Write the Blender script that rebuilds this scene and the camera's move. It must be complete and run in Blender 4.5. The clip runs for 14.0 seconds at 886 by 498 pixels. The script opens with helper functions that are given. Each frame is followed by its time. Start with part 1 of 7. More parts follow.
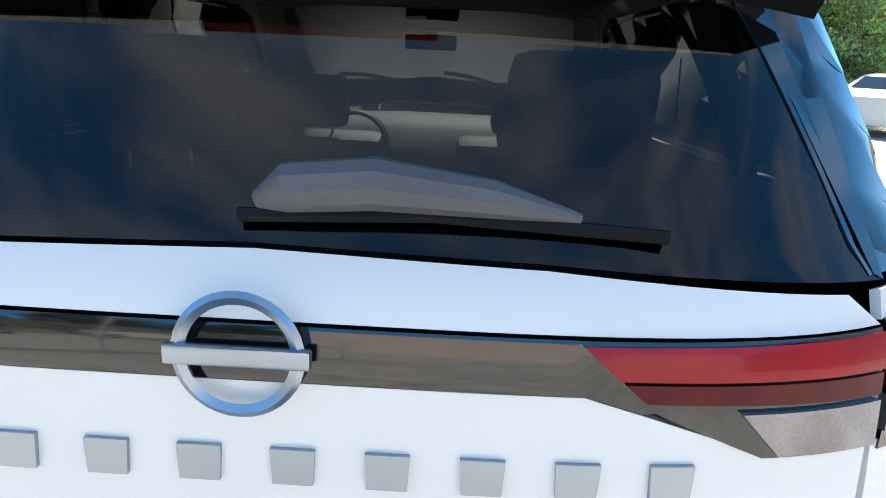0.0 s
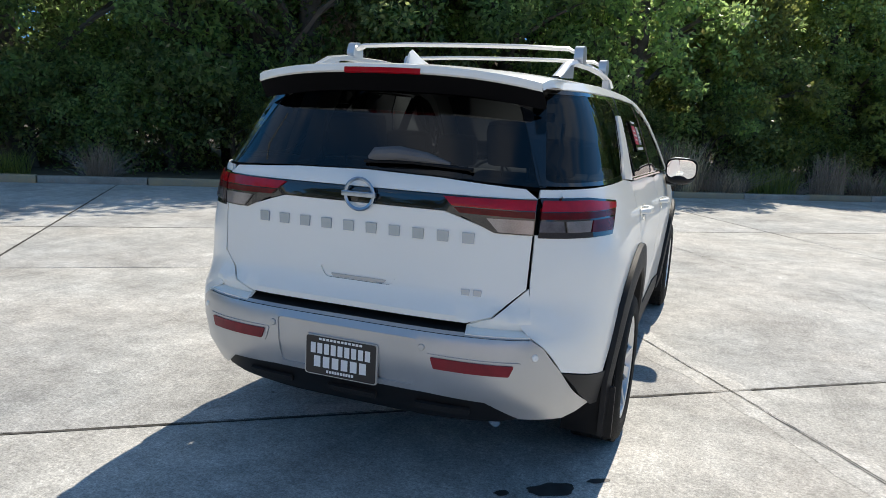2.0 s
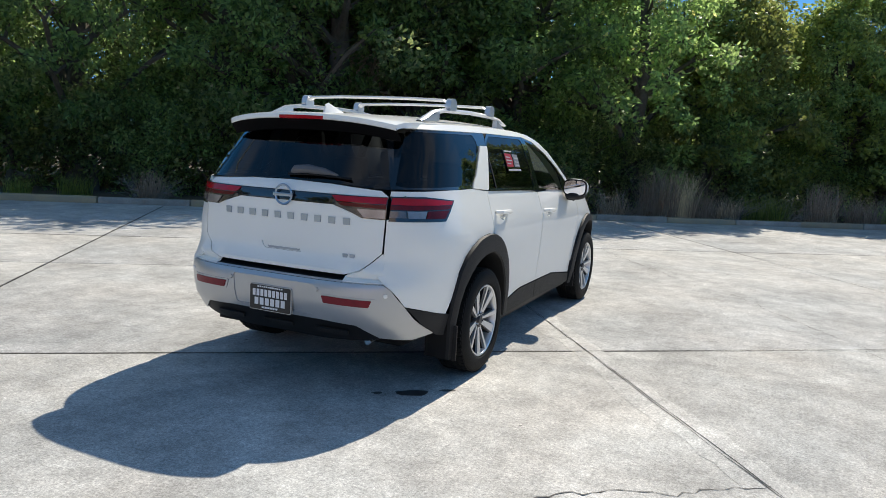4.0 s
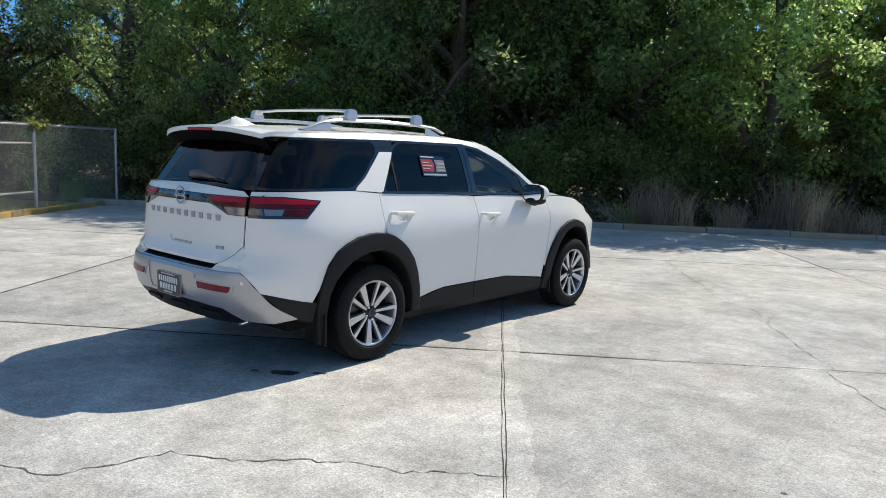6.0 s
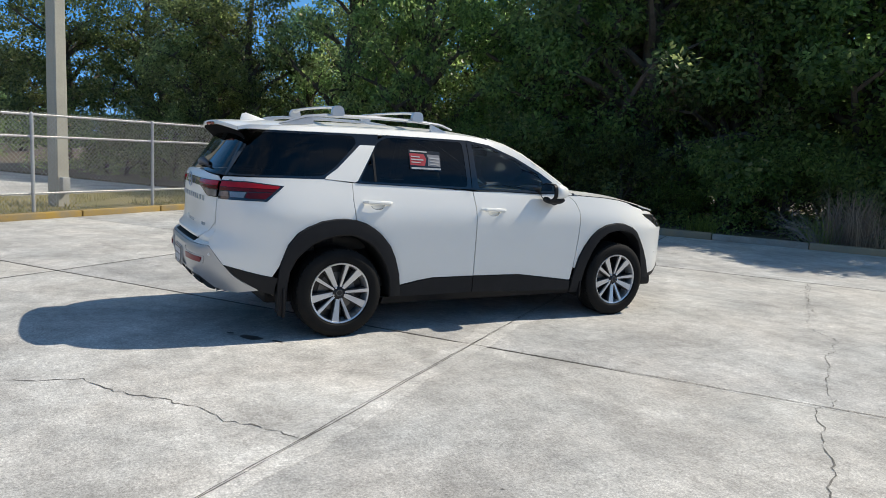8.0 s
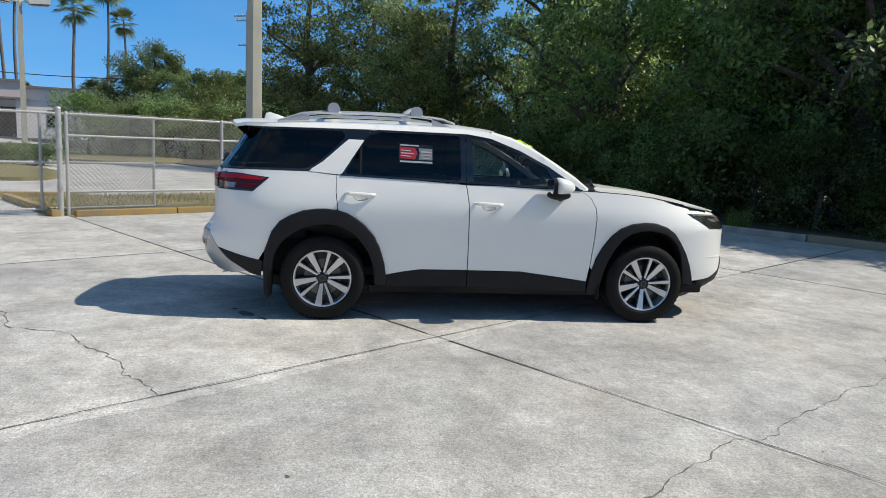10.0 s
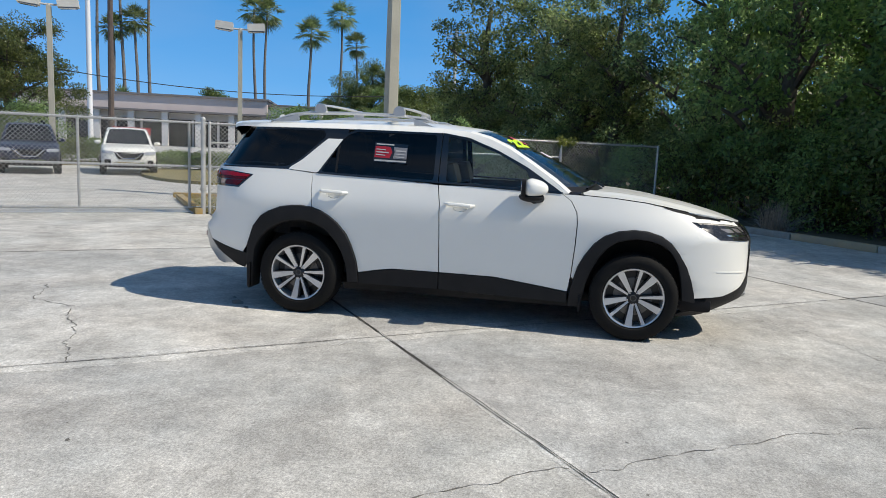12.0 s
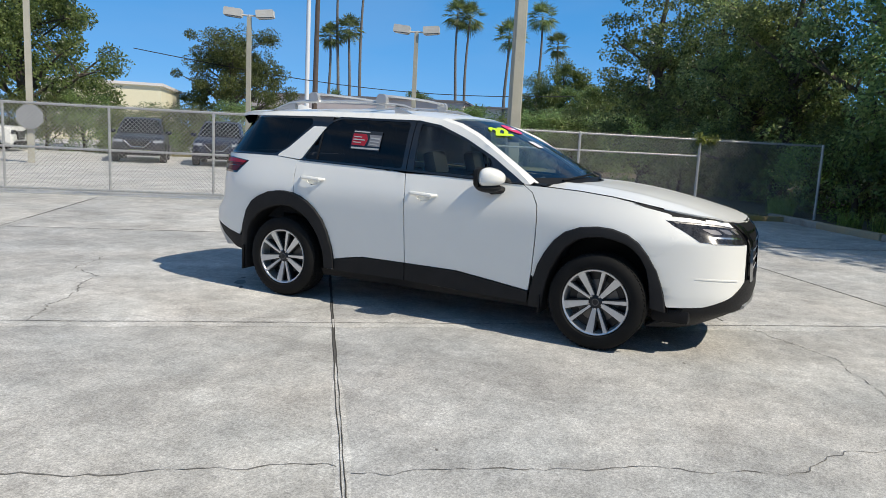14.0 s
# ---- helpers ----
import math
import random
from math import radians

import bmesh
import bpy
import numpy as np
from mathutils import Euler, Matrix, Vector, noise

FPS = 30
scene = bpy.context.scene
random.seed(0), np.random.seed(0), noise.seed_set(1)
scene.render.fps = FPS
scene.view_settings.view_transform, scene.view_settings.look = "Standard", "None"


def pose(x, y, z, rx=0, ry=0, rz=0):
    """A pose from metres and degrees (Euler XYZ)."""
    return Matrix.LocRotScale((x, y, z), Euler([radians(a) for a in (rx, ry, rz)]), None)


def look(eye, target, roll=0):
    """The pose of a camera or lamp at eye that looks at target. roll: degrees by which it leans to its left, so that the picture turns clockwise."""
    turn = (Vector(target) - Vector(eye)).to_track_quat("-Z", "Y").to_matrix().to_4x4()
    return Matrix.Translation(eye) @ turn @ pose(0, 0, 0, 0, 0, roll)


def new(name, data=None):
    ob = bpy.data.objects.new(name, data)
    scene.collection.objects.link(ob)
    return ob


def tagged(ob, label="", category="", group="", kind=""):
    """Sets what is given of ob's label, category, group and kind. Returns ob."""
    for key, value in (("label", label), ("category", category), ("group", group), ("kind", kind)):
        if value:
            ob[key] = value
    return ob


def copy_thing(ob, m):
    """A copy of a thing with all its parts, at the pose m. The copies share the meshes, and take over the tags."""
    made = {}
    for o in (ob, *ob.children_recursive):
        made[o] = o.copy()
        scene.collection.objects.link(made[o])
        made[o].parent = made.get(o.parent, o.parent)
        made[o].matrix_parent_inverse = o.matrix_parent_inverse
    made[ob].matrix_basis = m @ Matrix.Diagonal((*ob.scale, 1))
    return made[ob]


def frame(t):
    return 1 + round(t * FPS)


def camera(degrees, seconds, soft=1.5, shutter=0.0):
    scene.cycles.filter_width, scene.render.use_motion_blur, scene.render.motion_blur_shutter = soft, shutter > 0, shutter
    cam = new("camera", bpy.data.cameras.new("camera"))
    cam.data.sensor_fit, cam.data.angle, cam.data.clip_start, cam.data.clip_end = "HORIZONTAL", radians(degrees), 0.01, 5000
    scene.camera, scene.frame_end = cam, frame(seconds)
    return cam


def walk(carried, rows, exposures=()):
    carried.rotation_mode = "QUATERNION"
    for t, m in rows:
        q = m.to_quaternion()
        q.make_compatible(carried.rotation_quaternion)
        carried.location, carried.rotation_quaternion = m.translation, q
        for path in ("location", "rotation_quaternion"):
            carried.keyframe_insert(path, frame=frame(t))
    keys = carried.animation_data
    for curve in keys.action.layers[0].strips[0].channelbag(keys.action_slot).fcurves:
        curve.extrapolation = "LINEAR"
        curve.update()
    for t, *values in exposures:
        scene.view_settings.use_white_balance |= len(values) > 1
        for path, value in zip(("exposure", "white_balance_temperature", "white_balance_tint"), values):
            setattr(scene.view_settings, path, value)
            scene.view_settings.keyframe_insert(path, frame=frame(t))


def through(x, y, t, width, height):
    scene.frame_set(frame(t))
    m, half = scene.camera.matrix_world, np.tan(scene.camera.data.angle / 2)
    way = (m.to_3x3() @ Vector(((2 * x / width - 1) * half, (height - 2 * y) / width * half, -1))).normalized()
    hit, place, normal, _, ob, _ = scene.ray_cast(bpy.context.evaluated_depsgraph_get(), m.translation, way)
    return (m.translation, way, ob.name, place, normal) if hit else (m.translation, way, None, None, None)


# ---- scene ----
cam = camera(63.6, 14.0, 0.75)
PATH = [
    (0, (0.215, -1.63, 1.49), (0.15, 0.30, 0.96), 2.5),
    (0.5, (0.36, -1.975, 1.467), (0.135, -0.04, 1.014), 2.7),
    (1, (0.623, -2.424, 1.468), (0.232, -0.508, 1.049), 3.0),
    (1.5, (0.955, -2.927, 1.505), (0.393, -1.049, 1.111), 2.9),
    (2, (1.247, -3.413, 1.507), (0.562, -1.57, 1.141), 3.0),
    (2.5, (1.544, -3.867, 1.511), (0.814, -2.038, 1.161), 3.4),
    (3, (1.832, -4.27, 1.494), (1.06, -2.454, 1.169), 3.3),
    (3.5, (2.132, -4.498, 1.514), (1.344, -2.684, 1.215), 3.2),
    (4, (2.673, -4.509, 1.545), (1.853, -2.708, 1.257), 3.1),
    (6.5, (5.123, -3.263, 1.583), (3.708, -1.874, 1.32), 2.3),
    (7, (5.543, -2.846, 1.535), (4.003, -1.594, 1.283), 2.6),
    (7.5, (5.941, -2.445, 1.545), (4.297, -1.336, 1.284), 2.9),
    (8, (6.28, -2.021, 1.55), (4.546, -1.063, 1.275), 3.1),
    (10.5, (7.085, 0.745, 1.558), (5.108, 0.856, 1.272), 2.5),
    (11, (7.078, 1.282, 1.521), (5.098, 1.242, 1.243), 2.6),
    (11.5, (7.027, 1.801, 1.521), (5.055, 1.616, 1.239), 2.6),
    (12, (6.898, 2.299, 1.525), (4.946, 1.97, 1.242), 2.6),
    (12.5, (6.778, 2.81, 1.528), (4.856, 2.34, 1.24), 2.4),
    (13, (6.579, 3.266, 1.52), (4.697, 2.661, 1.222), 2.5),
    (13.5, (6.37, 3.725, 1.518), (4.537, 2.987, 1.214), 2.7),
    (14, (6.104, 4.132, 1.504), (4.326, 3.269, 1.198), 3.0),
]
EXPOSURES = [(t, e, 7350 - 450 * min(1, max(0, (t - 0.5) / 1.5)), 10) for t, e in ((0, 1.3), (0.5, 1.15), (1, 0.85), (1.5, 0.36), (2, 0.15), (4, 0.04), (8, -0.08), (10.5, -0.14), (14, -0.15))]
walk(cam, [(t, look(eye, target, roll)) for t, eye, target, roll in PATH], EXPOSURES)

# ---- light ----
SUN_TO = Vector((0.06, 0.845, 1.0)).normalized()
world = bpy.data.worlds.new("sky")
scene.world = world
world.use_nodes = True
wn = world.node_tree
sky = wn.nodes.new("ShaderNodeTexSky")
sky.sky_type = "NISHITA"
sky.sun_disc = False
sky.sun_elevation = math.asin(SUN_TO.z)
sky.sun_rotation = math.atan2(SUN_TO.x, SUN_TO.y)
sky.altitude = 1500
sky.air_density, sky.dust_density, sky.ozone_density = 0.8, 0.2, 1.6
# clear blue evened over the dome, with an added thin veil of high cloud
even = wn.nodes.new("ShaderNodeMix")
even.data_type = "RGBA"
even.inputs[0].default_value = 0.74
way = wn.nodes.new("ShaderNodeTexCoord")
split = wn.nodes.new("ShaderNodeSeparateXYZ")
wn.links.new(way.outputs["Generated"], split.inputs[0])
blue = wn.nodes.new("ShaderNodeValToRGB")
blue.color_ramp.elements[0].color, blue.color_ramp.elements[1].color = (0.0, 0.365, 1.0, 1), (0.015, 0.13, 0.34, 1)
blue.color_ramp.elements[1].position = 0.85
wn.links.new(split.outputs["Z"], blue.inputs[0])
deep = wn.nodes.new("ShaderNodeVectorMath")
deep.operation = "SCALE"
deep.inputs["Scale"].default_value = 7.0
wn.links.new(blue.outputs[0], deep.inputs[0])
wn.links.new(deep.outputs[0], even.inputs[7])
wn.links.new(sky.outputs[0], even.inputs[6])
# the veil thickens overhead, out of view, as neutral fill for blue shadows
up_high = wn.nodes.new("ShaderNodeMapRange")
up_high.interpolation_type = "SMOOTHSTEP"
up_high.inputs[1].default_value, up_high.inputs[2].default_value = 0.05, 0.75
up_high.inputs[3].default_value, up_high.inputs[4].default_value = 0.04, 0.42
wn.links.new(split.outputs["Z"], up_high.inputs[0])
stretch = wn.nodes.new("ShaderNodeMapping")
stretch.inputs["Scale"].default_value = (1.0, 1.4, 5.0)
wn.links.new(way.outputs["Generated"], stretch.inputs["Vector"])
cirrus = wn.nodes.new("ShaderNodeTexNoise")
cirrus.inputs["Scale"].default_value, cirrus.inputs["Detail"].default_value = 2.2, 6
wn.links.new(stretch.outputs[0], cirrus.inputs["Vector"])
wisps = wn.nodes.new("ShaderNodeMapRange")
wisps.interpolation_type = "SMOOTHSTEP"
wisps.inputs[1].default_value, wisps.inputs[2].default_value = 0.38, 0.72
wn.links.new(cirrus.outputs["Fac"], wisps.inputs[0])
cover = wn.nodes.new("ShaderNodeMath")
cover.operation = "MULTIPLY"
wn.links.new(up_high.outputs[0], cover.inputs[0])
wn.links.new(wisps.outputs[0], cover.inputs[1])
veil = wn.nodes.new("ShaderNodeMix")
veil.data_type = "RGBA"
veil.inputs[7].default_value = (5.2, 5.1, 4.9, 1)
wn.links.new(cover.outputs[0], veil.inputs[0])
wn.links.new(even.outputs[2], veil.inputs[6])
wn.links.new(veil.outputs[2], wn.nodes["Background"].inputs[0])
wn.nodes["Background"].inputs[1].default_value = 0.15
sun = new("sun", bpy.data.lights.new("sun", "SUN"))
sun.data.energy, sun.data.angle, sun.data.color = 4.9, radians(0.53), (1.0, 0.95, 0.86)
sun.rotation_euler = SUN_TO.to_track_quat("Z", "Y").to_euler()
scene.view_settings.exposure = 0.0


# ---- materials ----
def mat(name, base, rough=0.5, metal=0.0, coat=0.0, second=None, scale=4.0, fine=60.0, amount=0.5, bump=0.0, bump_scale=40.0, spread=0.0, rough_var=0.0):
    """A procedural surface: two colours mixed by broad and fine noise, with bump and a per-piece change of brightness."""
    m = bpy.data.materials.new(name)
    m.use_nodes = True
    nt = m.node_tree
    b = nt.nodes["Principled BSDF"]
    b.inputs["Roughness"].default_value, b.inputs["Metallic"].default_value = rough, metal
    b.inputs["Coat Weight"].default_value = coat
    b.inputs["Coat Roughness"].default_value = 0.03
    b.inputs["Base Color"].default_value = (*base, 1)
    geo = nt.nodes.new("ShaderNodeNewGeometry")
    last = None
    if second:
        big, small = nt.nodes.new("ShaderNodeTexNoise"), nt.nodes.new("ShaderNodeTexNoise")
        big.inputs["Scale"].default_value, small.inputs["Scale"].default_value = scale, fine
        big.inputs["Detail"].default_value, small.inputs["Detail"].default_value = 6, 4
        nt.links.new(geo.outputs["Position"], big.inputs["Vector"])
        nt.links.new(geo.outputs["Position"], small.inputs["Vector"])
        add = nt.nodes.new("ShaderNodeMath")
        add.operation = "MULTIPLY_ADD"
        nt.links.new(small.outputs["Fac"], add.inputs[0])
        add.inputs[1].default_value = 0.5
        nt.links.new(big.outputs["Fac"], add.inputs[2])
        ramp = nt.nodes.new("ShaderNodeMapRange")
        ramp.inputs[1].default_value, ramp.inputs[2].default_value = 0.75 - amount * 0.5, 0.75 + amount * 0.5
        nt.links.new(add.outputs[0], ramp.inputs[0])
        mix = nt.nodes.new("ShaderNodeMix")
        mix.data_type = "RGBA"
        nt.links.new(ramp.outputs[0], mix.inputs[0])
        mix.inputs[6].default_value, mix.inputs[7].default_value = (*base, 1), (*second, 1)
        last = mix.outputs[2]
        if rough_var:
            rr = nt.nodes.new("ShaderNodeMapRange")
            rr.inputs[3].default_value, rr.inputs[4].default_value = rough - rough_var, rough + rough_var
            nt.links.new(ramp.outputs[0], rr.inputs[0])
            nt.links.new(rr.outputs[0], b.inputs["Roughness"])
    if spread:
        info = nt.nodes.new("ShaderNodeObjectInfo")
        h = nt.nodes.new("ShaderNodeHueSaturation")
        r = nt.nodes.new("ShaderNodeMapRange")
        r.inputs[3].default_value, r.inputs[4].default_value = 1 - spread, 1 + spread
        nt.links.new(info.outputs["Random"], r.inputs[0])
        nt.links.new(r.outputs[0], h.inputs["Value"])
        if last:
            nt.links.new(last, h.inputs["Color"])
        else:
            h.inputs["Color"].default_value = (*base, 1)
        last = h.outputs[0]
    if last:
        nt.links.new(last, b.inputs["Base Color"])
    if bump:
        bn, bp = nt.nodes.new("ShaderNodeTexNoise"), nt.nodes.new("ShaderNodeBump")
        bn.inputs["Scale"].default_value, bn.inputs["Detail"].default_value = bump_scale, 5
        nt.links.new(geo.outputs["Position"], bn.inputs["Vector"])
        nt.links.new(bn.outputs["Fac"], bp.inputs["Height"])
        bp.inputs["Strength"].default_value, bp.inputs["Distance"].default_value = bump, 0.01
        nt.links.new(bp.outputs[0], b.inputs["Normal"])
    return m


def glass(name, tint, ior=1.5):
    """A thin pane: clear or tinted, with the gloss of its angle."""
    m = bpy.data.materials.new(name)
    m.use_nodes = True
    nt = m.node_tree
    nt.nodes.remove(nt.nodes["Principled BSDF"])
    tr, gl = nt.nodes.new("ShaderNodeBsdfTransparent"), nt.nodes.new("ShaderNodeBsdfGlossy")
    fr, mx = nt.nodes.new("ShaderNodeFresnel"), nt.nodes.new("ShaderNodeMixShader")
    tr.inputs[0].default_value = (*tint, 1)
    gl.inputs["Roughness"].default_value = 0.01
    fr.inputs["IOR"].default_value = ior
    nt.links.new(fr.outputs[0], mx.inputs[0])
    nt.links.new(tr.outputs[0], mx.inputs[1])
    nt.links.new(gl.outputs[0], mx.inputs[2])
    nt.links.new(mx.outputs[0], nt.nodes["Material Output"].inputs[0])
    return m


def leaf_mat(name, lit, dark, dry=None, through=0.35, glow_up=1.9):
    """Leaves: each one varies in colour, and light shines through."""
    m = bpy.data.materials.new(name)
    m.use_nodes = True
    nt = m.node_tree
    b = nt.nodes["Principled BSDF"]
    b.inputs["Roughness"].default_value = 0.4
    geo, info = nt.nodes.new("ShaderNodeNewGeometry"), nt.nodes.new("ShaderNodeObjectInfo")
    ramp = nt.nodes.new("ShaderNodeValToRGB")
    ramp.color_ramp.elements[0].color, ramp.color_ramp.elements[1].color = (*dark, 1), (*lit, 1)
    if dry:
        e = ramp.color_ramp.elements.new(0.97)
        e.color = (*lit, 1)
        ramp.color_ramp.elements[2].color = (*dry, 1)
    nt.links.new(geo.outputs["Random Per Island"], ramp.inputs[0])
    nz = nt.nodes.new("ShaderNodeTexNoise")
    nz.inputs["Scale"].default_value = 0.55
    nt.links.new(geo.outputs["Position"], nz.inputs["Vector"])
    add = nt.nodes.new("ShaderNodeMath")
    nt.links.new(nz.outputs["Fac"], add.inputs[0])
    nt.links.new(info.outputs["Random"], add.inputs[1])
    val = nt.nodes.new("ShaderNodeMapRange")
    val.inputs[1].default_value, val.inputs[2].default_value = 0.4, 1.6
    val.inputs[3].default_value, val.inputs[4].default_value = 0.55, 1.5
    nt.links.new(add.outputs[0], val.inputs[0])
    hue = nt.nodes.new("ShaderNodeMapRange")
    hue.inputs[3].default_value, hue.inputs[4].default_value = 0.475, 0.51
    nt.links.new(info.outputs["Random"], hue.inputs[0])
    h = nt.nodes.new("ShaderNodeHueSaturation")
    nt.links.new(ramp.outputs[0], h.inputs["Color"])
    nt.links.new(val.outputs[0], h.inputs["Value"])
    nt.links.new(hue.outputs[0], h.inputs["Hue"])
    nt.links.new(h.outputs[0], b.inputs["Base Color"])
    tl, mx = nt.nodes.new("ShaderNodeBsdfTranslucent"), nt.nodes.new("ShaderNodeMixShader")
    glow = nt.nodes.new("ShaderNodeHueSaturation")
    glow.inputs["Value"].default_value, glow.inputs["Saturation"].default_value = glow_up, 0.9
    nt.links.new(h.outputs[0], glow.inputs["Color"])
    nt.links.new(glow.outputs[0], tl.inputs[0])
    mx.inputs[0].default_value = through
    nt.links.new(b.outputs[0], mx.inputs[1])
    nt.links.new(tl.outputs[0], mx.inputs[2])
    nt.links.new(mx.outputs[0], nt.nodes["Material Output"].inputs[0])
    return m


def concrete(name, pale=1.0):
    """Weathered broom-finished concrete: broad stains, blotches and fine speckle."""
    m = mat(name, (0.5, 0.5, 0.5), 0.88)
    nt = m.node_tree
    b = nt.nodes["Principled BSDF"]
    geo = nt.nodes.new("ShaderNodeNewGeometry")

    def layer(scale, detail, lo, hi, low, high, stretch=None):
        n = nt.nodes.new("ShaderNodeTexNoise")
        n.inputs["Scale"].default_value, n.inputs["Detail"].default_value, n.inputs["Roughness"].default_value = scale, detail, 0.6
        src = geo.outputs["Position"]
        if stretch:
            mp = nt.nodes.new("ShaderNodeMapping")
            mp.inputs["Rotation"].default_value, mp.inputs["Scale"].default_value = (0, 0, -YAW), stretch
            nt.links.new(src, mp.inputs["Vector"])
            src = mp.outputs[0]
        nt.links.new(src, n.inputs["Vector"])
        r = nt.nodes.new("ShaderNodeMapRange")
        r.inputs[1].default_value, r.inputs[2].default_value, r.inputs[3].default_value, r.inputs[4].default_value = lo, hi, low, high
        nt.links.new(n.outputs["Fac"], r.inputs[0])
        return r.outputs[0]

    def times(a, c):
        q = nt.nodes.new("ShaderNodeMath")
        q.operation = "MULTIPLY"
        nt.links.new(a, q.inputs[0])
        nt.links.new(c, q.inputs[1])
        return q.outputs[0]

    v = times(layer(0.35, 5, 0.3, 0.7, 0.86, 1.10), layer(1.3, 8, 0.32, 0.68, 0.72, 1.17))
    v = times(v, layer(26, 4, 0.32, 0.68, 0.84, 1.14))
    v = times(v, layer(6, 6, 0.35, 0.65, 0.84, 1.12))
    v = times(v, layer(62, 3, 0.32, 0.68, 0.74, 1.24))
    v = times(v, layer(130, 2, 0.3, 0.7, 0.72, 1.26))
    v = times(v, layer(5, 3, 0.35, 0.65, 0.95, 1.05, (9.0, 0.6, 1)))
    info = nt.nodes.new("ShaderNodeObjectInfo")
    r = nt.nodes.new("ShaderNodeMapRange")
    r.inputs[3].default_value, r.inputs[4].default_value = 0.95, 1.05
    nt.links.new(info.outputs["Random"], r.inputs[0])
    v = times(v, r.outputs[0])
    mix = nt.nodes.new("ShaderNodeMix")
    mix.data_type = "RGBA"
    mix.blend_type = "MULTIPLY"
    mix.inputs[0].default_value = 1.0
    warm = nt.nodes.new("ShaderNodeMix")
    warm.data_type = "RGBA"
    nt.links.new(layer(0.8, 5, 0.35, 0.65, 0, 1), warm.inputs[0])
    warm.inputs[6].default_value, warm.inputs[7].default_value = (0.475 * pale, 0.475 * pale, 0.455 * pale, 1), (0.50 * pale, 0.48 * pale, 0.445 * pale, 1)
    nt.links.new(warm.outputs[2], mix.inputs[6])
    nt.links.new(v, mix.inputs[7])
    nt.links.new(mix.outputs[2], b.inputs["Base Color"])
    bp = nt.nodes.new("ShaderNodeBump")
    bp.inputs["Strength"].default_value, bp.inputs["Distance"].default_value = 0.35, 0.004
    nt.links.new(layer(60, 5, 0, 1, 0, 1), bp.inputs["Height"])
    nt.links.new(bp.outputs[0], b.inputs["Normal"])
    return m


def dull(m, level):
    m.node_tree.nodes["Principled BSDF"].inputs["Specular IOR Level"].default_value = level
    return m


YAW = math.atan2(0.5864, 0.81)
PAINT = mat("white_paint", (0.86, 0.855, 0.805), 0.38, 0.0, 0.6, second=(0.82, 0.815, 0.77), scale=3, fine=900, amount=0.8)
PAINT.node_tree.nodes["Principled BSDF"].inputs["Specular IOR Level"].default_value = 0.25
CLAD = mat("dark_cladding", (0.014, 0.014, 0.015), 0.55, second=(0.020, 0.020, 0.021), scale=6, fine=300, bump=0.15, bump_scale=400)
DEEPBLACK = mat("matt_black", (0.006, 0.006, 0.007), 0.9)
BLACK = mat("black_plastic", (0.007, 0.007, 0.008), 0.5, second=(0.011, 0.011, 0.012), scale=9, fine=200)
GLOSSBLACK = mat("gloss_black", (0.006, 0.006, 0.007), 0.08, coat=1.0)
RAILSILVER = mat("satin_silver", (0.62, 0.63, 0.64), 0.32, 0.55, 0.2, second=(0.56, 0.57, 0.58), scale=6, fine=500)
SILVER = mat("silver_paint", (0.42, 0.43, 0.44), 0.35, 0.6, 0.3, second=(0.46, 0.47, 0.48), scale=5, fine=600)
CHROME = mat("chrome", (0.75, 0.76, 0.78), 0.12, 1.0)
ALLOY = mat("machined_alloy", (0.66, 0.67, 0.68), 0.3, 0.75, second=(0.58, 0.59, 0.60), scale=20, fine=400)
ALLOYDARK = mat("dark_alloy", (0.02, 0.02, 0.022), 0.35, 0.3)
TYRE = mat("tyre_rubber", (0.006, 0.006, 0.006), 0.75, second=(0.011, 0.011, 0.0105), scale=8, fine=120, bump=0.2, bump_scale=200)
STEEL = mat("brake_steel", (0.16, 0.155, 0.15), 0.45, 0.9)
REDLENS = mat("red_lens", (0.42, 0.003, 0.012), 0.2, coat=0.4, second=(0.29, 0.002, 0.008), scale=12, fine=60)
DARKRED = mat("dark_red_lens", (0.13, 0.003, 0.006), 0.2, coat=0.15, second=(0.07, 0.002, 0.004), scale=15, fine=90)
REFLECTORRED = mat("reflector_red", (0.24, 0.006, 0.02), 0.3, coat=0.2, second=(0.15, 0.004, 0.014), scale=20, fine=200)
BLUECHROME = mat("bluish_chrome", (0.34, 0.40, 0.47), 0.28, 1.0)
CLEARLENS = mat("clear_lens", (0.36, 0.34, 0.34), 0.12, 0.5, coat=0.5, second=(0.20, 0.18, 0.18), scale=9, fine=260, amount=0.5)
SMOKELENS = mat("smoked_lens", (0.05, 0.045, 0.05), 0.08, coat=1.0, second=(0.12, 0.11, 0.12), scale=20, fine=90)
PRIVACY = glass("privacy_glass", (0.05, 0.053, 0.06), 1.5)
REARGLASS = glass("rear_privacy_glass", (0.17, 0.175, 0.19), 1.6)
CLEARGLASS = glass("clear_glass", (0.80, 0.89, 0.88), 1.6)
SCREEN = glass("windscreen_glass", (0.70, 0.80, 0.79), 2.6)
LEATHER = mat("grey_leather", (0.042, 0.041, 0.040), 0.55, second=(0.034, 0.033, 0.032), scale=10, fine=200, bump=0.15, bump_scale=300)
CARPET = mat("black_carpet", (0.022, 0.022, 0.024), 0.95, second=(0.035, 0.035, 0.037), scale=15, fine=500, bump=0.6, bump_scale=700)
BEIGE = mat("beige_trim", (0.55, 0.49, 0.42), 0.7, second=(0.5, 0.45, 0.39), scale=6, fine=200)
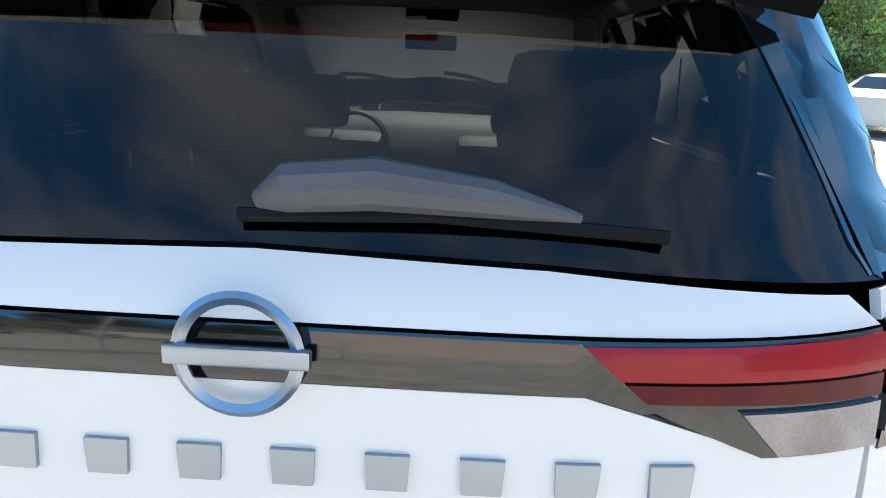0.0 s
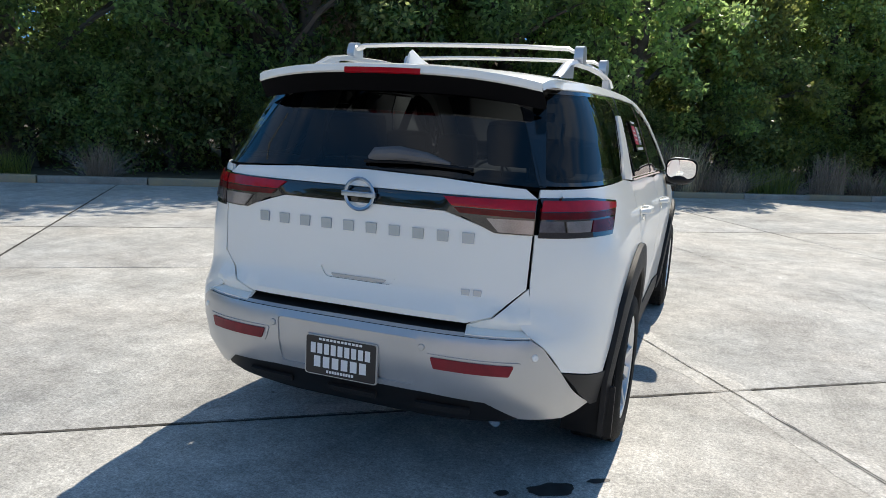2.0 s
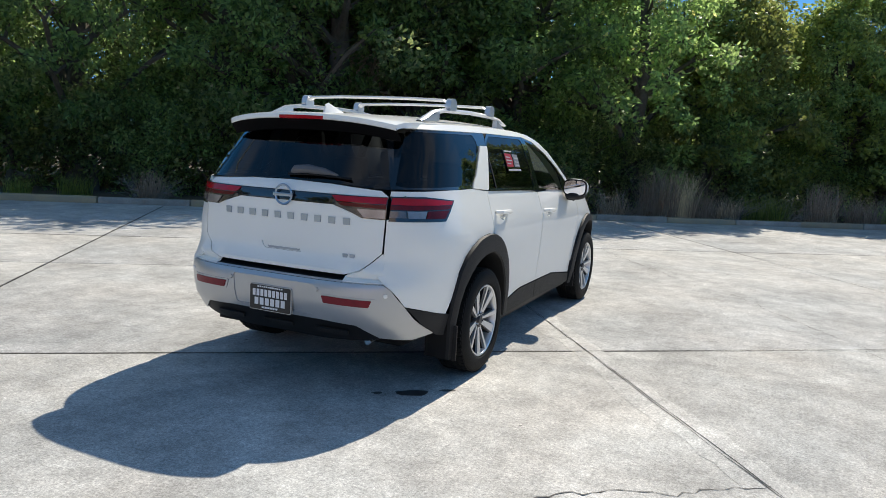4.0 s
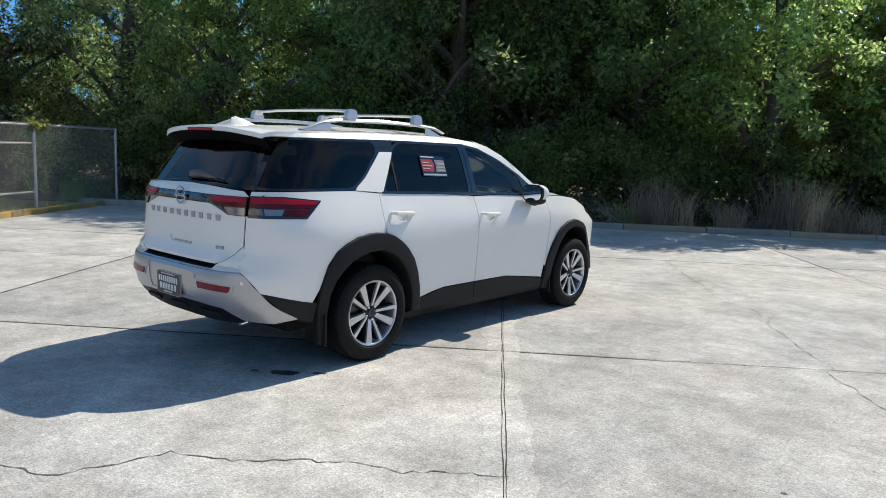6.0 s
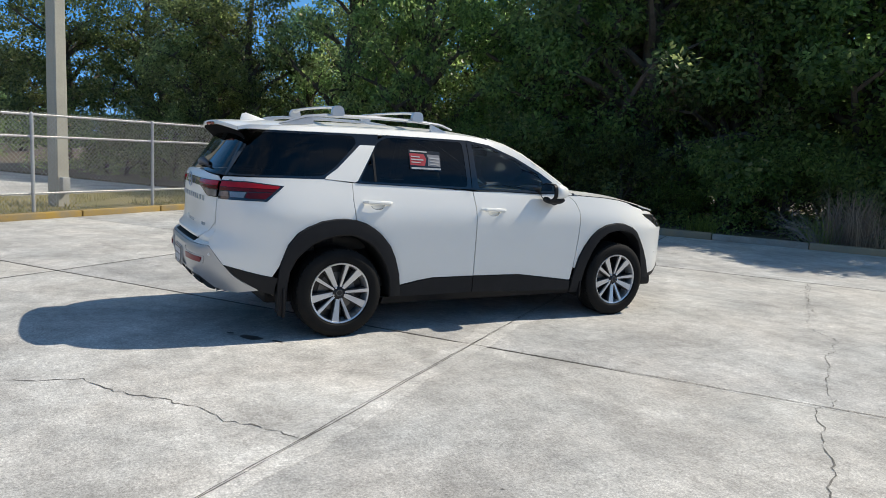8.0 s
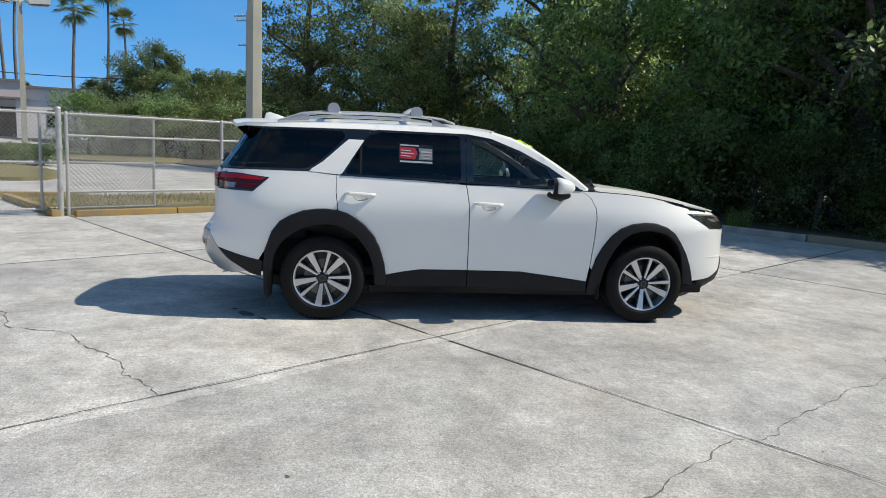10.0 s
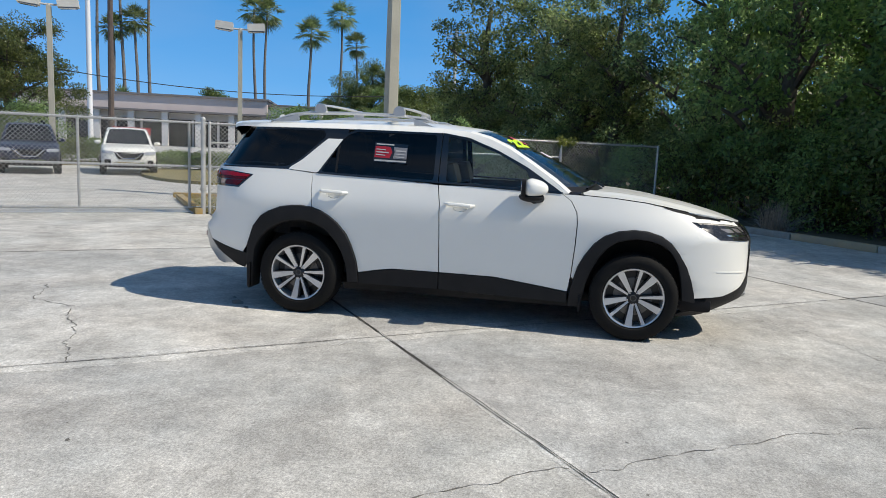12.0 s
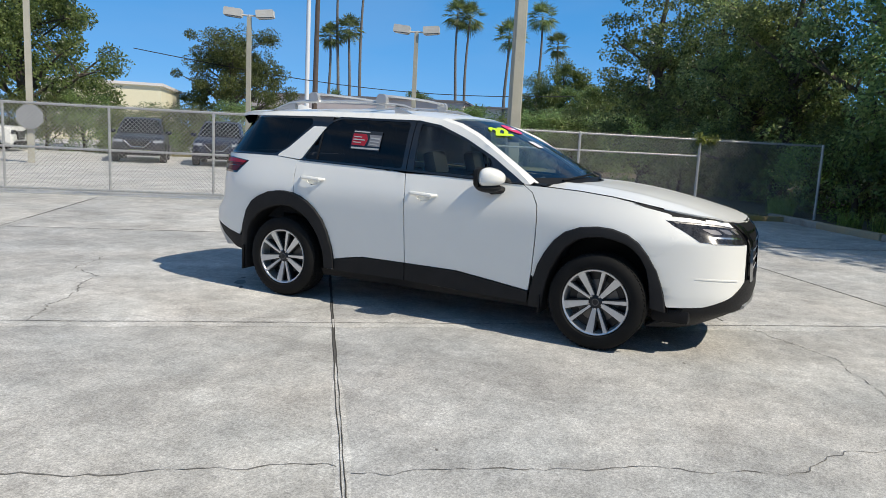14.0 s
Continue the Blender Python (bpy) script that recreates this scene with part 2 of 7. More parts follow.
DASH = mat("dark_dash", (0.12, 0.12, 0.125), 0.6, second=(0.09, 0.09, 0.094), scale=6, fine=200)
MIRRORG = mat("mirror_glass", (0.8, 0.82, 0.84), 0.02, 1.0)
STICKRED = mat("sticker_red", (0.36, 0.012, 0.025), 0.5)
STICKGREY = mat("sticker_grey", (0.20, 0.20, 0.215), 0.5)
STICKWHITE = mat("sticker_white", (0.42, 0.42, 0.42), 0.5)
HEADLENS = mat("headlamp_lens", (0.012, 0.012, 0.014), 0.08, 0.2, coat=0.5, second=(0.05, 0.05, 0.055), scale=26, fine=90, amount=0.3)
WHITE = mat("white_print", (0.75, 0.75, 0.75), 0.5)
LIME = mat("lime_paint", (0.55, 0.85, 0.02), 0.5)
PINK = mat("pink_sticker", (0.75, 0.03, 0.12), 0.5)
PLATE = mat("plate_black", (0.015, 0.015, 0.017), 0.35)
CONCRETE = concrete("concrete")
PALECONCRETE = concrete("pale_worn_concrete", 1.15)
JOINT = mat("joint_filler", (0.03, 0.028, 0.025), 0.95, second=(0.075, 0.07, 0.06), scale=6, fine=40)
JOINTGREY = mat("joint_sealant", (0.13, 0.125, 0.115), 0.95, second=(0.05, 0.047, 0.043), scale=5, fine=45)
CRACK = mat("crack_dirt", (0.075, 0.07, 0.063), 0.95, second=(0.24, 0.23, 0.21), scale=9, fine=60)
STAIN = mat("oil_stain", (0.035, 0.033, 0.032), 0.5, second=(0.08, 0.075, 0.07), scale=8, fine=30)
KERBGREY = mat("kerb_concrete", (0.42, 0.39, 0.34), 0.9, second=(0.24, 0.22, 0.19), scale=3, fine=40, bump=0.5, bump_scale=50, spread=0.12)
WORNKERB = mat("kerb_worn_tan", (0.42, 0.32, 0.19), 0.9, second=(0.29, 0.25, 0.19), scale=3, fine=35, bump=0.5, bump_scale=50, spread=0.15)
KERBYELLOW = mat("kerb_yellow", (0.42, 0.27, 0.06), 0.85, second=(0.27, 0.22, 0.14), scale=3, fine=35, amount=0.35, bump=0.5, bump_scale=50, spread=0.12)
SOIL = mat("leaf_litter", (0.07, 0.052, 0.034), 0.95, second=(0.13, 0.10, 0.06), scale=2, fine=30, bump=0.8, bump_scale=20)
LAWN = mat("dry_lawn", (0.15, 0.145, 0.05), 0.95, second=(0.25, 0.20, 0.10), scale=1.2, fine=25, bump=0.8, bump_scale=40)
GALV = mat("galvanised_steel", (0.56, 0.56, 0.55), 0.5, 0.4, second=(0.44, 0.44, 0.43), scale=9, fine=120)
WIREMESH = mat("weathered_wire", (0.48, 0.48, 0.465), 0.6, 0.3, second=(0.36, 0.36, 0.35), scale=6, fine=60)
BARK = mat("bark", (0.06, 0.048, 0.038), 0.95, second=(0.13, 0.11, 0.09), scale=6, fine=40, bump=0.9, bump_scale=18)
PALMBARK = mat("palm_bark", (0.13, 0.115, 0.105), 0.95, second=(0.22, 0.20, 0.18), scale=3, fine=30, bump=0.8, bump_scale=14)
POLEBEIGE = mat("pole_concrete", (0.46, 0.44, 0.36), 0.85, second=(0.36, 0.345, 0.29), scale=2, fine=30, bump=0.3, bump_scale=40)
LEAF_A = leaf_mat("leaf_green", (0.165, 0.225, 0.065), (0.05, 0.08, 0.026), dry=(0.34, 0.27, 0.09), through=0.6, glow_up=3.8)
LEAF_B = leaf_mat("leaf_dark", (0.145, 0.195, 0.06), (0.035, 0.06, 0.022), through=0.58, glow_up=3.6)
LEAF_D = leaf_mat("leaf_grey_green", (0.15, 0.19, 0.064), (0.04, 0.06, 0.021), dry=(0.30, 0.26, 0.14), through=0.58, glow_up=3.7)
LEAF_E = leaf_mat("leaf_deep_green", (0.16, 0.21, 0.055), (0.04, 0.065, 0.02), through=0.4, glow_up=2.4)
LEAF_F = leaf_mat("leaf_shade_green", (0.115, 0.16, 0.046), (0.028, 0.045, 0.015), through=0.58, glow_up=3.9)
LEAF_C = leaf_mat("leaf_yellow_green", (0.29, 0.36, 0.07), (0.10, 0.15, 0.035), through=0.55)
DRYGRASS = leaf_mat("dry_grass", (0.66, 0.55, 0.39), (0.36, 0.28, 0.18), through=0.4, glow_up=1.4)
DEADTWIG = mat("dead_twig", (0.26, 0.23, 0.20), 0.9, second=(0.38, 0.34, 0.30), scale=5, fine=50)
STRAWGRASS = leaf_mat("straw_grass", (0.42, 0.36, 0.14), (0.15, 0.16, 0.05), through=0.4)
PALMLEAF = leaf_mat("palm_leaf", (0.20, 0.25, 0.09), (0.06, 0.09, 0.03), dry=(0.34, 0.26, 0.13), through=0.4)

for m in (TYRE, REDLENS, DARKRED, REFLECTORRED):
    dull(m, 0.2)
dull(DEEPBLACK, 0.05)
for m in (CLAD, BLACK):
    dull(m, 0.2)


# ---- mesh helpers ----
def part(name, bm, material, parent=None, label="", smooth=35, kind="", category=""):
    """Links a bmesh as one mesh object, under a thing or a part where one is given."""
    me = bpy.data.meshes.new(name)
    bm.to_mesh(me)
    bm.free()
    return link(name, me, material, parent, label, smooth, kind, category)


def link(name, me, material, parent=None, label="", smooth=35, kind="", category=""):
    if not me.materials:
        me.materials.append(material)
    if smooth:
        me.shade_smooth()
        me.set_sharp_from_angle(angle=radians(smooth))
    ob = new(name, me)
    ob.parent = parent
    return tagged(ob, label, category, "", kind)


def thing(name, m, label, category, group="", kind=""):
    ob = new(name)
    ob.matrix_world = m
    return tagged(ob, label, category, group, kind)


def box(bm, lo, hi, bevel=0.0, m=None):
    c, s = [(a + b) / 2 for a, b in zip(lo, hi)], [abs(b - a) for a, b in zip(lo, hi)]
    r = bmesh.ops.create_cube(bm, size=1, matrix=(m or Matrix()) @ Matrix.Translation(c) @ Matrix.Diagonal((*s, 1)))
    if bevel:
        es = {e for v in r["verts"] for e in v.link_edges}
        bmesh.ops.bevel(bm, geom=list(es), offset=bevel, segments=2, affect="EDGES", profile=0.6)
    return bm


def tube(bm, pts, radius, sides=8, caps=True):
    """A round bar along points; radius is one number or one for each point."""
    pts = [Vector(p) for p in pts]
    rings = []
    for i, p in enumerate(pts):
        d = (pts[min(i + 1, len(pts) - 1)] - pts[max(i - 1, 0)]).normalized()
        up = Vector((0, 0, 1)) if abs(d.z) < 0.9 else Vector((1, 0, 0))
        a = d.cross(up).normalized()
        b = a.cross(d)
        r = radius[i] if isinstance(radius, (list, tuple)) else radius
        rings.append([bm.verts.new(p + r * (math.cos(k * math.tau / sides) * a + math.sin(k * math.tau / sides) * b)) for k in range(sides)])
    for q, w in zip(rings, rings[1:]):
        for k in range(sides):
            bm.faces.new((q[k], q[(k + 1) % sides], w[(k + 1) % sides], w[k]))
    if caps:
        bm.faces.new(rings[0][::-1])
        bm.faces.new(rings[-1])
    return bm


def lathe(bm, profile, steps=40, axis="x", closed=False, m=None):
    """Turns a profile of (radius, along) round an axis."""
    m = m or Matrix()
    rings = []
    for k in range(steps):
        a = k * math.tau / steps
        ring = []
        for r, h in profile:
            p = (h, r * math.cos(a), r * math.sin(a)) if axis == "x" else (r * math.cos(a), r * math.sin(a), h)
            ring.append(bm.verts.new(m @ Vector(p)))
        rings.append(ring)
    for k in range(steps):
        q, w = rings[k], rings[(k + 1) % steps]
        for j in range(len(profile) - (0 if closed else 1)):
            n = (j + 1) % len(profile)
            bm.faces.new((q[j], q[n], w[n], w[j]))
    bmesh.ops.recalc_face_normals(bm, faces=bm.faces)
    return bm


def prism(bm, outline, lo, hi, place):
    """A flat shape with thickness: outline points (a, b), from lo to hi along the third way; place(a, b, h) gives the point."""
    a = [bm.verts.new(place(x, y, lo)) for x, y in outline]
    b = [bm.verts.new(place(x, y, hi)) for x, y in outline]
    bm.faces.new(a[::-1])
    bm.faces.new(b)
    n = len(outline)
    for k in range(n):
        bm.faces.new((a[k], a[(k + 1) % n], b[(k + 1) % n], b[k]))
    bmesh.ops.recalc_face_normals(bm, faces=bm.faces)
    return bm


U_WAY, V_WAY, SLAB0 = Vector((0.81, 0.5864, 0)), Vector((-0.5864, 0.81, 0)), Vector((1.48, 0.945, 0))
YAW_U = math.atan2(U_WAY.y, U_WAY.x)


def uv(u, v, z=0.0):
    """A place on the yard, along and across its concrete slabs."""
    return SLAB0 + u * U_WAY + v * V_WAY + Vector((0, 0, z))


def uvpose(u, v, z=0.0, turn=0.0):
    return Matrix.Translation(uv(u, v, z)) @ Matrix.Rotation(YAW_U + radians(turn), 4, "Z")

# ---- the yard: ground, kerbs, fence ----
bm = bmesh.new()
for a in ((-400, -400), (400, -400), (400, 400), (-400, 400)):
    bm.verts.new((*a, -0.005))
bm.faces.new(bm.verts)
ground = part("ground", bm, JOINT, None, "dark dirt bed under the concrete slabs", 0, "structure", "ground")

bm = bmesh.new()
prism(bm, [(-60, 10.6), (60, 10.6), (60, 60), (-60, 60)], -0.1, 0.05, lambda a, b, h: uv(a, b, h))
verge = part("verge", bm, SOIL, None, "shaded strip of leaf litter and soil behind the kerb", 0, "structure", "verge")
bm = bmesh.new()
prism(bm, [(-13.1, 0.4), (-12.6, -0.1), (-9.55, -0.1), (-9.55, 10.45), (-13.1, 10.45)], -0.1, 0.04, lambda a, b, h: uv(a, b, h))
lawn = part("lawn", bm, LAWN, None, "dry patchy lawn behind the chain link fence", 0, "structure", "lawn")
bm = bmesh.new()
prism(bm, [(-40, -60), (-9.2, -60), (-9.2, -0.1), (-13.1, -0.1), (-13.1, 10.45), (-40, 10.45)], -0.1, -0.001, lambda a, b, h: uv(a, b, h))
prism(bm, [(-90, -60), (-40, -60), (-40, 14), (-90, 14)], -0.1, 0.05, lambda a, b, h: uv(a, b, h))
lot = part("far_lot", bm, CONCRETE, None, "pale concrete car park and road beyond the gate", 0, "structure", "car park")


def blade_mesh(name, count, height, spread, lean, width, seed):
    """A tuft of thin bent blades, as one mesh."""
    rng = np.random.default_rng(seed)
    a = rng.uniform(0, math.tau, count)
    r = spread * np.sqrt(rng.uniform(0, 1, count))
    base = np.stack([r * np.cos(a), r * np.sin(a), np.zeros(count)], 1)
    h = height * rng.uniform(0.45, 1.0, count)
    d = rng.uniform(0, math.tau, count)
    out = np.stack([np.cos(d), np.sin(d), np.zeros(count)], 1) * (lean * h * rng.uniform(0.2, 1.0, count))[:, None]
    side = np.stack([-np.sin(d), np.cos(d), np.zeros(count)], 1) * width
    mid = base + out * 0.35
    mid[:, 2] = h * 0.6
    top = base + out
    top[:, 2] = h
    vs = np.stack([base - side, base + side, mid + side * 0.8, mid - side * 0.8, top], 1).reshape(-1, 3)
    fs = []
    for k in range(count):
        o = 5 * k
        fs += [(o, o + 1, o + 2, o + 3), (o + 3, o + 2, o + 4)]
    me = bpy.data.meshes.new(name)
    me.from_pydata(vs.tolist(), [], fs)
    return me


# trees
def leaves_mesh(name, centres, radii, per, length, width, seed, droop=0.3):
    """Many small pointed leaves, gathered in clumps, as one mesh."""
    rng = np.random.default_rng(seed)
    n = len(centres) * per
    c = np.repeat(np.array(centres), per, axis=0)
    r = np.repeat(np.array(radii), per)
    d = rng.normal(size=(n, 3))
    d /= np.linalg.norm(d, axis=1)[:, None]
    p = c + d * (r * rng.uniform(0.15, 1.0, n) ** 0.5)[:, None] * np.array([1, 1, 0.75])
    way = d * 0.6 + rng.normal(size=(n, 3)) * 0.7
    way[:, 2] -= droop
    way /= np.linalg.norm(way, axis=1)[:, None]
    nrm = rng.normal(size=(n, 3)) + np.array([0, 0, 0.9])
    side = np.cross(way, nrm)
    side /= np.linalg.norm(side, axis=1)[:, None] + 1e-6
    ln = (length * rng.uniform(0.6, 1.3, n))[:, None]
    wd = (width * rng.uniform(0.7, 1.2, n))[:, None]
    vs = np.stack([p, p + way * ln * 0.45 + side * wd, p + way * ln, p + way * ln * 0.45 - side * wd], 1).reshape(-1, 3)
    idx = np.arange(n * 4).reshape(-1, 4)
    me = bpy.data.meshes.new(name)
    me.from_pydata(vs.tolist(), [], idx.tolist())
    return me


def wood_mesh(name, height, spread, limbs, seed, radius):
    rng = random.Random(seed)
    bm = bmesh.new()
    n = 7
    pts = [(0.12 * height * 0.1 * math.sin(i * 1.3 + seed), 0.1 * height * 0.1 * math.cos(i * 1.7 + seed), height * i / n) for i in range(n + 1)]
    tube(bm, pts, [radius * (1.25 if i == 0 else 1 - 0.75 * i / n) for i in range(n + 1)], 8)
    ends = []
    for k in range(limbs):
        f = rng.uniform(0.2, 0.95)
        i = min(n - 1, int(f * n))
        p = Vector(pts[i])
        a = k * 2.4 + rng.uniform(-0.4, 0.4)
        ln = spread * rng.uniform(0.55, 1.0) * (1.1 - 0.5 * f)
        d = Vector((math.cos(a), math.sin(a), rng.uniform(0.25, 0.9)))
        q = [p + d * ln * s + Vector((rng.uniform(-0.1, 0.1), rng.uniform(-0.1, 0.1), 0.12 * ln * math.sin(s * 3))) for s in (0, 0.35, 0.7, 1.0)]
        r = radius * (1 - 0.7 * f) * 0.5
        tube(bm, q, [r, r * 0.7, r * 0.45, r * 0.15], 5)
        ends.append(q[-1])
        for s in (1, 2):
            t = q[s] + Vector((rng.uniform(-1, 1), rng.uniform(-1, 1), rng.uniform(0.1, 0.8))) * ln * 0.4
            tube(bm, [q[s], (q[s] + t) / 2 + Vector((0, 0, 0.08)), t], [r * 0.45, r * 0.3, r * 0.1], 4)
            ends.append(t)
    me = bpy.data.meshes.new(name)
    bm.to_mesh(me)
    bm.free()
    return me, ends


def tree(name, height, spread, limbs, clumps, per, leaf, material, label, seed, low=0.12, clump=0.48):
    """A tree with a trunk, limbs and a crown of leaf clumps with gaps."""
    rng = np.random.default_rng(seed)
    wood, ends = wood_mesh("trunk", height * 0.85, spread, limbs, seed, 0.035 * height)
    cs = [tuple(e) for e in ends]
    while len(cs) < clumps:
        f = rng.uniform(low, 1.0)
        ring = spread * (math.sin(math.pi * min(1, 0.25 + f * 0.72)) ** 0.7) * rng.uniform(0.45, 1.05)
        a = rng.uniform(0, math.tau)
        cs.append((ring * math.cos(a), ring * math.sin(a), f * height))
    rad = [clump * rng.uniform(0.55, 1.25) for _ in cs]
    ob = thing(name, Matrix(), label, "tree")
    link("trunk", wood, BARK, ob, "", 60)
    link("crown", leaves_mesh("crown", cs, rad, per, leaf, leaf * 0.3, seed), material, ob, "", 0)
    return ob


TREES = [
    tree("tree", 7.6, 2.7, 18, 170, 120, 0.138, LEAF_A, "green broadleaf tree with a dense ragged crown", 3),
    tree("tree", 8.6, 2.6, 18, 175, 120, 0.130, LEAF_B, "dark green broadleaf tree with drooping clumps", 7),
    tree("tree", 6.2, 2.4, 14, 130, 110, 0.15, LEAF_C, "yellow-green young tree with loose foliage", 11),
    tree("tree", 8.0, 2.8, 26, 140, 130, 0.116, LEAF_D, "grey-green broadleaf tree with bare twigs among its leaves", 23),
    tree("tree", 7.4, 2.6, 24, 115, 125, 0.116, LEAF_D, "open grey-green tree with gaps in its crown", 29),
    tree("tree", 9.0, 2.9, 20, 190, 125, 0.138, LEAF_F, "tall dark evergreen tree with a close heavy crown", 53, low=0.05, clump=0.52),
]
BUSHES = [
    tree("bush", 2.7, 1.7, 12, 80, 90, 0.105, LEAF_B, "dark green overgrown bush at the wood's edge", 17, low=0.02, clump=0.5),
    tree("bush", 2.2, 1.6, 12, 75, 90, 0.10, LEAF_A, "green overgrown bush behind the kerb", 19, low=0.02, clump=0.45),
    tree("bush", 2.4, 1.6, 16, 75, 90, 0.11, LEAF_D, "grey-green twiggy bush at the wood's edge", 43, low=0.02, clump=0.42),
    tree("bush", 2.8, 1.8, 12, 80, 85, 0.11, LEAF_F, "deep green bush in the shade of the wood", 47, low=0.02, clump=0.5),
]
for b in BUSHES:
    b["category"] = "bush"
rt = random.Random(5)
used = set()


def plant(kinds, k, u, v, s, group):
    base = kinds[k]
    m = Matrix.Translation(uv(u, v, 0.03)) @ Matrix.Rotation(rt.uniform(0, math.tau), 4, "Z") @ Matrix.Diagonal((s * rt.uniform(0.9, 1.15), s * rt.uniform(0.9, 1.15), s, 1))
    key = base.name
    if key not in used:
        used.add(key)
        base.matrix_world = m
        base["group"] = group
        return base
    ob = copy_thing(base, Matrix())
    ob.matrix_world = m
    ob["group"] = group
    return ob


for row, (v0, step, s0, us) in enumerate(((13.9, 3.0, 1.0, (-23, 32)), (18.2, 4.6, 0.82, (-24, 38)))):
    u = us[0] + row
    while u < us[1]:
        kinds = (3, 5, 3, 3, 1) if u < -12 else (1, 3, 5, 5, 3) if u < -3 else (0, 1, 0, 4) if u < 8 else (0, 2, 0, 4, 0)
        if row == 1 and -5 < u < 3.5:
            kinds = (1, 5)
        tall = (1.12 if u < -3 else 1.28) if row == 0 and -12 < u < 5 else 1.0
        if not (row == 0 and -1.3 < u < 0.5):
            plant(TREES, rt.choice(kinds), u + rt.uniform(-0.5, 0.5), v0 + rt.uniform(-0.6, 0.7) + (1.2 if row == 0 and -3 < u < 5 else 0), s0 * tall * rt.uniform(0.85, 1.12), "wood beside the yard")
        u += step * rt.uniform(0.85, 1.15) * (0.85 if u < -2 and row == 1 else 1.0)
plant(TREES, 1, -0.6, 19.5, 1.25, "wood beside the yard")
plant(TREES, 1, 1.6, 20.5, 1.2, "wood beside the yard")
for u, v in ((9.6, 13.4), (12.8, 13.6), (17.5, 14.0)):
    plant(TREES, 2, u, v, 1.0, "wood beside the yard")
plant(TREES, 4, -15.5, 13.2, 0.9, "wood beside the yard")
for u, v, s in ((1.4, 15.3, 1.1), (3.9, 15.2, 1.05), (-2.5, 14.6, 1.15)):
    plant(TREES, 5, u, v, s, "wood beside the yard")
# the depth of the wood
u = -16.0
while u < 40:
    plant(TREES, rt.choice((1, 5)) if u < 6 else rt.choice((0, 1, 5)), u, 22.5 + rt.uniform(-0.8, 0.8), 0.85 * rt.uniform(0.9, 1.1), "wood beside the yard")
    u += 4.4
u = -22.0
while u < 32:
    kinds = (0, 1, 2) if u < -12 else (0, 2, 3) if u < -1 else (0, 1, 1, 2)
    plant(BUSHES, rt.choice(kinds), u, 13.0 + rt.uniform(-0.4, 0.4), rt.uniform(0.75, 1.15) * (0.6 if -1.5 < u < 0.7 else 1), "bushes along the wood's edge")
    u += rt.uniform(1.2, 1.8)


u = -21.0
while u < 31:
    plant(BUSHES, rt.choice((0, 3, 3) if u < 1 else (0, 0, 1)), u, 16.2 + rt.uniform(-0.7, 0.7), rt.uniform(0.8, 1.25), "bushes inside the wood")
    u += rt.uniform(2.2, 3.0)


def cabbage_palm(u, v, h, seed):
    """A palm with a stout trunk and a skirt of dead leaves."""
    rng = random.Random(seed)
    p = thing("palm_tree", Matrix.Translation(uv(u, v)), "stout wild palm with a skirt of dead brown leaves", "palm tree")
    bm = bmesh.new()
    tube(bm, [(0.1 * math.sin(i), 0, h * i / 6) for i in range(7)], [0.26, 0.22, 0.20, 0.21, 0.2, 0.19, 0.18], 10)
    part("trunk", bm, PALMBARK, p, "", 60)
    for name, material, n, lo, hi, ln in (("crown", PALMLEAF, 34, -15, 80, 1.7), ("dead_skirt", DRYGRASS, 40, -88, -55, 1.5)):
        vs, fs = [], []
        for k in range(n):
            a, e = k * 2.4 + rng.uniform(-0.3, 0.3), radians(rng.uniform(lo, hi))
            d = Vector((math.cos(a) * math.cos(e), math.sin(a) * math.cos(e), math.sin(e)))
            s = d.cross(Vector((0, 0, 1))).normalized()
            c = Vector((0, 0, h)) + d * ln * 0.4
            for b in range(15):
                f = radians(-80 + 160 * b / 14)
                t = d * math.cos(f) + s * math.sin(f)
                tip = c + t * ln * rng.uniform(0.45, 0.7) + Vector((0, 0, -0.25 * rng.random()))
                q = (s * math.cos(f) - d * math.sin(f)) * 0.03
                o = len(vs)
                vs += [c, c.lerp(tip, 0.5) + q, tip, c.lerp(tip, 0.5) - q]
                fs.append((o, o + 1, o + 2, o + 3))
        me = bpy.data.meshes.new(name)
        me.from_pydata([tuple(v) for v in vs], [], fs)
        link(name, me, material, p, "", 0)


cabbage_palm(-0.5, 15.2, 4.4, 1)
cabbage_palm(-1.4, 16.4, 5.2, 2)

# tall dry grass at the kerb
DRY = [blade_mesh("dry_grass", 300, 1.05, 0.34, 0.7, 0.006, 1), blade_mesh("dry_grass", 200, 0.9, 0.42, 1.1, 0.006, 2), blade_mesh("green_grass", 220, 0.8, 0.45, 1.0, 0.008, 3)]
TUFTS = ((6.3, 11.0, 1.35, 0), (6.9, 11.15, 1.25, 0), (7.4, 11.05, 1.1, 1), (9.2, 11.0, 1.05, 2), (9.6, 11.1, 0.9, 2), (10.9, 11.0, 1.15, 0), (3.4, 11.2, 1.25, 0), (3.9, 11.05, 1.2, 1), (3.0, 11.3, 0.8, 2), (-6.9, 11.1, 0.75, 2), (-5.4, 11.05, 0.7, 0), (8.3, 11.2, 0.8, 1), (12.2, 11.1, 1.0, 1), (13.2, 11.1, 0.9, 2), (14.3, 11.0, 1.1, 0), (15.8, 11.1, 1.0, 2), (-2.6, 11.2, 0.6, 2), (0.6, 11.1, 0.7, 2), (-8.0, 11.1, 0.6, 2), (-10.5, 11.2, 0.7, 2), (5.2, 11.2, 0.8, 1))
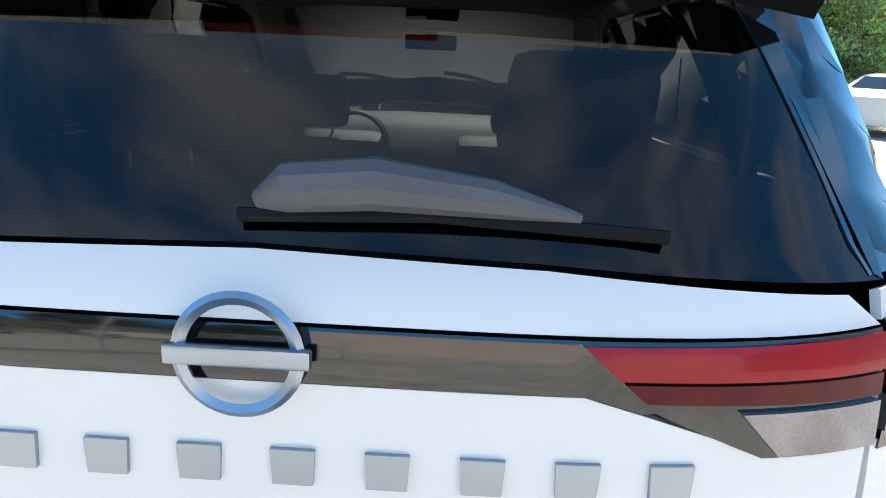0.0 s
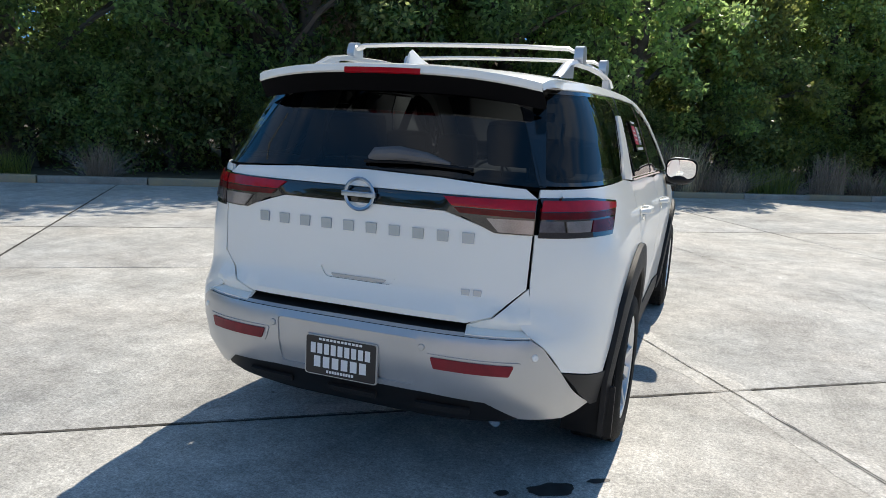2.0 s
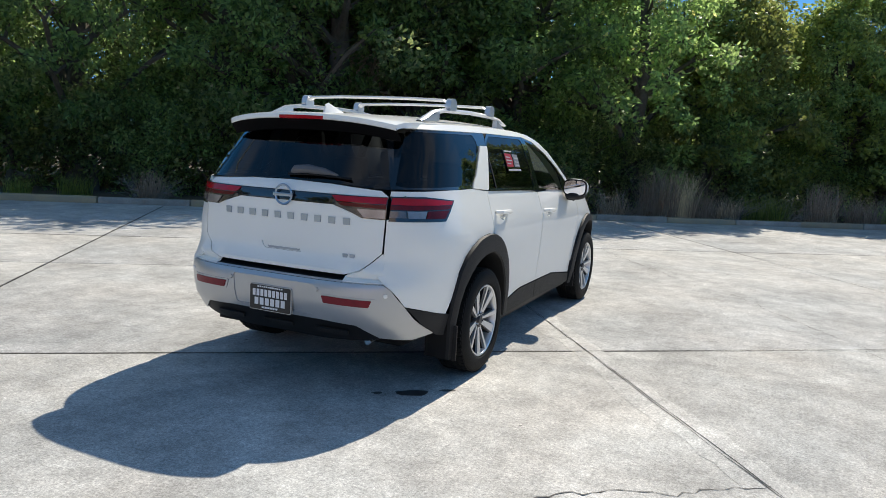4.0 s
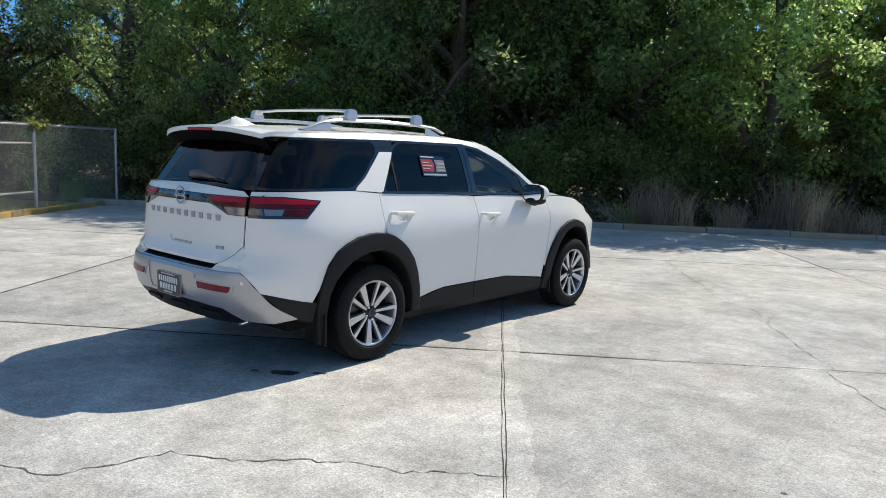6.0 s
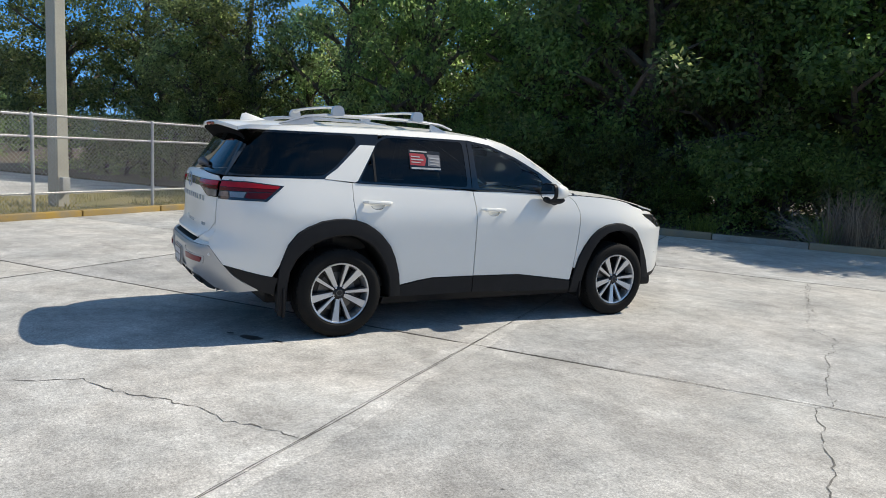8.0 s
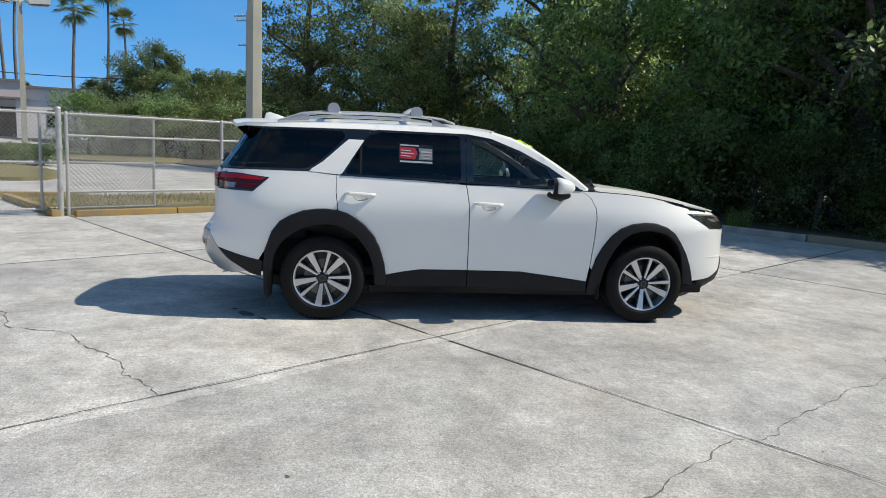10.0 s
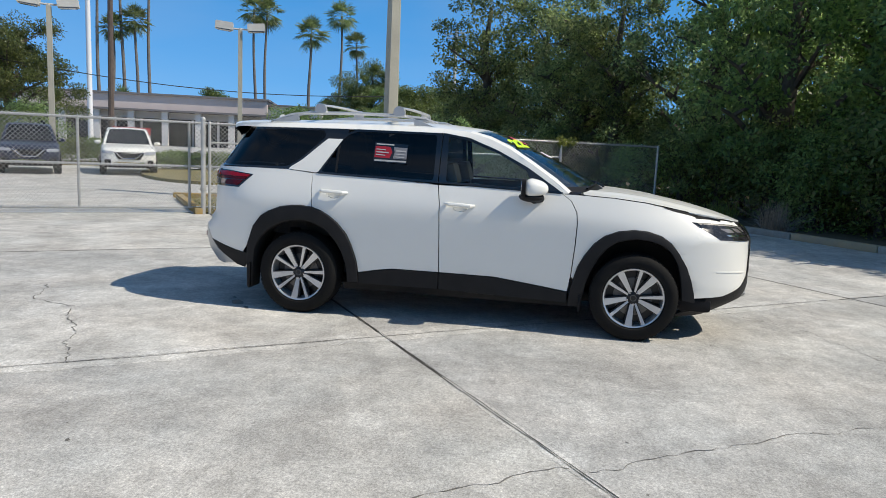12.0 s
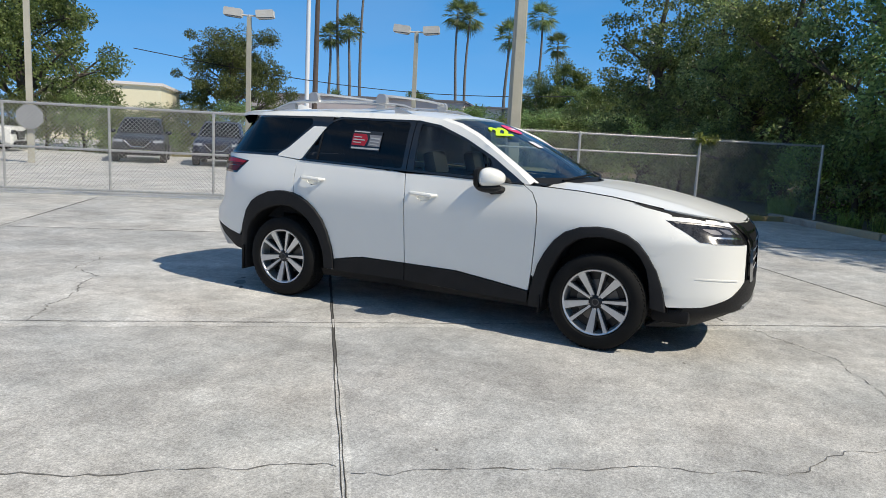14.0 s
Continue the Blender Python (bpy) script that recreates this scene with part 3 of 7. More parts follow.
for k, (u, v, s, kind) in enumerate(TUFTS):
    g = tagged(new("grass_tuft", DRY[kind]), "green and yellow tuft of long grass behind the kerb" if kind == 2 else "tall tuft of dry straw-coloured grass behind the kerb", "grass", "grass tufts at the kerb")
    if not g.data.materials:
        g.data.materials.append(LEAF_C if kind == 2 else DRYGRASS)
    g.matrix_world = Matrix.Translation(uv(u, v, 0.04)) @ Matrix.Rotation(k * 1.3, 4, "Z") @ Matrix.Diagonal((s, s, s, 1))


def twig_tangle(u, v, s, seed):
    """A leafless tangle of thin dead twigs."""
    rng = random.Random(seed)
    bm = bmesh.new()
    for k in range(110):
        a, r = rng.uniform(0, math.tau), rng.uniform(0, 0.5)
        p = Vector((r * math.cos(a), r * math.sin(a), 0))
        d = Vector((math.cos(a) * rng.uniform(0.2, 1.5), math.sin(a) * rng.uniform(0.2, 1.3), rng.uniform(0.4, 1.15)))
        pts = [p, p + d * 0.4 + Vector((rng.uniform(-0.1, 0.1), rng.uniform(-0.1, 0.1), 0)), p + d * 0.8 + Vector((rng.uniform(-0.2, 0.2), rng.uniform(-0.2, 0.2), rng.uniform(-0.3, 0)))]
        tube(bm, pts, [0.006, 0.004, 0.002], 3, False)
    ob = part("dead_shrub", bm, DEADTWIG, None, "leafless grey tangle of dead twigs behind the kerb", 0, "", "shrub")
    ob["group"] = "dead shrubs"
    ob.matrix_world = Matrix.Translation(uv(u, v, 0.04)) @ Matrix.Diagonal((s, s, s, 1))


for k, (u, v, s) in enumerate(((3.0, 11.3, 1.0), (5.6, 11.4, 1.0), (-5.4, 11.2, 0.7), (8.2, 11.3, 1.0), (9.8, 11.2, 0.9), (12.6, 11.2, 1.0))):
    twig_tangle(u, v, s, k)

# kerb blocks along the wood and beside the fence
bm = bmesh.new()
box(bm, (-0.89, -0.08, -0.05), (0.89, 0.08, 0.13), 0.02)
me_kerb = bpy.data.meshes.new("kerb_block")
bm.to_mesh(me_kerb)
bm.free()
kerb = thing("kerb", uvpose(0, 10.5), "worn grey and tan concrete kerb blocks along the wood", "kerb", "", "structure")
rk = random.Random(2)
for k in range(27):
    me = me_kerb.copy() if k < 2 else (kg, ky)[k % 2]
    if k == 0:
        kg = me
    if k == 1:
        ky = me
    ob = link("kerb_block", me, WORNKERB if k % 2 else KERBGREY, kerb, "", 30)
    ob.matrix_local = pose(-9.0 + 1.8 * k, rk.uniform(-0.03, 0.03), rk.uniform(-0.01, 0.01), 0, 0, rk.uniform(-0.8, 0.8))
side_kerb = thing("kerb", uvpose(-9.35, 0), "low kerb with flaking yellow paint under the fence", "kerb", "", "structure")
kp = me_kerb.copy()
for k in range(6):
    ob = link("kerb_block", kp, KERBYELLOW, side_kerb, "", 30)
    ob.matrix_local = pose(0, 0.95 + 1.8 * k, -0.02, 0, 0, 90 + rk.uniform(-0.8, 0.8))


# chain link fence
def wire_mesh(name, length, low, high, step=0.082, thick=0.0022):
    """Crossing slanted wires that fill a rectangle."""
    vs, fs = [], []
    h = high - low
    n = int((length + h) / step)
    for sign in (1, -1):
        for k in range(n):
            a0 = -h + k * step
            lo, hi = max(0.0, -a0) , min(h, length - a0)
            if hi - lo < 0.02:
                continue
            p, q = (a0 + lo, low + lo), (a0 + hi, low + hi)
            if sign < 0:
                p, q = (length - p[0], p[1]), (length - q[0], q[1])
            o = len(vs)
            off = 0.003 * sign
            for (x, z) in (p, q):
                vs += [(x - thick, off, z + thick * sign), (x + thick, off, z - thick * sign), (x, off + 2 * thick, z)]
            fs += [(o, o + 1, o + 4, o + 3), (o + 1, o + 2, o + 5, o + 4), (o + 2, o, o + 3, o + 5)]
    me = bpy.data.meshes.new(name)
    me.from_pydata(vs, [], fs)
    return me


def post(parent, x, top, r=0.03, base=0.0, y=0.0):
    bm = bmesh.new()
    lathe(bm, [(0.001, top + 0.03), (r * 0.8, top + 0.02), (r * 1.1, top), (r * 1.1, top - 0.03), (r, top - 0.03), (r, base)], 10, "z", m=Matrix.Translation((x, y, 0)))
    return part("post", bm, GALV, parent, "", 50)


fence = thing("chain_link_fence", uvpose(-9.5, 0, 0, 90), "galvanised chain link fence with round posts and rails", "fence")
for x in (0.0, 2.87, 5.45, 8.3, 11.4):
    post(fence, x, 1.78)
for z in (1.77, 1.40, 0.42):
    bm = bmesh.new()
    tube(bm, [(0, 0.035, z), (11.4 if z > 1.5 else 8.3, 0.035, z)], 0.021, 8)
    part("rail", bm, GALV, fence, "", 50)
link("wire_mesh", wire_mesh("wire_mesh", 11.4, 0.06, 1.82), WIREMESH, fence, "", 0, "stuff")
gate = thing("sliding_gate", uvpose(-9.75, -0.05, 0, -90), "long sliding chain link gate in a pipe frame", "gate")
for x in (-1.65, 0.3, 2.25, 4.25, 6.2, 8.2):
    post(gate, x, 1.77, 0.026, 0.1)
for z in (1.77, 0.92, 0.11):
    bm = bmesh.new()
    tube(bm, [(-1.65, 0, z), (8.2, 0, z)], 0.024, 8)
    part("rail", bm, GALV, gate, "", 50)
wm = link("wire_mesh", wire_mesh("wire_mesh", 9.85, 0.12, 1.82), WIREMESH, gate, "", 0, "stuff")
wm.location = (-1.65, 0.03, 0)
bm = bmesh.new()
lathe(bm, [(0.001, -0.03), (0.09, -0.03), (0.09, 0.03), (0.001, 0.03)], 14, "x", m=Matrix.Translation((6.9, 0, 0.09)))
part("wheel", bm, BLACK, gate, "", 40)
gp = thing("gate_post", uvpose(-9.5, -0.12), "stout galvanised post that holds the sliding gate", "post")
post(gp, 0, 1.86, 0.045)
for z in (0.5, 1.2, 1.6):
    bm = bmesh.new()
    lathe(bm, [(0.045, z - 0.03), (0.06, z - 0.03), (0.06, z + 0.03), (0.045, z + 0.03)], 10, "z")
    part("clamp", bm, GALV, gp, "", 50)
bm = bmesh.new()
box(bm, (-0.05, -9, 0.0), (0.05, 0, 0.02))
track = part("gate_track", bm, GALV, None, "flat steel track on the ground under the gate", 0, "structure", "track")
track.matrix_world = uvpose(-9.75, -0.05)

# concrete lamp pole beside the fence
pole = thing("concrete_pole", uvpose(-10.75, 4.27), "tall square pale concrete pole with chamfered corners", "pole")
bm = bmesh.new()
ring = lambda s: [(s, s - 0.03), (s - 0.03, s), (-s + 0.03, s), (-s, s - 0.03), (-s, -s + 0.03), (-s + 0.03, -s), (s - 0.03, -s), (s, -s + 0.03)]
prism(bm, ring(0.145), -0.1, 9.5, lambda a, b, h: (a * (1 - 0.03 * h), b * (1 - 0.03 * h), h))
part("shaft", bm, POLEBEIGE, pole, "", 30)
bm = bmesh.new()
box(bm, (0.13, -0.08, 0.35), (0.24, 0.08, 0.62), 0.01)
part("junction_box", bm, GALV, pole)


# a vine on the fence
rv = random.Random(12)
vine = thing("vine", uvpose(-9.5, 8.45, 1.78, 90), "yellow-green climbing vine on top of the fence", "vine")
link("leaves", leaves_mesh("leaves", [(rv.uniform(-0.22, 0.22), rv.uniform(-0.05, 0.05), rv.uniform(-0.06, 0.06)) for _ in range(16)], [0.08] * 16, 18, 0.08, 0.03, 77), LEAF_C, vine, "", 0)


# rough grass on the strip behind the fence
rg = np.random.default_rng(9)
n = 5200
gu, gv = rg.uniform(-12.9, -9.62, n), 10.3 * rg.uniform(0, 1, n) ** 1.2
keep = np.array([noise.noise(Vector((a * 0.7, b * 0.7, 3))) > -0.15 for a, b in zip(gu, gv)])
gu, gv = gu[keep], gv[keep]
vs, fs = [], []
for a, b in zip(gu, gv):
    p = uv(float(a), float(b), 0.035)
    d = rg.uniform(0, math.tau)
    h = rg.uniform(0.05, 0.15)
    w = Vector((math.cos(d), math.sin(d), 0)) * 0.012
    t = p + Vector((-math.sin(d) * 0.06, math.cos(d) * 0.06, h))
    o = len(vs)
    vs += [tuple(p - w), tuple(p + w), tuple(t)]
    fs.append((o, o + 1, o + 2))
me = bpy.data.meshes.new("rough_grass")
me.from_pydata(vs, [], fs)
link("rough_grass", me, STRAWGRASS, None, "rough green and straw-coloured grass behind the fence", 0, "stuff", "grass")

# ---- the white sport utility vehicle ----
from mathutils.geometry import delaunay_2d_cdt

car = thing("suv", Matrix(), "white three-row sport utility vehicle with dark wheel arch cladding", "car")


def table(*pairs):
    xs, ys = [p[0] for p in pairs], [p[1] for p in pairs]
    return lambda v: float(np.interp(v, xs, ys))


# half width, rear end and front end of the body at each height
HALF = table((0.2, 0.86), (0.28, 0.905), (0.40, 0.912), (0.5, 0.923), (0.62, 0.933), (0.75, 0.943), (0.88, 0.952), (0.96, 0.955), (1.01, 0.949), (1.08, 0.932), (1.14, 0.915), (1.19, 0.900), (1.22, 0.888), (1.28, 0.872), (1.40, 0.83), (1.52, 0.785), (1.60, 0.745), (1.64, 0.72), (1.68, 0.68), (1.72, 0.62), (1.8, 0.55))
REAR = table((0.2, -0.80), (0.30, -0.90), (0.40, -1.0), (0.50, -1.07), (0.60, -1.092), (0.70, -1.09), (0.735, -1.075), (0.75, -1.02), (0.77, -1.035), (0.80, -1.035), (0.84, -0.995), (0.95, -0.985), (1.08, -0.985), (1.2, -0.985), (1.26, -0.965), (1.29, -0.935), (1.62, -0.71), (1.8, -0.60))
FRONT = table((0.1, 3.45), (0.2, 3.62), (0.30, 3.80), (0.36, 3.90), (0.45, 3.925), (0.6, 3.92), (0.86, 3.91), (0.96, 3.875), (1.02, 3.80), (1.06, 3.72), (1.1, 3.68), (1.2, 3.62), (2.0, 3.6))
NR, YF = 4.0, 2.2
NOSE = table((0.86, 3.4), (0.97, 2.75))


def side_x(y, z):
    a = HALF(z)
    if y < 0:
        t = min(0.9995, y / REAR(z))
        return a * (1 - t**NR) ** (1 / NR)
    if y > YF:
        t = min(0.9995, (y - YF) / (FRONT(z) - YF))
        n = NOSE(z)
        return a * (1 - t**n) ** (1 / n)
    return a


def rear_y(x, z):
    return REAR(z) * max(0.0, 1 - (abs(x) / HALF(z)) ** NR) ** (1 / NR)


def front_y(x, z):
    return YF + (FRONT(z) - YF) * max(0.0, 1 - (abs(x) / HALF(z)) ** NOSE(z)) ** (1 / NOSE(z))


def on_side(sign=1, lift=0.0):
    return lambda y, z: Vector((sign * (side_x(y, z) + lift), y, z))


def on_rear(lift=0.0):
    return lambda x, z: Vector((x, rear_y(x, z) - lift, z))


def on_front(lift=0.0):
    return lambda x, z: Vector((x, front_y(x, z) + lift, z))


def inside(p, poly):
    x, y, hit = p[0], p[1], False
    for (a, b), (c, d) in zip(poly, poly[1:] + poly[:1]):
        if (b > y) != (d > y) and x < (c - a) * (y - b) / (d - b) + a:
            hit = not hit
    return hit


def dense(poly, step):
    out = []
    for (a, b), (c, d) in zip(poly, poly[1:] + poly[:1]):
        n = max(1, int(math.hypot(c - a, d - b) / step))
        out += [(a + (c - a) * k / n, b + (d - b) * k / n) for k in range(n)]
    return out


def rounded(poly, r, n=4):
    """Rounds the corners of a closed outline."""
    out = []
    m = len(poly)
    for k in range(m):
        p, q, s = Vector(poly[k - 1]), Vector(poly[k]), Vector(poly[(k + 1) % m])
        a, b = (p - q), (s - q)
        d = min(r, a.length * 0.45, b.length * 0.45)
        a, b = q + a.normalized() * d, q + b.normalized() * d
        for i in range(n + 1):
            f = i / n
            w = (1 - f) ** 2 * a + 2 * f * (1 - f) * q + f * f * b
            out.append((w.x, w.y))
    return out


def sheet(bm, outline, surf, out, step=0.07, holes=(), edge=0.012):
    """A curved panel: an outline on a surface, with holes and with edges turned in."""
    loops = [dense(list(outline), step * 0.6)] + [dense(list(h), step * 0.6) for h in holes]
    pts, edges = [], []
    for lp in loops:
        o = len(pts)
        pts += lp
        edges += [(o + k, o + (k + 1) % len(lp)) for k in range(len(lp))]
    border = np.array(pts)
    xs, ys = [p[0] for p in loops[0]], [p[1] for p in loops[0]]
    gx = np.arange(min(xs) + step / 2, max(xs), step)
    gy = np.arange(min(ys) + step / 2, max(ys), step)
    for a in gx:
        for b in gy:
            if inside((a, b), loops[0]) and not any(inside((a, b), h) for h in loops[1:]):
                if np.min(np.hypot(border[:, 0] - a, border[:, 1] - b)) > step * 0.35:
                    pts.append((float(a), float(b)))
    vs, _, fs, *_ = delaunay_2d_cdt([Vector(p) for p in pts], edges, [], 0, 1e-6)
    made = [bm.verts.new(surf(v.x, v.y)) for v in vs]
    faces = []
    for f in fs:
        c = sum((vs[i] for i in f), Vector((0, 0))) / len(f)
        if inside(c, loops[0]) and not any(inside(c, h) for h in loops[1:]):
            faces.append(bm.faces.new([made[i] for i in f]))
    for v in [v for v in made if not v.link_faces]:
        bm.verts.remove(v)
    for f in faces:
        f.normal_update()
        if f.normal.dot(out) < 0:
            f.normal_flip()
    if edge:
        rim = [e for f in faces for e in f.edges if len(e.link_faces) == 1]
        for v in {v for e in rim for v in e.verts}:
            v.normal_update()
        low = {v: bm.verts.new(v.co - v.normal * edge) for v in {v for e in rim for v in e.verts}}
        for e in rim:
            f = e.link_faces[0]
            lp = next(l for l in e.link_loops if l.face == f)
            a, b = lp.vert, lp.link_loop_next.vert
            bm.faces.new((b, a, low[a], low[b]))
    return bm


def strip(bm, *rows):
    """Quads between rows of points."""
    made = [[bm.verts.new(p) for p in r] for r in rows]
    for q, w in zip(made, made[1:]):
        for k in range(len(q) - 1):
            bm.faces.new((q[k], q[k + 1], w[k + 1], w[k]))
    return bm


def panel(name, outline, surf, out, material, parent=car, label="", step=0.07, holes=(), edge=0.012):
    return part(name, sheet(bmesh.new(), outline, surf, Vector(out), step, holes, edge), material, parent, label, 40)


ARCH_R_OUT = [(-0.495, 0.20), (-0.505, 0.45), (-0.49, 0.59), (-0.43, 0.76), (-0.36, 0.85), (-0.28, 0.90), (-0.17, 0.945), (-0.06, 0.963), (0.02, 0.966), (0.11, 0.957), (0.20, 0.93), (0.28, 0.885), (0.35, 0.83), (0.43, 0.74), (0.48, 0.64), (0.525, 0.50), (0.54, 0.40), (0.545, 0.31)]
ARCH_R_IN = [(-0.437, 0.20), (-0.425, 0.43), (-0.41, 0.55), (-0.36, 0.65), (-0.28, 0.73), (-0.22, 0.77), (-0.14, 0.805), (-0.06, 0.825), (0.02, 0.832), (0.09, 0.83), (0.17, 0.80), (0.23, 0.77), (0.28, 0.73), (0.34, 0.66), (0.39, 0.58), (0.43, 0.47), (0.44, 0.39), (0.445, 0.31)]
ARCH_F_OUT = [(2.365, 0.25), (2.375, 0.36), (2.40, 0.48), (2.43, 0.59), (2.48, 0.69), (2.55, 0.79), (2.63, 0.86), (2.74, 0.905), (2.87, 0.922), (2.98, 0.915), (3.09, 0.882), (3.17, 0.83), (3.24, 0.745), (3.31, 0.64), (3.355, 0.53), (3.385, 0.42), (3.395, 0.35)]
ARCH_F_IN = [(2.475, 0.25), (2.485, 0.33), (2.51, 0.46), (2.54, 0.56), (2.60, 0.68), (2.66, 0.76), (2.735, 0.815), (2.82, 0.84), (2.91, 0.85), (3.0, 0.838), (3.08, 0.815), (3.14, 0.78), (3.19, 0.73), (3.235, 0.65), (3.26, 0.55), (3.275, 0.45), (3.28, 0.37)]

DOOR_FRONT_EDGE = [(2.362, 0.372), (2.38, 0.50), (2.40, 0.77), (2.405, 0.95), (2.395, 1.04), (2.345, 1.13), (2.27, 1.182)]
B_EDGE = [(1.222, 1.20), (1.245, 1.05), (1.252, 0.87), (1.258, 0.6), (1.26, 0.455)]
GAP = 0.004


def oval(y, z, a, b, n=18):
    return [(y + a * math.cos(k * math.tau / n), z + b * math.sin(k * math.tau / n)) for k in range(n)]


def shift(poly, dy, dz=0.0):
    return [(a + dy, b + dz) for a, b in poly]


for sg in (1, -1):
    out = (sg, 0, 0)
    srf = on_side(sg)
    fd = thing("front_door", Matrix(), "", "")
    fd.parent = car
    rd = thing("rear_door", Matrix(), "", "")
    rd.parent = car
    panel("door_skin", shift(DOOR_FRONT_EDGE, -GAP) + [(1.9, 1.19), (1.5, 1.203)] + shift(B_EDGE, GAP) + [(1.74, 0.452), (2.05, 0.413)], srf, out, PAINT, fd, "white door skin", holes=[oval(1.425, 1.022, 0.062, 0.034)])
    arch = [p for p in ARCH_R_OUT if p[0] > 0.12]
    panel("door_skin", [(0.10, 1.245), (0.4, 1.236), (0.8, 1.225)] + shift(B_EDGE, -GAP) + [(0.85, 0.455), (0.71, 0.435), (0.56, 0.405)] + shift(arch[::-1], 0.003)[1:] + [(0.122, 0.955), (0.103, 1.1)], srf, out, PAINT, rd, "white door skin", holes=[oval(0.31, 1.072, 0.062, 0.034)])
    # quarter panel round to the tailgate
    q_low = [(rear_y(0.668, z), z) for z in (1.10, 1.0, 0.9, 0.84)]
    arch = [p for p in ARCH_R_OUT if p[0] <= 0.11 and p[1] > 0.5][::-1]
    quarter = [(0.097, 1.245), (0.097, 1.1), (0.114, 0.962)] + shift(arch, -0.003) + [(-0.545, 0.505), (-0.70, 0.545), (rear_y(0.803, 0.60), 0.598), (rear_y(0.745, 0.70), 0.70), (rear_y(0.705, 0.732), 0.734), (rear_y(0.68, 0.80), 0.80)]
    quarter += q_low[::-1] + [(-0.60, 1.096), (-0.478, 1.206), (-0.72, 1.23)] + [(rear_y(0.668, 1.232), 1.232)] + [(rear_y(0.668, 1.262), 1.262), (-0.5, 1.268), (-0.13, 1.268)]
    panel("quarter_panel", quarter, srf, out, PAINT, car, "", 0.05)
    # fender
    arch = [p for p in ARCH_F_OUT if p[1] > 0.4]
    fender = shift(DOOR_FRONT_EDGE, GAP)[1:] + [(2.45, 1.178), (2.7, 1.166), (2.95, 1.14), (3.12, 1.105), (3.30, 1.062), (3.36, 1.04), (3.36, 1.0), (3.43, 0.90), (3.40, 0.83), (3.30, 0.751)]
    fender += shift([p for p in ARCH_F_OUT[::-1] if 0.4 < p[1] and p[0] < 3.29], 0.0, 0.003)
    panel("fender", fender, srf, out, PAINT, car, "", 0.05)
    # cladding: sills, arches and corners
    bm = bmesh.new()
    sheet(bm, [(0.545, 0.30), (1.256, 0.305), (1.256, 0.448), (0.85, 0.447), (0.71, 0.427), (0.545, 0.395)], on_side(sg, 0.006), Vector(out))
    part("sill_cladding", bm, CLAD, rd, "dark grey plastic cladding")
    bm = bmesh.new()
    sheet(bm, [(1.264, 0.305), (2.355, 0.275), (2.358, 0.362), (2.05, 0.405), (1.74, 0.444), (1.264, 0.448)], on_side(sg, 0.006), Vector(out))
    part("sill_cladding", bm, CLAD, fd, "dark grey plastic cladding")
    bm = bmesh.new()
    strip(bm, [(sg * 0.90, 0.4 + 0.2 * k, 0.30) for k in range(11)], [(sg * 0.86, 0.4 + 0.2 * k, 0.235) for k in range(11)], [(sg * 0.60, 0.4 + 0.2 * k, 0.225) for k in range(11)])
    part("rocker", bm, BLACK, car)
    for who, outer, inner, hub in (("rear", ARCH_R_OUT, ARCH_R_IN, 0.0), ("front", ARCH_F_OUT, ARCH_F_IN, 2.9)):
        n = len(outer)
        rows = []
        for f, lift in ((0.0, 0.002), (0.04, 0.022), (0.5, 0.032), (0.92, 0.030), (1.0, 0.020)):
            row = []
            for a, b in zip(outer, inner):
                y, z = a[0] + (b[0] - a[0]) * f, a[1] + (b[1] - a[1]) * f
                yy = min(max(y, -0.55), 3.4)
                row.append((sg * (max(side_x(yy, z), 0.875 if who == "front" else 0.90) + lift), y, z))
            rows.append(row)
        rows.append([(sg * 0.78, b[0], b[1]) for b in inner])
        bm = strip(bmesh.new(), *rows)
        bmesh.ops.recalc_face_normals(bm, faces=bm.faces)
        part("wheel_arch", bm, CLAD, car, "dark grey wheel arch flare")
        bm = bmesh.new()
        a = [(hub + 0.50 * math.cos(k * math.pi / 16), 0.33 + 0.50 * math.sin(k * math.pi / 16)) for k in range(17)]
        strip(bm, [(sg * 0.80, y, z) for y, z in a], [(sg * 0.50, y, z) for y, z in a], [(sg * 0.50, hub + (y - hub) * 0.02, 0.33 + (z - 0.33) * 0.02) for y, z in a])
        part("wheel_liner", bm, BLACK, car)
    bm = bmesh.new()
    sheet(bm, [(-0.525, 0.365), (-0.505, 0.50), (-0.70, 0.54), (rear_y(0.803, 0.595), 0.592), (rear_y(0.848, 0.48), 0.48), (rear_y(0.878, 0.40), 0.385)], on_side(sg, 0.004), Vector(out), 0.05)
    part("corner_cladding", bm, CLAD, car)
    bm = bmesh.new()
    box(bm, (min(sg * 0.74, sg * 0.96), -0.47, 0.19), (max(sg * 0.74, sg * 0.96), -0.452, 0.42), 0.006)
    part("mud_flap", bm, BLACK, car)
    bm = bmesh.new()
    box(bm, (min(sg * 0.74, sg * 0.95), 2.455, 0.21), (max(sg * 0.74, sg * 0.95), 2.473, 0.36), 0.006)
    part("mud_flap", bm, BLACK, car)
    # side windows and pillars
    q_glass = rounded([(-0.845, 1.285), (-0.15, 1.29), (-0.03, 1.37), (0.17, 1.565), (0.15, 1.622), (-0.655, 1.612)], 0.05)
    r_glass = rounded([(0.165, 1.262), (1.175, 1.236), (1.168, 1.622), (0.46, 1.625), (0.36, 1.585)], 0.035)
    f_glass = rounded([(1.285, 1.232), (2.02, 1.215), (1.96, 1.362), (1.72, 1.488), (1.45, 1.588), (1.27, 1.618)], 0.025)
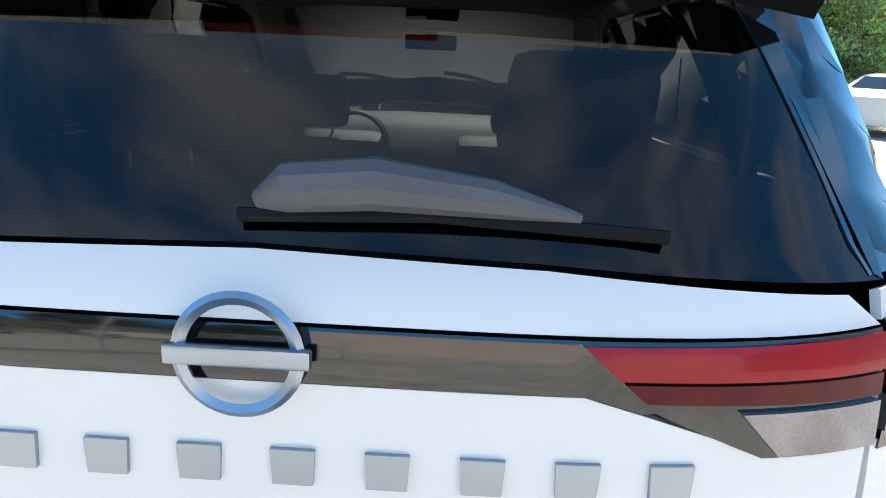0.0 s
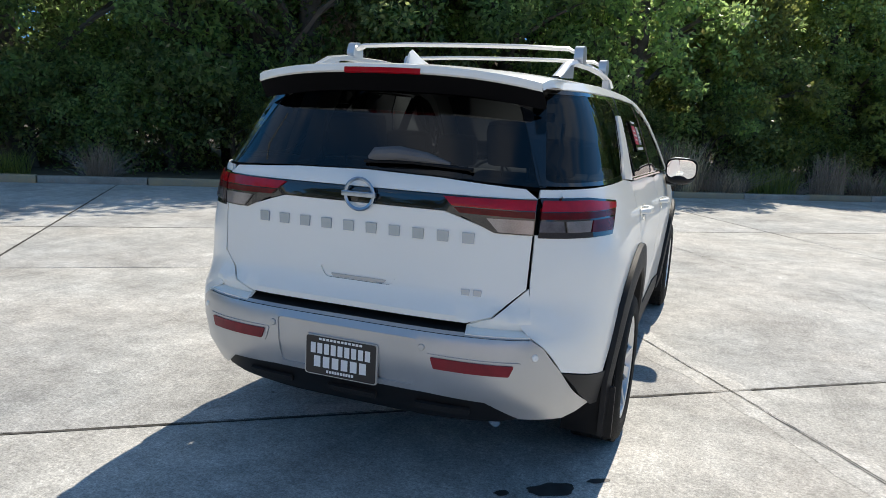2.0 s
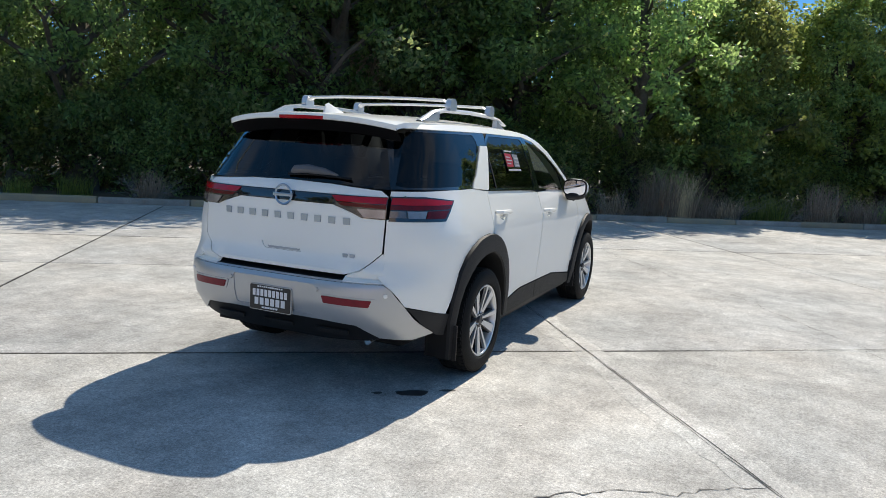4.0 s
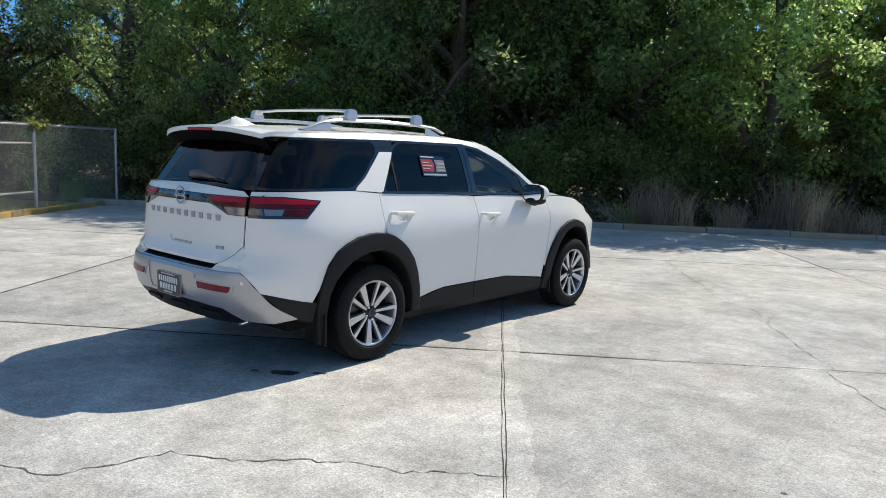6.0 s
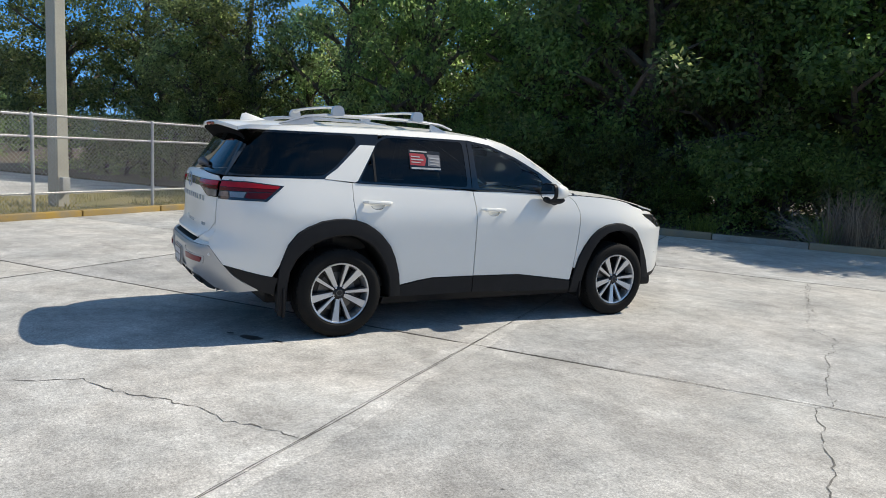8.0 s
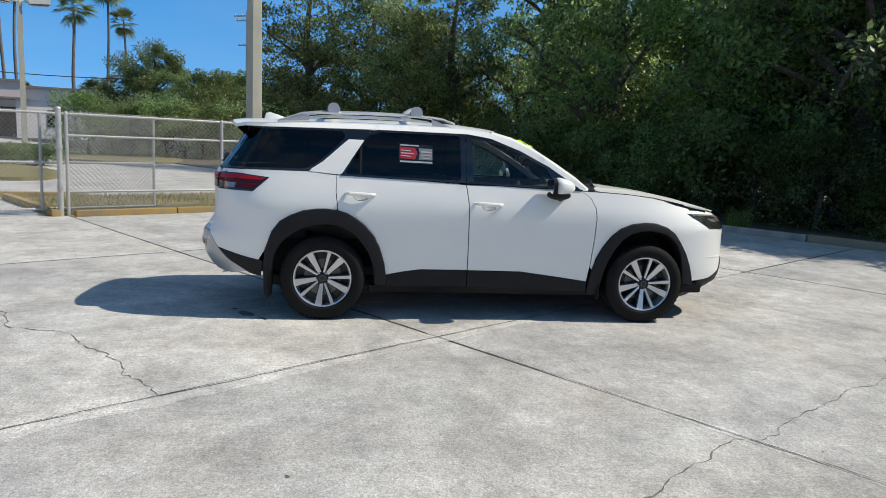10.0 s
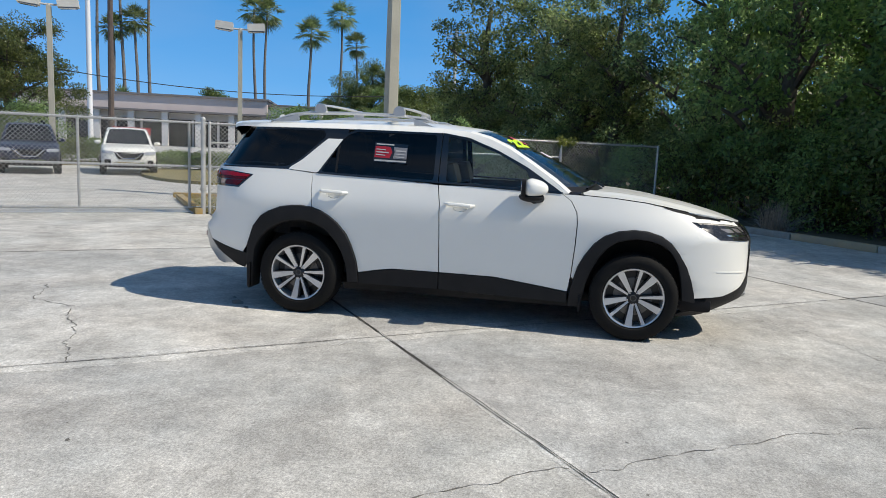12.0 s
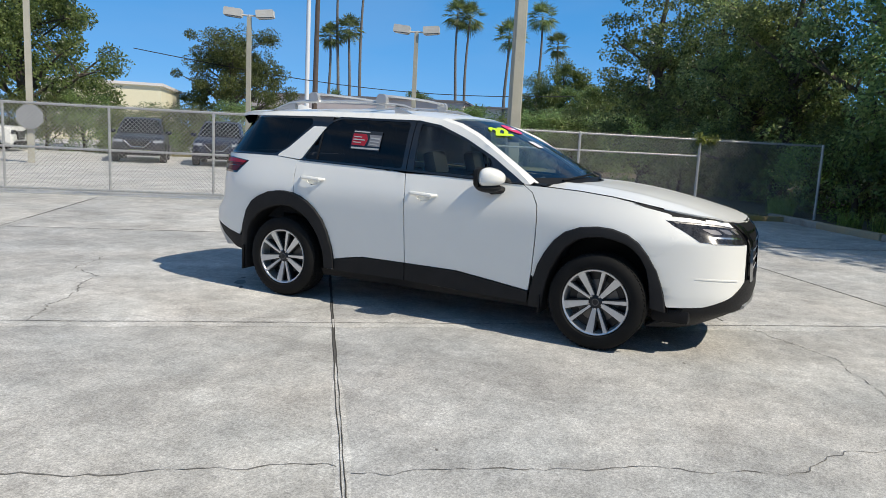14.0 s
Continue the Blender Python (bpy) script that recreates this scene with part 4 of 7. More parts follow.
    top = [(-0.655, 1.652), (-0.3, 1.672), (0.2, 1.686), (0.8, 1.690), (1.2, 1.683), (1.42, 1.664), (1.62, 1.612), (1.80, 1.535), (2.0, 1.415), (2.2, 1.285), (2.32, 1.19)]
    white = top + [(2.272, 1.187), (2.19, 1.243), (1.97, 1.385), (1.71, 1.515), (1.45, 1.612), (1.24, 1.643), (0.45, 1.646), (0.10, 1.642), (-0.655, 1.632)]
    panel("roof_side", white, on_side(sg, 0.002), out, PAINT, car, "", 0.05)
    panel("c_pillar", [(-0.13, 1.272), (0.125, 1.252), (0.145, 1.262), (0.330, 1.552), (0.194, 1.552), (-0.02, 1.355), (-0.11, 1.295)], on_side(sg, 0.003), out, PAINT, car, "white slanted roof pillar", 0.05)
    panel("window_surround", [(-0.86, 1.274), (0.14, 1.266), (0.37, 1.62), (0.37, 1.641), (-0.665, 1.630)], on_side(sg, -0.004), out, GLOSSBLACK, car, "", 0.06, [q_glass])
    panel("window_frame", [(0.12, 1.25), (1.215, 1.222), (1.215, 1.643), (0.45, 1.644), (0.352, 1.60)], on_side(sg, -0.002), out, GLOSSBLACK, rd, "gloss black window frame", 0.06, [r_glass])
    panel("window_frame", [(1.222, 1.222), (2.268, 1.19), (2.19, 1.241), (1.97, 1.383), (1.71, 1.513), (1.45, 1.610), (1.222, 1.643)], on_side(sg, -0.002), out, GLOSSBLACK, fd, "gloss black window frame", 0.06, [f_glass])
    g = panel("quarter_window", q_glass, on_side(sg, -0.006), out, PRIVACY, car, "dark tinted window", 0.08, edge=0)
    g = panel("window", r_glass, on_side(sg, -0.006), out, PRIVACY, rd, "dark tinted window", 0.08, edge=0)
    g = panel("window", f_glass, on_side(sg, -0.006), out, CLEARGLASS, fd, "clear window", 0.08, edge=0)
    bm = bmesh.new()
    strip(bm, *[[Vector((sg * (side_x(y, z) + l), y, z)) for y, z in [(0.14 + 0.1065 * k, 1.2535 - 0.0030 * k + dz) for k in range(21)]] for dz, l in ((-0.007, 0.0), (-0.005, 0.008), (0.004, 0.008), (0.006, 0.0))])
    part("belt_trim", bm, GLOSSBLACK, rd)
    panel("window_divider", [(0.296, 1.262), (0.314, 1.262), (0.314, 1.50), (0.296, 1.475)], on_side(sg, -0.002), out, CLAD, rd, "", 0.06, edge=0.003)
    # rear lamp on the body side
    lamp = thing("tail_lamp", Matrix(), "", "")
    lamp.parent = car
    zt, zm, zb = 1.226, 1.158, 1.10
    rl = on_side(sg, 0.012)
    panel("housing", [(rear_y(0.672, zt), zt + 0.008), (-0.72, 1.234), (-0.458, 1.208), (-0.592, 1.088), (rear_y(0.672, zb), zb - 0.010)], on_side(sg, 0.004), out, GLOSSBLACK, lamp, "", 0.035, edge=0.02)
    panel("red_lens", [(rear_y(0.672, zt), zt), (-0.72, 1.225), (-0.487, 1.204), (-0.510, 1.184), (rear_y(0.672, 1.187), 1.187)], rl, out, REDLENS, lamp, "bright red lens", 0.035, edge=0.02)
    panel("dark_lens", [(rear_y(0.672, 1.184), 1.184), (-0.514, 1.181), (-0.538, 1.16), (rear_y(0.672, zm), zm)], on_side(sg, 0.011), out, DARKRED, lamp, "dark red lens", 0.035, edge=0.02)
    panel("smoked_lens", [(rear_y(0.672, 1.152), 1.152), (-0.85, 1.152), (-0.85, 1.112), (rear_y(0.672, zb), 1.112)], rl, out, SMOKELENS, lamp, "smoked lens", 0.035, edge=0.02)
    panel("clear_lens", [(-0.842, 1.152), (-0.735, 1.152), (-0.755, 1.111), (-0.842, 1.111)], rl, out, CLEARLENS, lamp, "clear ribbed lens", 0.035, edge=0.02)
    panel("dark_lens", [(-0.727, 1.152), (-0.547, 1.153), (-0.602, 1.106), (-0.747, 1.109)], on_side(sg, 0.011), out, DARKRED, lamp, "dark red lens", 0.035, edge=0.02)
    # handles
    for who, y, z, dr in (("rear", 0.305, 1.093, rd), ("front", 1.42, 1.043, fd)):
        hd = thing("door_handle", Matrix(), "", "")
        hd.parent = dr
        bm = bmesh.new()
        xs = side_x(y, z)
        tube(bm, [(sg * (xs + 0.0), y - 0.125, z + 0.005), (sg * (xs + 0.035), y - 0.09, z + 0.006), (sg * (xs + 0.042), y, z + 0.004), (sg * (xs + 0.035), y + 0.09, z), (sg * (xs + 0.0), y + 0.125, z)], [0.012, 0.016, 0.017, 0.016, 0.012], 8)
        part("grip", bm, PAINT, hd)
        panel("recess", oval(y + 0.005, z - 0.021, 0.063, 0.035), on_side(sg, -0.022), out, PAINT, hd, "", 0.02, edge=-0.022)
    # mirror
    mi = thing("door_mirror", Matrix(), "", "")
    mi.parent = fd
    bm = bmesh.new()
    bmesh.ops.create_uvsphere(bm, u_segments=20, v_segments=12, radius=1)
    for v in bm.verts:
        x, y, z = v.co
        y = min(y, 1) if y > 0 else y * 0.5
        f = 1 - 0.16 * max(0, y)
        bx, bz = math.copysign(abs(x) ** 0.72, x), math.copysign(abs(z) ** 0.72, z)
        v.co = Vector((sg * (1.025 + 0.108 * bx * f), 2.02 + 0.135 * y, 1.218 + 0.084 * bz * f * (0.75 + 0.06 * x if z < 0 else 1 - 0.1 * x)))
    if sg < 0:
        bmesh.ops.reverse_faces(bm, faces=bm.faces)
    part("shell", bm, PAINT, mi)
    bm = bmesh.new()
    bmesh.ops.create_uvsphere(bm, u_segments=16, v_segments=10, radius=1)
    for v in bm.verts:
        x, y, z = v.co
        v.co = Vector((sg * (1.015 + 0.098 * x), 2.02 + 0.105 * y, 1.150 + 0.042 * z))
    part("base", bm, CLAD, mi)
    bm = bmesh.new()
    tube(bm, [(sg * 0.90, 2.10, 1.13), (sg * 1.0, 2.04, 1.125)], 0.03, 8)
    part("arm", bm, CLAD, mi)
    bm = bmesh.new()
    bz = [(math.copysign(abs(math.cos(k * math.tau / 28)) ** 0.6, math.cos(k * math.tau / 28)), math.copysign(abs(math.sin(k * math.tau / 28)) ** 0.6, math.sin(k * math.tau / 28))) for k in range(28)]
    prism(bm, [(0.098 * a, 0.066 * b) for a, b in bz], 1.938, 1.944, lambda a, b, h: Vector((sg * (1.025 + a), h, 1.222 + b)))
    part("mirror_glass", bm, MIRRORG, mi, "", 0)
    bm = bmesh.new()
    prism(bm, [(0.108 * a, 0.077 * b) for a, b in bz], 1.942, 1.975, lambda a, b, h: Vector((sg * (1.025 + a), h, 1.222 + b)))
    part("bezel", bm, BLACK, mi, "", 30)
    # headlamp and light strip
    hl = thing("headlamp", Matrix(), "", "")
    hl.parent = car
    x = lambda v: sg * v
    panel("lens", [(x(0.805), 1.005), (x(0.60), 0.985), (x(0.50), 0.965), (x(0.50), 0.852), (x(0.785), 0.868)], on_front(0.006), (0, 1, 0), HEADLENS, hl, "clear headlamp lens over a dark housing", 0.04, edge=0.005)
    panel("light_bar", [(x(0.79), 1.0), (x(0.60), 0.981), (x(0.51), 0.961), (x(0.51), 0.950), (x(0.60), 0.970), (x(0.785), 0.988)], on_front(0.010), (0, 1, 0), STEEL, hl, "", 0.03, edge=0.004)
    for a, b in ((0.72, 0.65), (0.635, 0.575), (0.56, 0.52)):
        panel("projector", rounded([(x(a), 0.960), (x(b), 0.952), (x(b - 0.005), 0.922), (x(a - 0.02), 0.925)], 0.01), on_front(0.009), (0, 1, 0), CLEARLENS, hl, "clear lens", 0.03, edge=0.006)
    panel("chrome_bar", [(x(0.725), 0.908), (x(0.52), 0.902), (x(0.52), 0.890), (x(0.72), 0.896)], on_front(0.009), (0, 1, 0), CHROME, hl, "", 0.03, edge=0.004)
    bm = bmesh.new()
    pts = [(3.10, 1.112), (3.2, 1.09), (3.3, 1.066), (3.4, 1.045), (3.5, 1.028), (3.58, 1.015)]
    rows = []
    for dz, l in ((0.012, 0.0), (0.010, 0.006), (-0.014, 0.006), (-0.016, 0.0)):
        rows.append([Vector((sg * (side_x(y, z) + l), y, z + dz * (1 if k else 0.1))) for k, (y, z) in enumerate(pts)])
    strip(bm, *rows)
    bmesh.ops.recalc_face_normals(bm, faces=bm.faces)
    part("light_strip", bm, GLOSSBLACK, hl, "slim gloss black strip with a chrome line")


def roof_z(x, y):
    edge = float(np.interp(y, [-0.7, -0.3, 0.2, 0.8, 1.2, 1.42, 1.62, 1.8], [1.652, 1.672, 1.686, 1.690, 1.683, 1.664, 1.612, 1.535]))
    mid = float(np.interp(y, [-0.72, -0.3, 0.2, 0.8, 1.2, 1.5, 1.66], [1.700, 1.722, 1.740, 1.745, 1.735, 1.705, 1.672]))
    w = side_x(max(y, -0.4), edge)
    return edge + (mid - edge) * (1 - min(1, abs(x) / w) ** 2.4)


def roof_w(y):
    return side_x(max(y, -0.62), float(np.interp(y, [-0.7, -0.3, 0.2, 0.8, 1.2, 1.42, 1.62], [1.652, 1.672, 1.686, 1.690, 1.683, 1.664, 1.612]))) - 0.003


ys = [-0.69, -0.5, -0.2, 0.2, 0.6, 1.0, 1.3, 1.45]
outline = [(roof_w(y), y) for y in ys] + [(0.4, 1.56), (0.2, 1.60), (0, 1.615), (-0.2, 1.60), (-0.4, 1.56)] + [(-roof_w(y), y) for y in ys[::-1]]
panel("roof", outline, lambda x, y: Vector((x, y, roof_z(x, y))), (0, 0, 1), PAINT, car, "", 0.07)


# windscreen with its pillars
def screen(p, q, lift=0.0):
    top = Vector((0.60 * p, 1.625 - 0.165 * p * p, roof_z(0.60 * p, 1.60 - 0.15 * p * p) - 0.002))
    low = Vector((0.76 * p, 2.66 - 0.30 * p * p, 1.185 + 0.005 * (1 - p * p)))
    m = top.lerp(low, q)
    m.z += 0.035 * math.sin(math.pi * q)
    return m + Vector((0, 0.5, 0.85)) * lift


panel("windscreen", [(-1, 0), (1, 0), (1, 1), (-1, 1)], lambda p, q: screen(p, q), (0, 0.5, 1), SCREEN, car, "clear windscreen", 0.12, edge=0)
for sg in (1, -1):
    bm = bmesh.new()
    edge = [(1.45, 1.655), (1.62, 1.612), (1.80, 1.535), (2.0, 1.415), (2.2, 1.285), (2.32, 1.19)]
    strip(bm, [(sg * (side_x(y, z) + 0.002), y, z) for y, z in edge], [(sg * (side_x(y, z) - 0.035), y + 0.015, z + 0.018) for y, z in edge], [screen(sg, q) for q in (0, 0.19, 0.38, 0.6, 0.82, 1.0)])
    bmesh.ops.recalc_face_normals(bm, faces=bm.faces)
    part("windscreen_pillar", bm, PAINT, car, "", 60)
bm = bmesh.new()
strip(bm, *[[screen(p / 10, q, 0.003) for p in range(-10, 11)] for q in (0.92, 1.0)])
part("cowl", bm, BLACK, car)
for sg, a, b in ((1, 0.75, 0.05), (-1, 0.05, -0.65)):
    bm = bmesh.new()
    tube(bm, [screen(a, 0.97, 0.02), screen((a + b) / 2, 0.93, 0.025), screen(b, 0.90, 0.02)], 0.009, 6)
    part("wiper", bm, BLACK, car)


# bonnet
def hood_z(x, y):
    mid = float(np.interp(y, [2.3, 2.5, 2.75, 3.1, 3.4, 3.65, 3.80, 3.90], [1.212, 1.212, 1.205, 1.168, 1.115, 1.052, 1.003, 0.95]))
    edge = float(np.interp(y, [2.3, 2.45, 2.7, 2.95, 3.12, 3.30, 3.5, 3.7], [1.184, 1.180, 1.168, 1.142, 1.107, 1.062, 1.022, 0.985]))
    f = min(1, abs(x) / 0.86)
    crease = 0.010 * math.exp(-((abs(x) - 0.56) / 0.06) ** 2)
    return mid + (edge - mid) * f**2.6 + crease * (1 - max(0, (y - 3.3) / 0.6))


side_pts = [(2.45, 1.180), (2.7, 1.168), (2.95, 1.142), (3.12, 1.107), (3.30, 1.064), (3.42, 1.043), (3.52, 1.026)]
hood_r = [(side_x(y, z) - 0.006, y) for y, z in side_pts] + [(0.55, 3.70), (0.35, 3.79), (0.15, 3.83)]
outline = hood_r[::-1] + [(0.70, 2.44), (0.4, 2.575), (0, 2.635), (-0.4, 2.575), (-0.70, 2.44)] + [(-a, b) for a, b in hood_r]
panel("bonnet", outline, lambda x, y: Vector((x, y, hood_z(x, y))), (0, 0, 1), PAINT, car, "white bonnet with soft creases", 0.06)

# a black bead on each edge stands in for the shade in the bonnet gap
for sg in (1, -1):
    bm = bmesh.new()
    line = [(2.40, 1.186)] + side_pts[:5]
    tube(bm, [(sg * (side_x(y, z) - 0.004), y, max(z, hood_z(side_x(y, z) - 0.006, y)) + 0.0005) for y, z in line], 0.0045, 6)
    part("bonnet_gap", bm, DEEPBLACK, car, "black bead drawn for the shaded shut line beside the bonnet")

# front bumper, grille
fb = thing("front_bumper", Matrix(), "", "")
fb.parent = car
for sg in (1, -1):
    x = lambda v: sg * v
    panel("bumper_skin", [(x(0.49), 1.0), (x(0.56), 1.012), (x(0.80), 1.035), (x(0.812), 1.01), (x(0.74), 0.858), (x(0.50), 0.85)][::1], on_front(-0.002), (0, 1, 0), PAINT, fb, "white bumper skin", 0.05)
    panel("bumper_side", [(x(0.46), 0.845), (x(0.742), 0.853), (x(0.803), 1.0)] + [(x(side_x(a, b) - 0.001), b) for a, b in ((3.33, 1.0), (3.38, 0.90), (3.36, 0.84), (3.27, 0.768), (3.238, 0.75), (3.296, 0.64), (3.345, 0.53), (3.376, 0.42), (3.39, 0.375))] + [(x(0.72), 0.39), (x(0.58), 0.47), (x(0.45), 0.57)], on_front(-0.003), (0, 1, 0), PAINT, fb, "white bumper skin", 0.028)
    # thin raised strip added to draw the shading of the bumper crease
    panel("bumper_crease_strip", [(x(0.78), 0.605), (x(0.55), 0.59), (x(0.55), 0.582), (x(0.78), 0.596)], on_front(0.004), (0, 1, 0), PAINT, fb, "", 0.05)
    panel("v_bar", [(x(0.46), 0.99), (x(0.40), 0.99), (x(0.30), 0.56), (x(0.38), 0.56)], on_front(0.012), (0, 1, 0), GLOSSBLACK, fb, "gloss black grille bar", 0.05)
panel("grille", [(-0.48, 1.0), (0.48, 1.0), (0.40, 0.56), (-0.40, 0.56)], on_front(-0.01), (0, 1, 0), BLACK, fb, "black grille", 0.05)
for z in (0.64, 0.71, 0.78, 0.85, 0.92):
    w = 0.30 + (z - 0.56) * 0.25
    panel("slat", [(-w, z), (w, z), (w, z + 0.018), (-w, z + 0.018)], on_front(-0.003), (0, 1, 0), GLOSSBLACK, fb, "", 0.05)
panel("lower_bumper", [(-0.785, 0.38), (-0.715, 0.392), (-0.575, 0.475), (-0.44, 0.58), (0.44, 0.58), (0.575, 0.475), (0.715, 0.392), (0.785, 0.38), (0.76, 0.20), (0.6, 0.20), (-0.6, 0.20), (-0.76, 0.20)], on_front(0.008), (0, 1, 0), CLAD, fb, "dark grey lower bumper", 0.06, edge=0.03)
panel("skid_plate", rounded([(-0.42, 0.385), (0.42, 0.385), (0.36, 0.30), (-0.36, 0.30)], 0.03), on_front(0.02), (0, 1, 0), SILVER, fb, "silver skid plate", 0.06, edge=0.03)

# tailgate, closed
tg = thing("tailgate", Matrix(), "", "")
tg.parent = car
gate_skin = [(-0.46, 0.768), (0.46, 0.768), (0.55, 0.80), (0.655, 0.90), (0.66, 1.098), (0.60, 1.098), (0.50, 1.115), (0.40, 1.148), (0.34, 1.166), (-0.34, 1.166), (-0.40, 1.148), (-0.50, 1.115), (-0.60, 1.098), (-0.66, 1.098), (-0.655, 0.90), (-0.55, 0.80)]
recess = rounded([(-0.17, 0.905), (0.17, 0.905), (0.14, 0.862), (-0.14, 0.862)], 0.015)
panel("skin", gate_skin, on_rear(0.0), (0, -1, 0), PAINT, tg, "white tailgate skin", 0.045, [recess])
panel("handle_recess", recess, on_rear(-0.008), (0, -1, 0), PAINT, tg, "", 0.03, edge=-0.007)
panel("handle", rounded([(-0.12, 0.878), (0.12, 0.878), (0.11, 0.866), (-0.11, 0.866)], 0.004), on_rear(-0.003), (0, -1, 0), SILVER, tg, "", 0.03)
panel("upper_skin", [(-0.665, 1.228), (-0.62, 1.262), (-0.3, 1.283), (0, 1.29), (0.3, 1.283), (0.62, 1.262), (0.665, 1.228)], on_rear(0.001), (0, -1, 0), PAINT, tg, "white tailgate skin", 0.045)
panel("lamp_bar", [(-0.40, 1.151), (-0.34, 1.169), (0.34, 1.169), (0.40, 1.151), (0.42, 1.155), (0.33, 1.225), (-0.33, 1.225), (-0.42, 1.155)], on_rear(0.004), (0, -1, 0), GLOSSBLACK, tg, "gloss black bar between the lamps", 0.04)
for sg in (1, -1):
    x = lambda v: sg * v
    panel("lamp_housing", [(x(0.665), 1.227), (x(0.33), 1.225), (x(0.40), 1.158), (x(0.53), 1.101), (x(0.665), 1.099)], on_rear(0.005), (0, -1, 0), GLOSSBLACK, tg, "", 0.03, edge=0.02)
    panel("red_lens", [(x(0.664), 1.225), (x(0.335), 1.222), (x(0.372), 1.190), (x(0.664), 1.188)], on_rear(0.012), (0, -1, 0), REDLENS, tg, "bright red lens", 0.03, edge=0.02)
    panel("dark_lens", [(x(0.664), 1.184), (x(0.377), 1.186), (x(0.40), 1.166), (x(0.664), 1.160)], on_rear(0.011), (0, -1, 0), DARKRED, tg, "dark red lens", 0.03, edge=0.02)
    panel("clear_lens", [(x(0.664), 1.154), (x(0.50), 1.154), (x(0.545), 1.106), (x(0.664), 1.104)], on_rear(0.012), (0, -1, 0), CLEARLENS, tg, "clear lens", 0.03, edge=0.02)
for sg in (1, -1):
    x = lambda v: sg * v
    panel("gate_corner", [(x(0.664), 0.902), (x(0.556), 0.794), (x(0.466), 0.761), (x(0.47), 0.737), (x(0.705), 0.737), (x(0.682), 0.80), (x(0.672), 0.85)], on_rear(0.0), (0, -1, 0), PAINT, car, "", 0.03)
# rear window
rear_glass = [(-0.68, 1.268), (-0.3, 1.287), (0, 1.294), (0.3, 1.287), (0.68, 1.268), (0.60, 1.632), (-0.60, 1.632)]
panel("rear_window", rear_glass, on_rear(-0.004), (0, -1, 0), REARGLASS, tg, "dark tinted rear window", 0.06, edge=0)
panel("window_band", [(-0.60, 1.632), (0.60, 1.632), (0.61, 1.60), (-0.61, 1.60)], on_rear(-0.002), (0, -1, 0), GLOSSBLACK, tg, "", 0.06, edge=0)
for sg in (1, -1):
    edge_in = [(sg * 0.68, 1.268), (sg * 0.64, 1.45), (sg * 0.60, 1.632)]
    bm = bmesh.new()
    strip(bm, [on_rear(-0.003)(a, b) for a, b in edge_in], [Vector((sg * (side_x(y, z) - 0.003), y, z)) for y, z in ((-0.855, 1.275), (-0.76, 1.45), (-0.665, 1.632))])
    bmesh.ops.recalc_face_normals(bm, faces=bm.faces)
    part("d_pillar", bm, GLOSSBLACK, car)


# spoiler
def spoiler(f, x, lift):
    e = (abs(x) / 0.645) ** 4
    if f < 0:
        y = -0.665 - f * 0.19
        return Vector((x, y, roof_z(x, y) + 0.004))
    y = -0.665 - f * (0.175 - 0.085 * e)
    return Vector((x * (1 - 0.04 * f), y, roof_z(x, -0.665) + 0.004 - 0.014 * f * f - 0.006 * e * f - lift))


bm = bmesh.new()
xs = [0.645 * k / 14 for k in range(-14, 15)]
steps = (-1.3, -0.9, -0.45, 0, 0.35, 0.7, 0.93, 1.0)
strip(bm, *[[spoiler(f, x, 0) for x in xs] for f in steps], [spoiler(1.015, x, 0.010) for x in xs], [spoiler(1.01, x, 0.027) for x in xs], [spoiler(0.95, x, 0.034) for x in xs])
for x in (-0.645, 0.645):
    strip(bm, [spoiler(f, x, 0) for f in steps], [spoiler(f, x, 0) - Vector((0, 0, 0.018)) for f in steps], [Vector((spoiler(f, x * 1.006, 0).x, spoiler(f, x, 0).y, min(1.634, spoiler(f, x, 0.03).z) if f < 0.5 else spoiler(f, x, 0.027).z)) for f in steps])
bmesh.ops.remove_doubles(bm, verts=bm.verts, dist=0.0005)
bmesh.ops.recalc_face_normals(bm, faces=bm.faces)
part("spoiler", bm, PAINT, tg, "white roof spoiler", 40)
bm = bmesh.new()
strip(bm, [spoiler(0.95, x * 0.995, 0.0335) for x in xs], [spoiler(0.55, x * 0.995, 0.078) for x in xs], [spoiler(0.30, x * 0.98, 0.115) for x in xs])
part("spoiler_underside", bm, DEEPBLACK, tg)
bm = bmesh.new()
xs = [0.17 * k / 6 for k in range(-6, 7)]
strip(bm, [spoiler(1.015, x, 0.012) for x in xs], [spoiler(1.03, x, 0.014) for x in xs], [spoiler(1.03, x, 0.031) for x in xs], [spoiler(0.95, x, 0.037) for x in xs])
part("brake_light", bm, REDLENS, tg, "red high brake light")
# wiper, emblem, raised bars in place of the model name and the badge
bm = bmesh.new()
tube(bm, [on_rear(0.012)(0.0, 1.335), on_rear(0.03)(0.03, 1.352), on_rear(0.034)(0.12, 1.360), on_rear(0.028)(0.24, 1.350), on_rear(0.015)(0.33, 1.333)], [0.012, 0.026, 0.028, 0.020, 0.006], 10)
wp = part("rear_wiper", bm, DASH, tg)
bm = bmesh.new()
tube(bm, [on_rear(0.012)(-0.02, 1.322), on_rear(0.014)(0.18, 1.330), on_rear(0.012)(0.42, 1.318)], 0.008, 6)
part("wiper_blade", bm, BLACK, wp)
bm = bmesh.new()
c = on_rear(0.016)(0, 1.20)
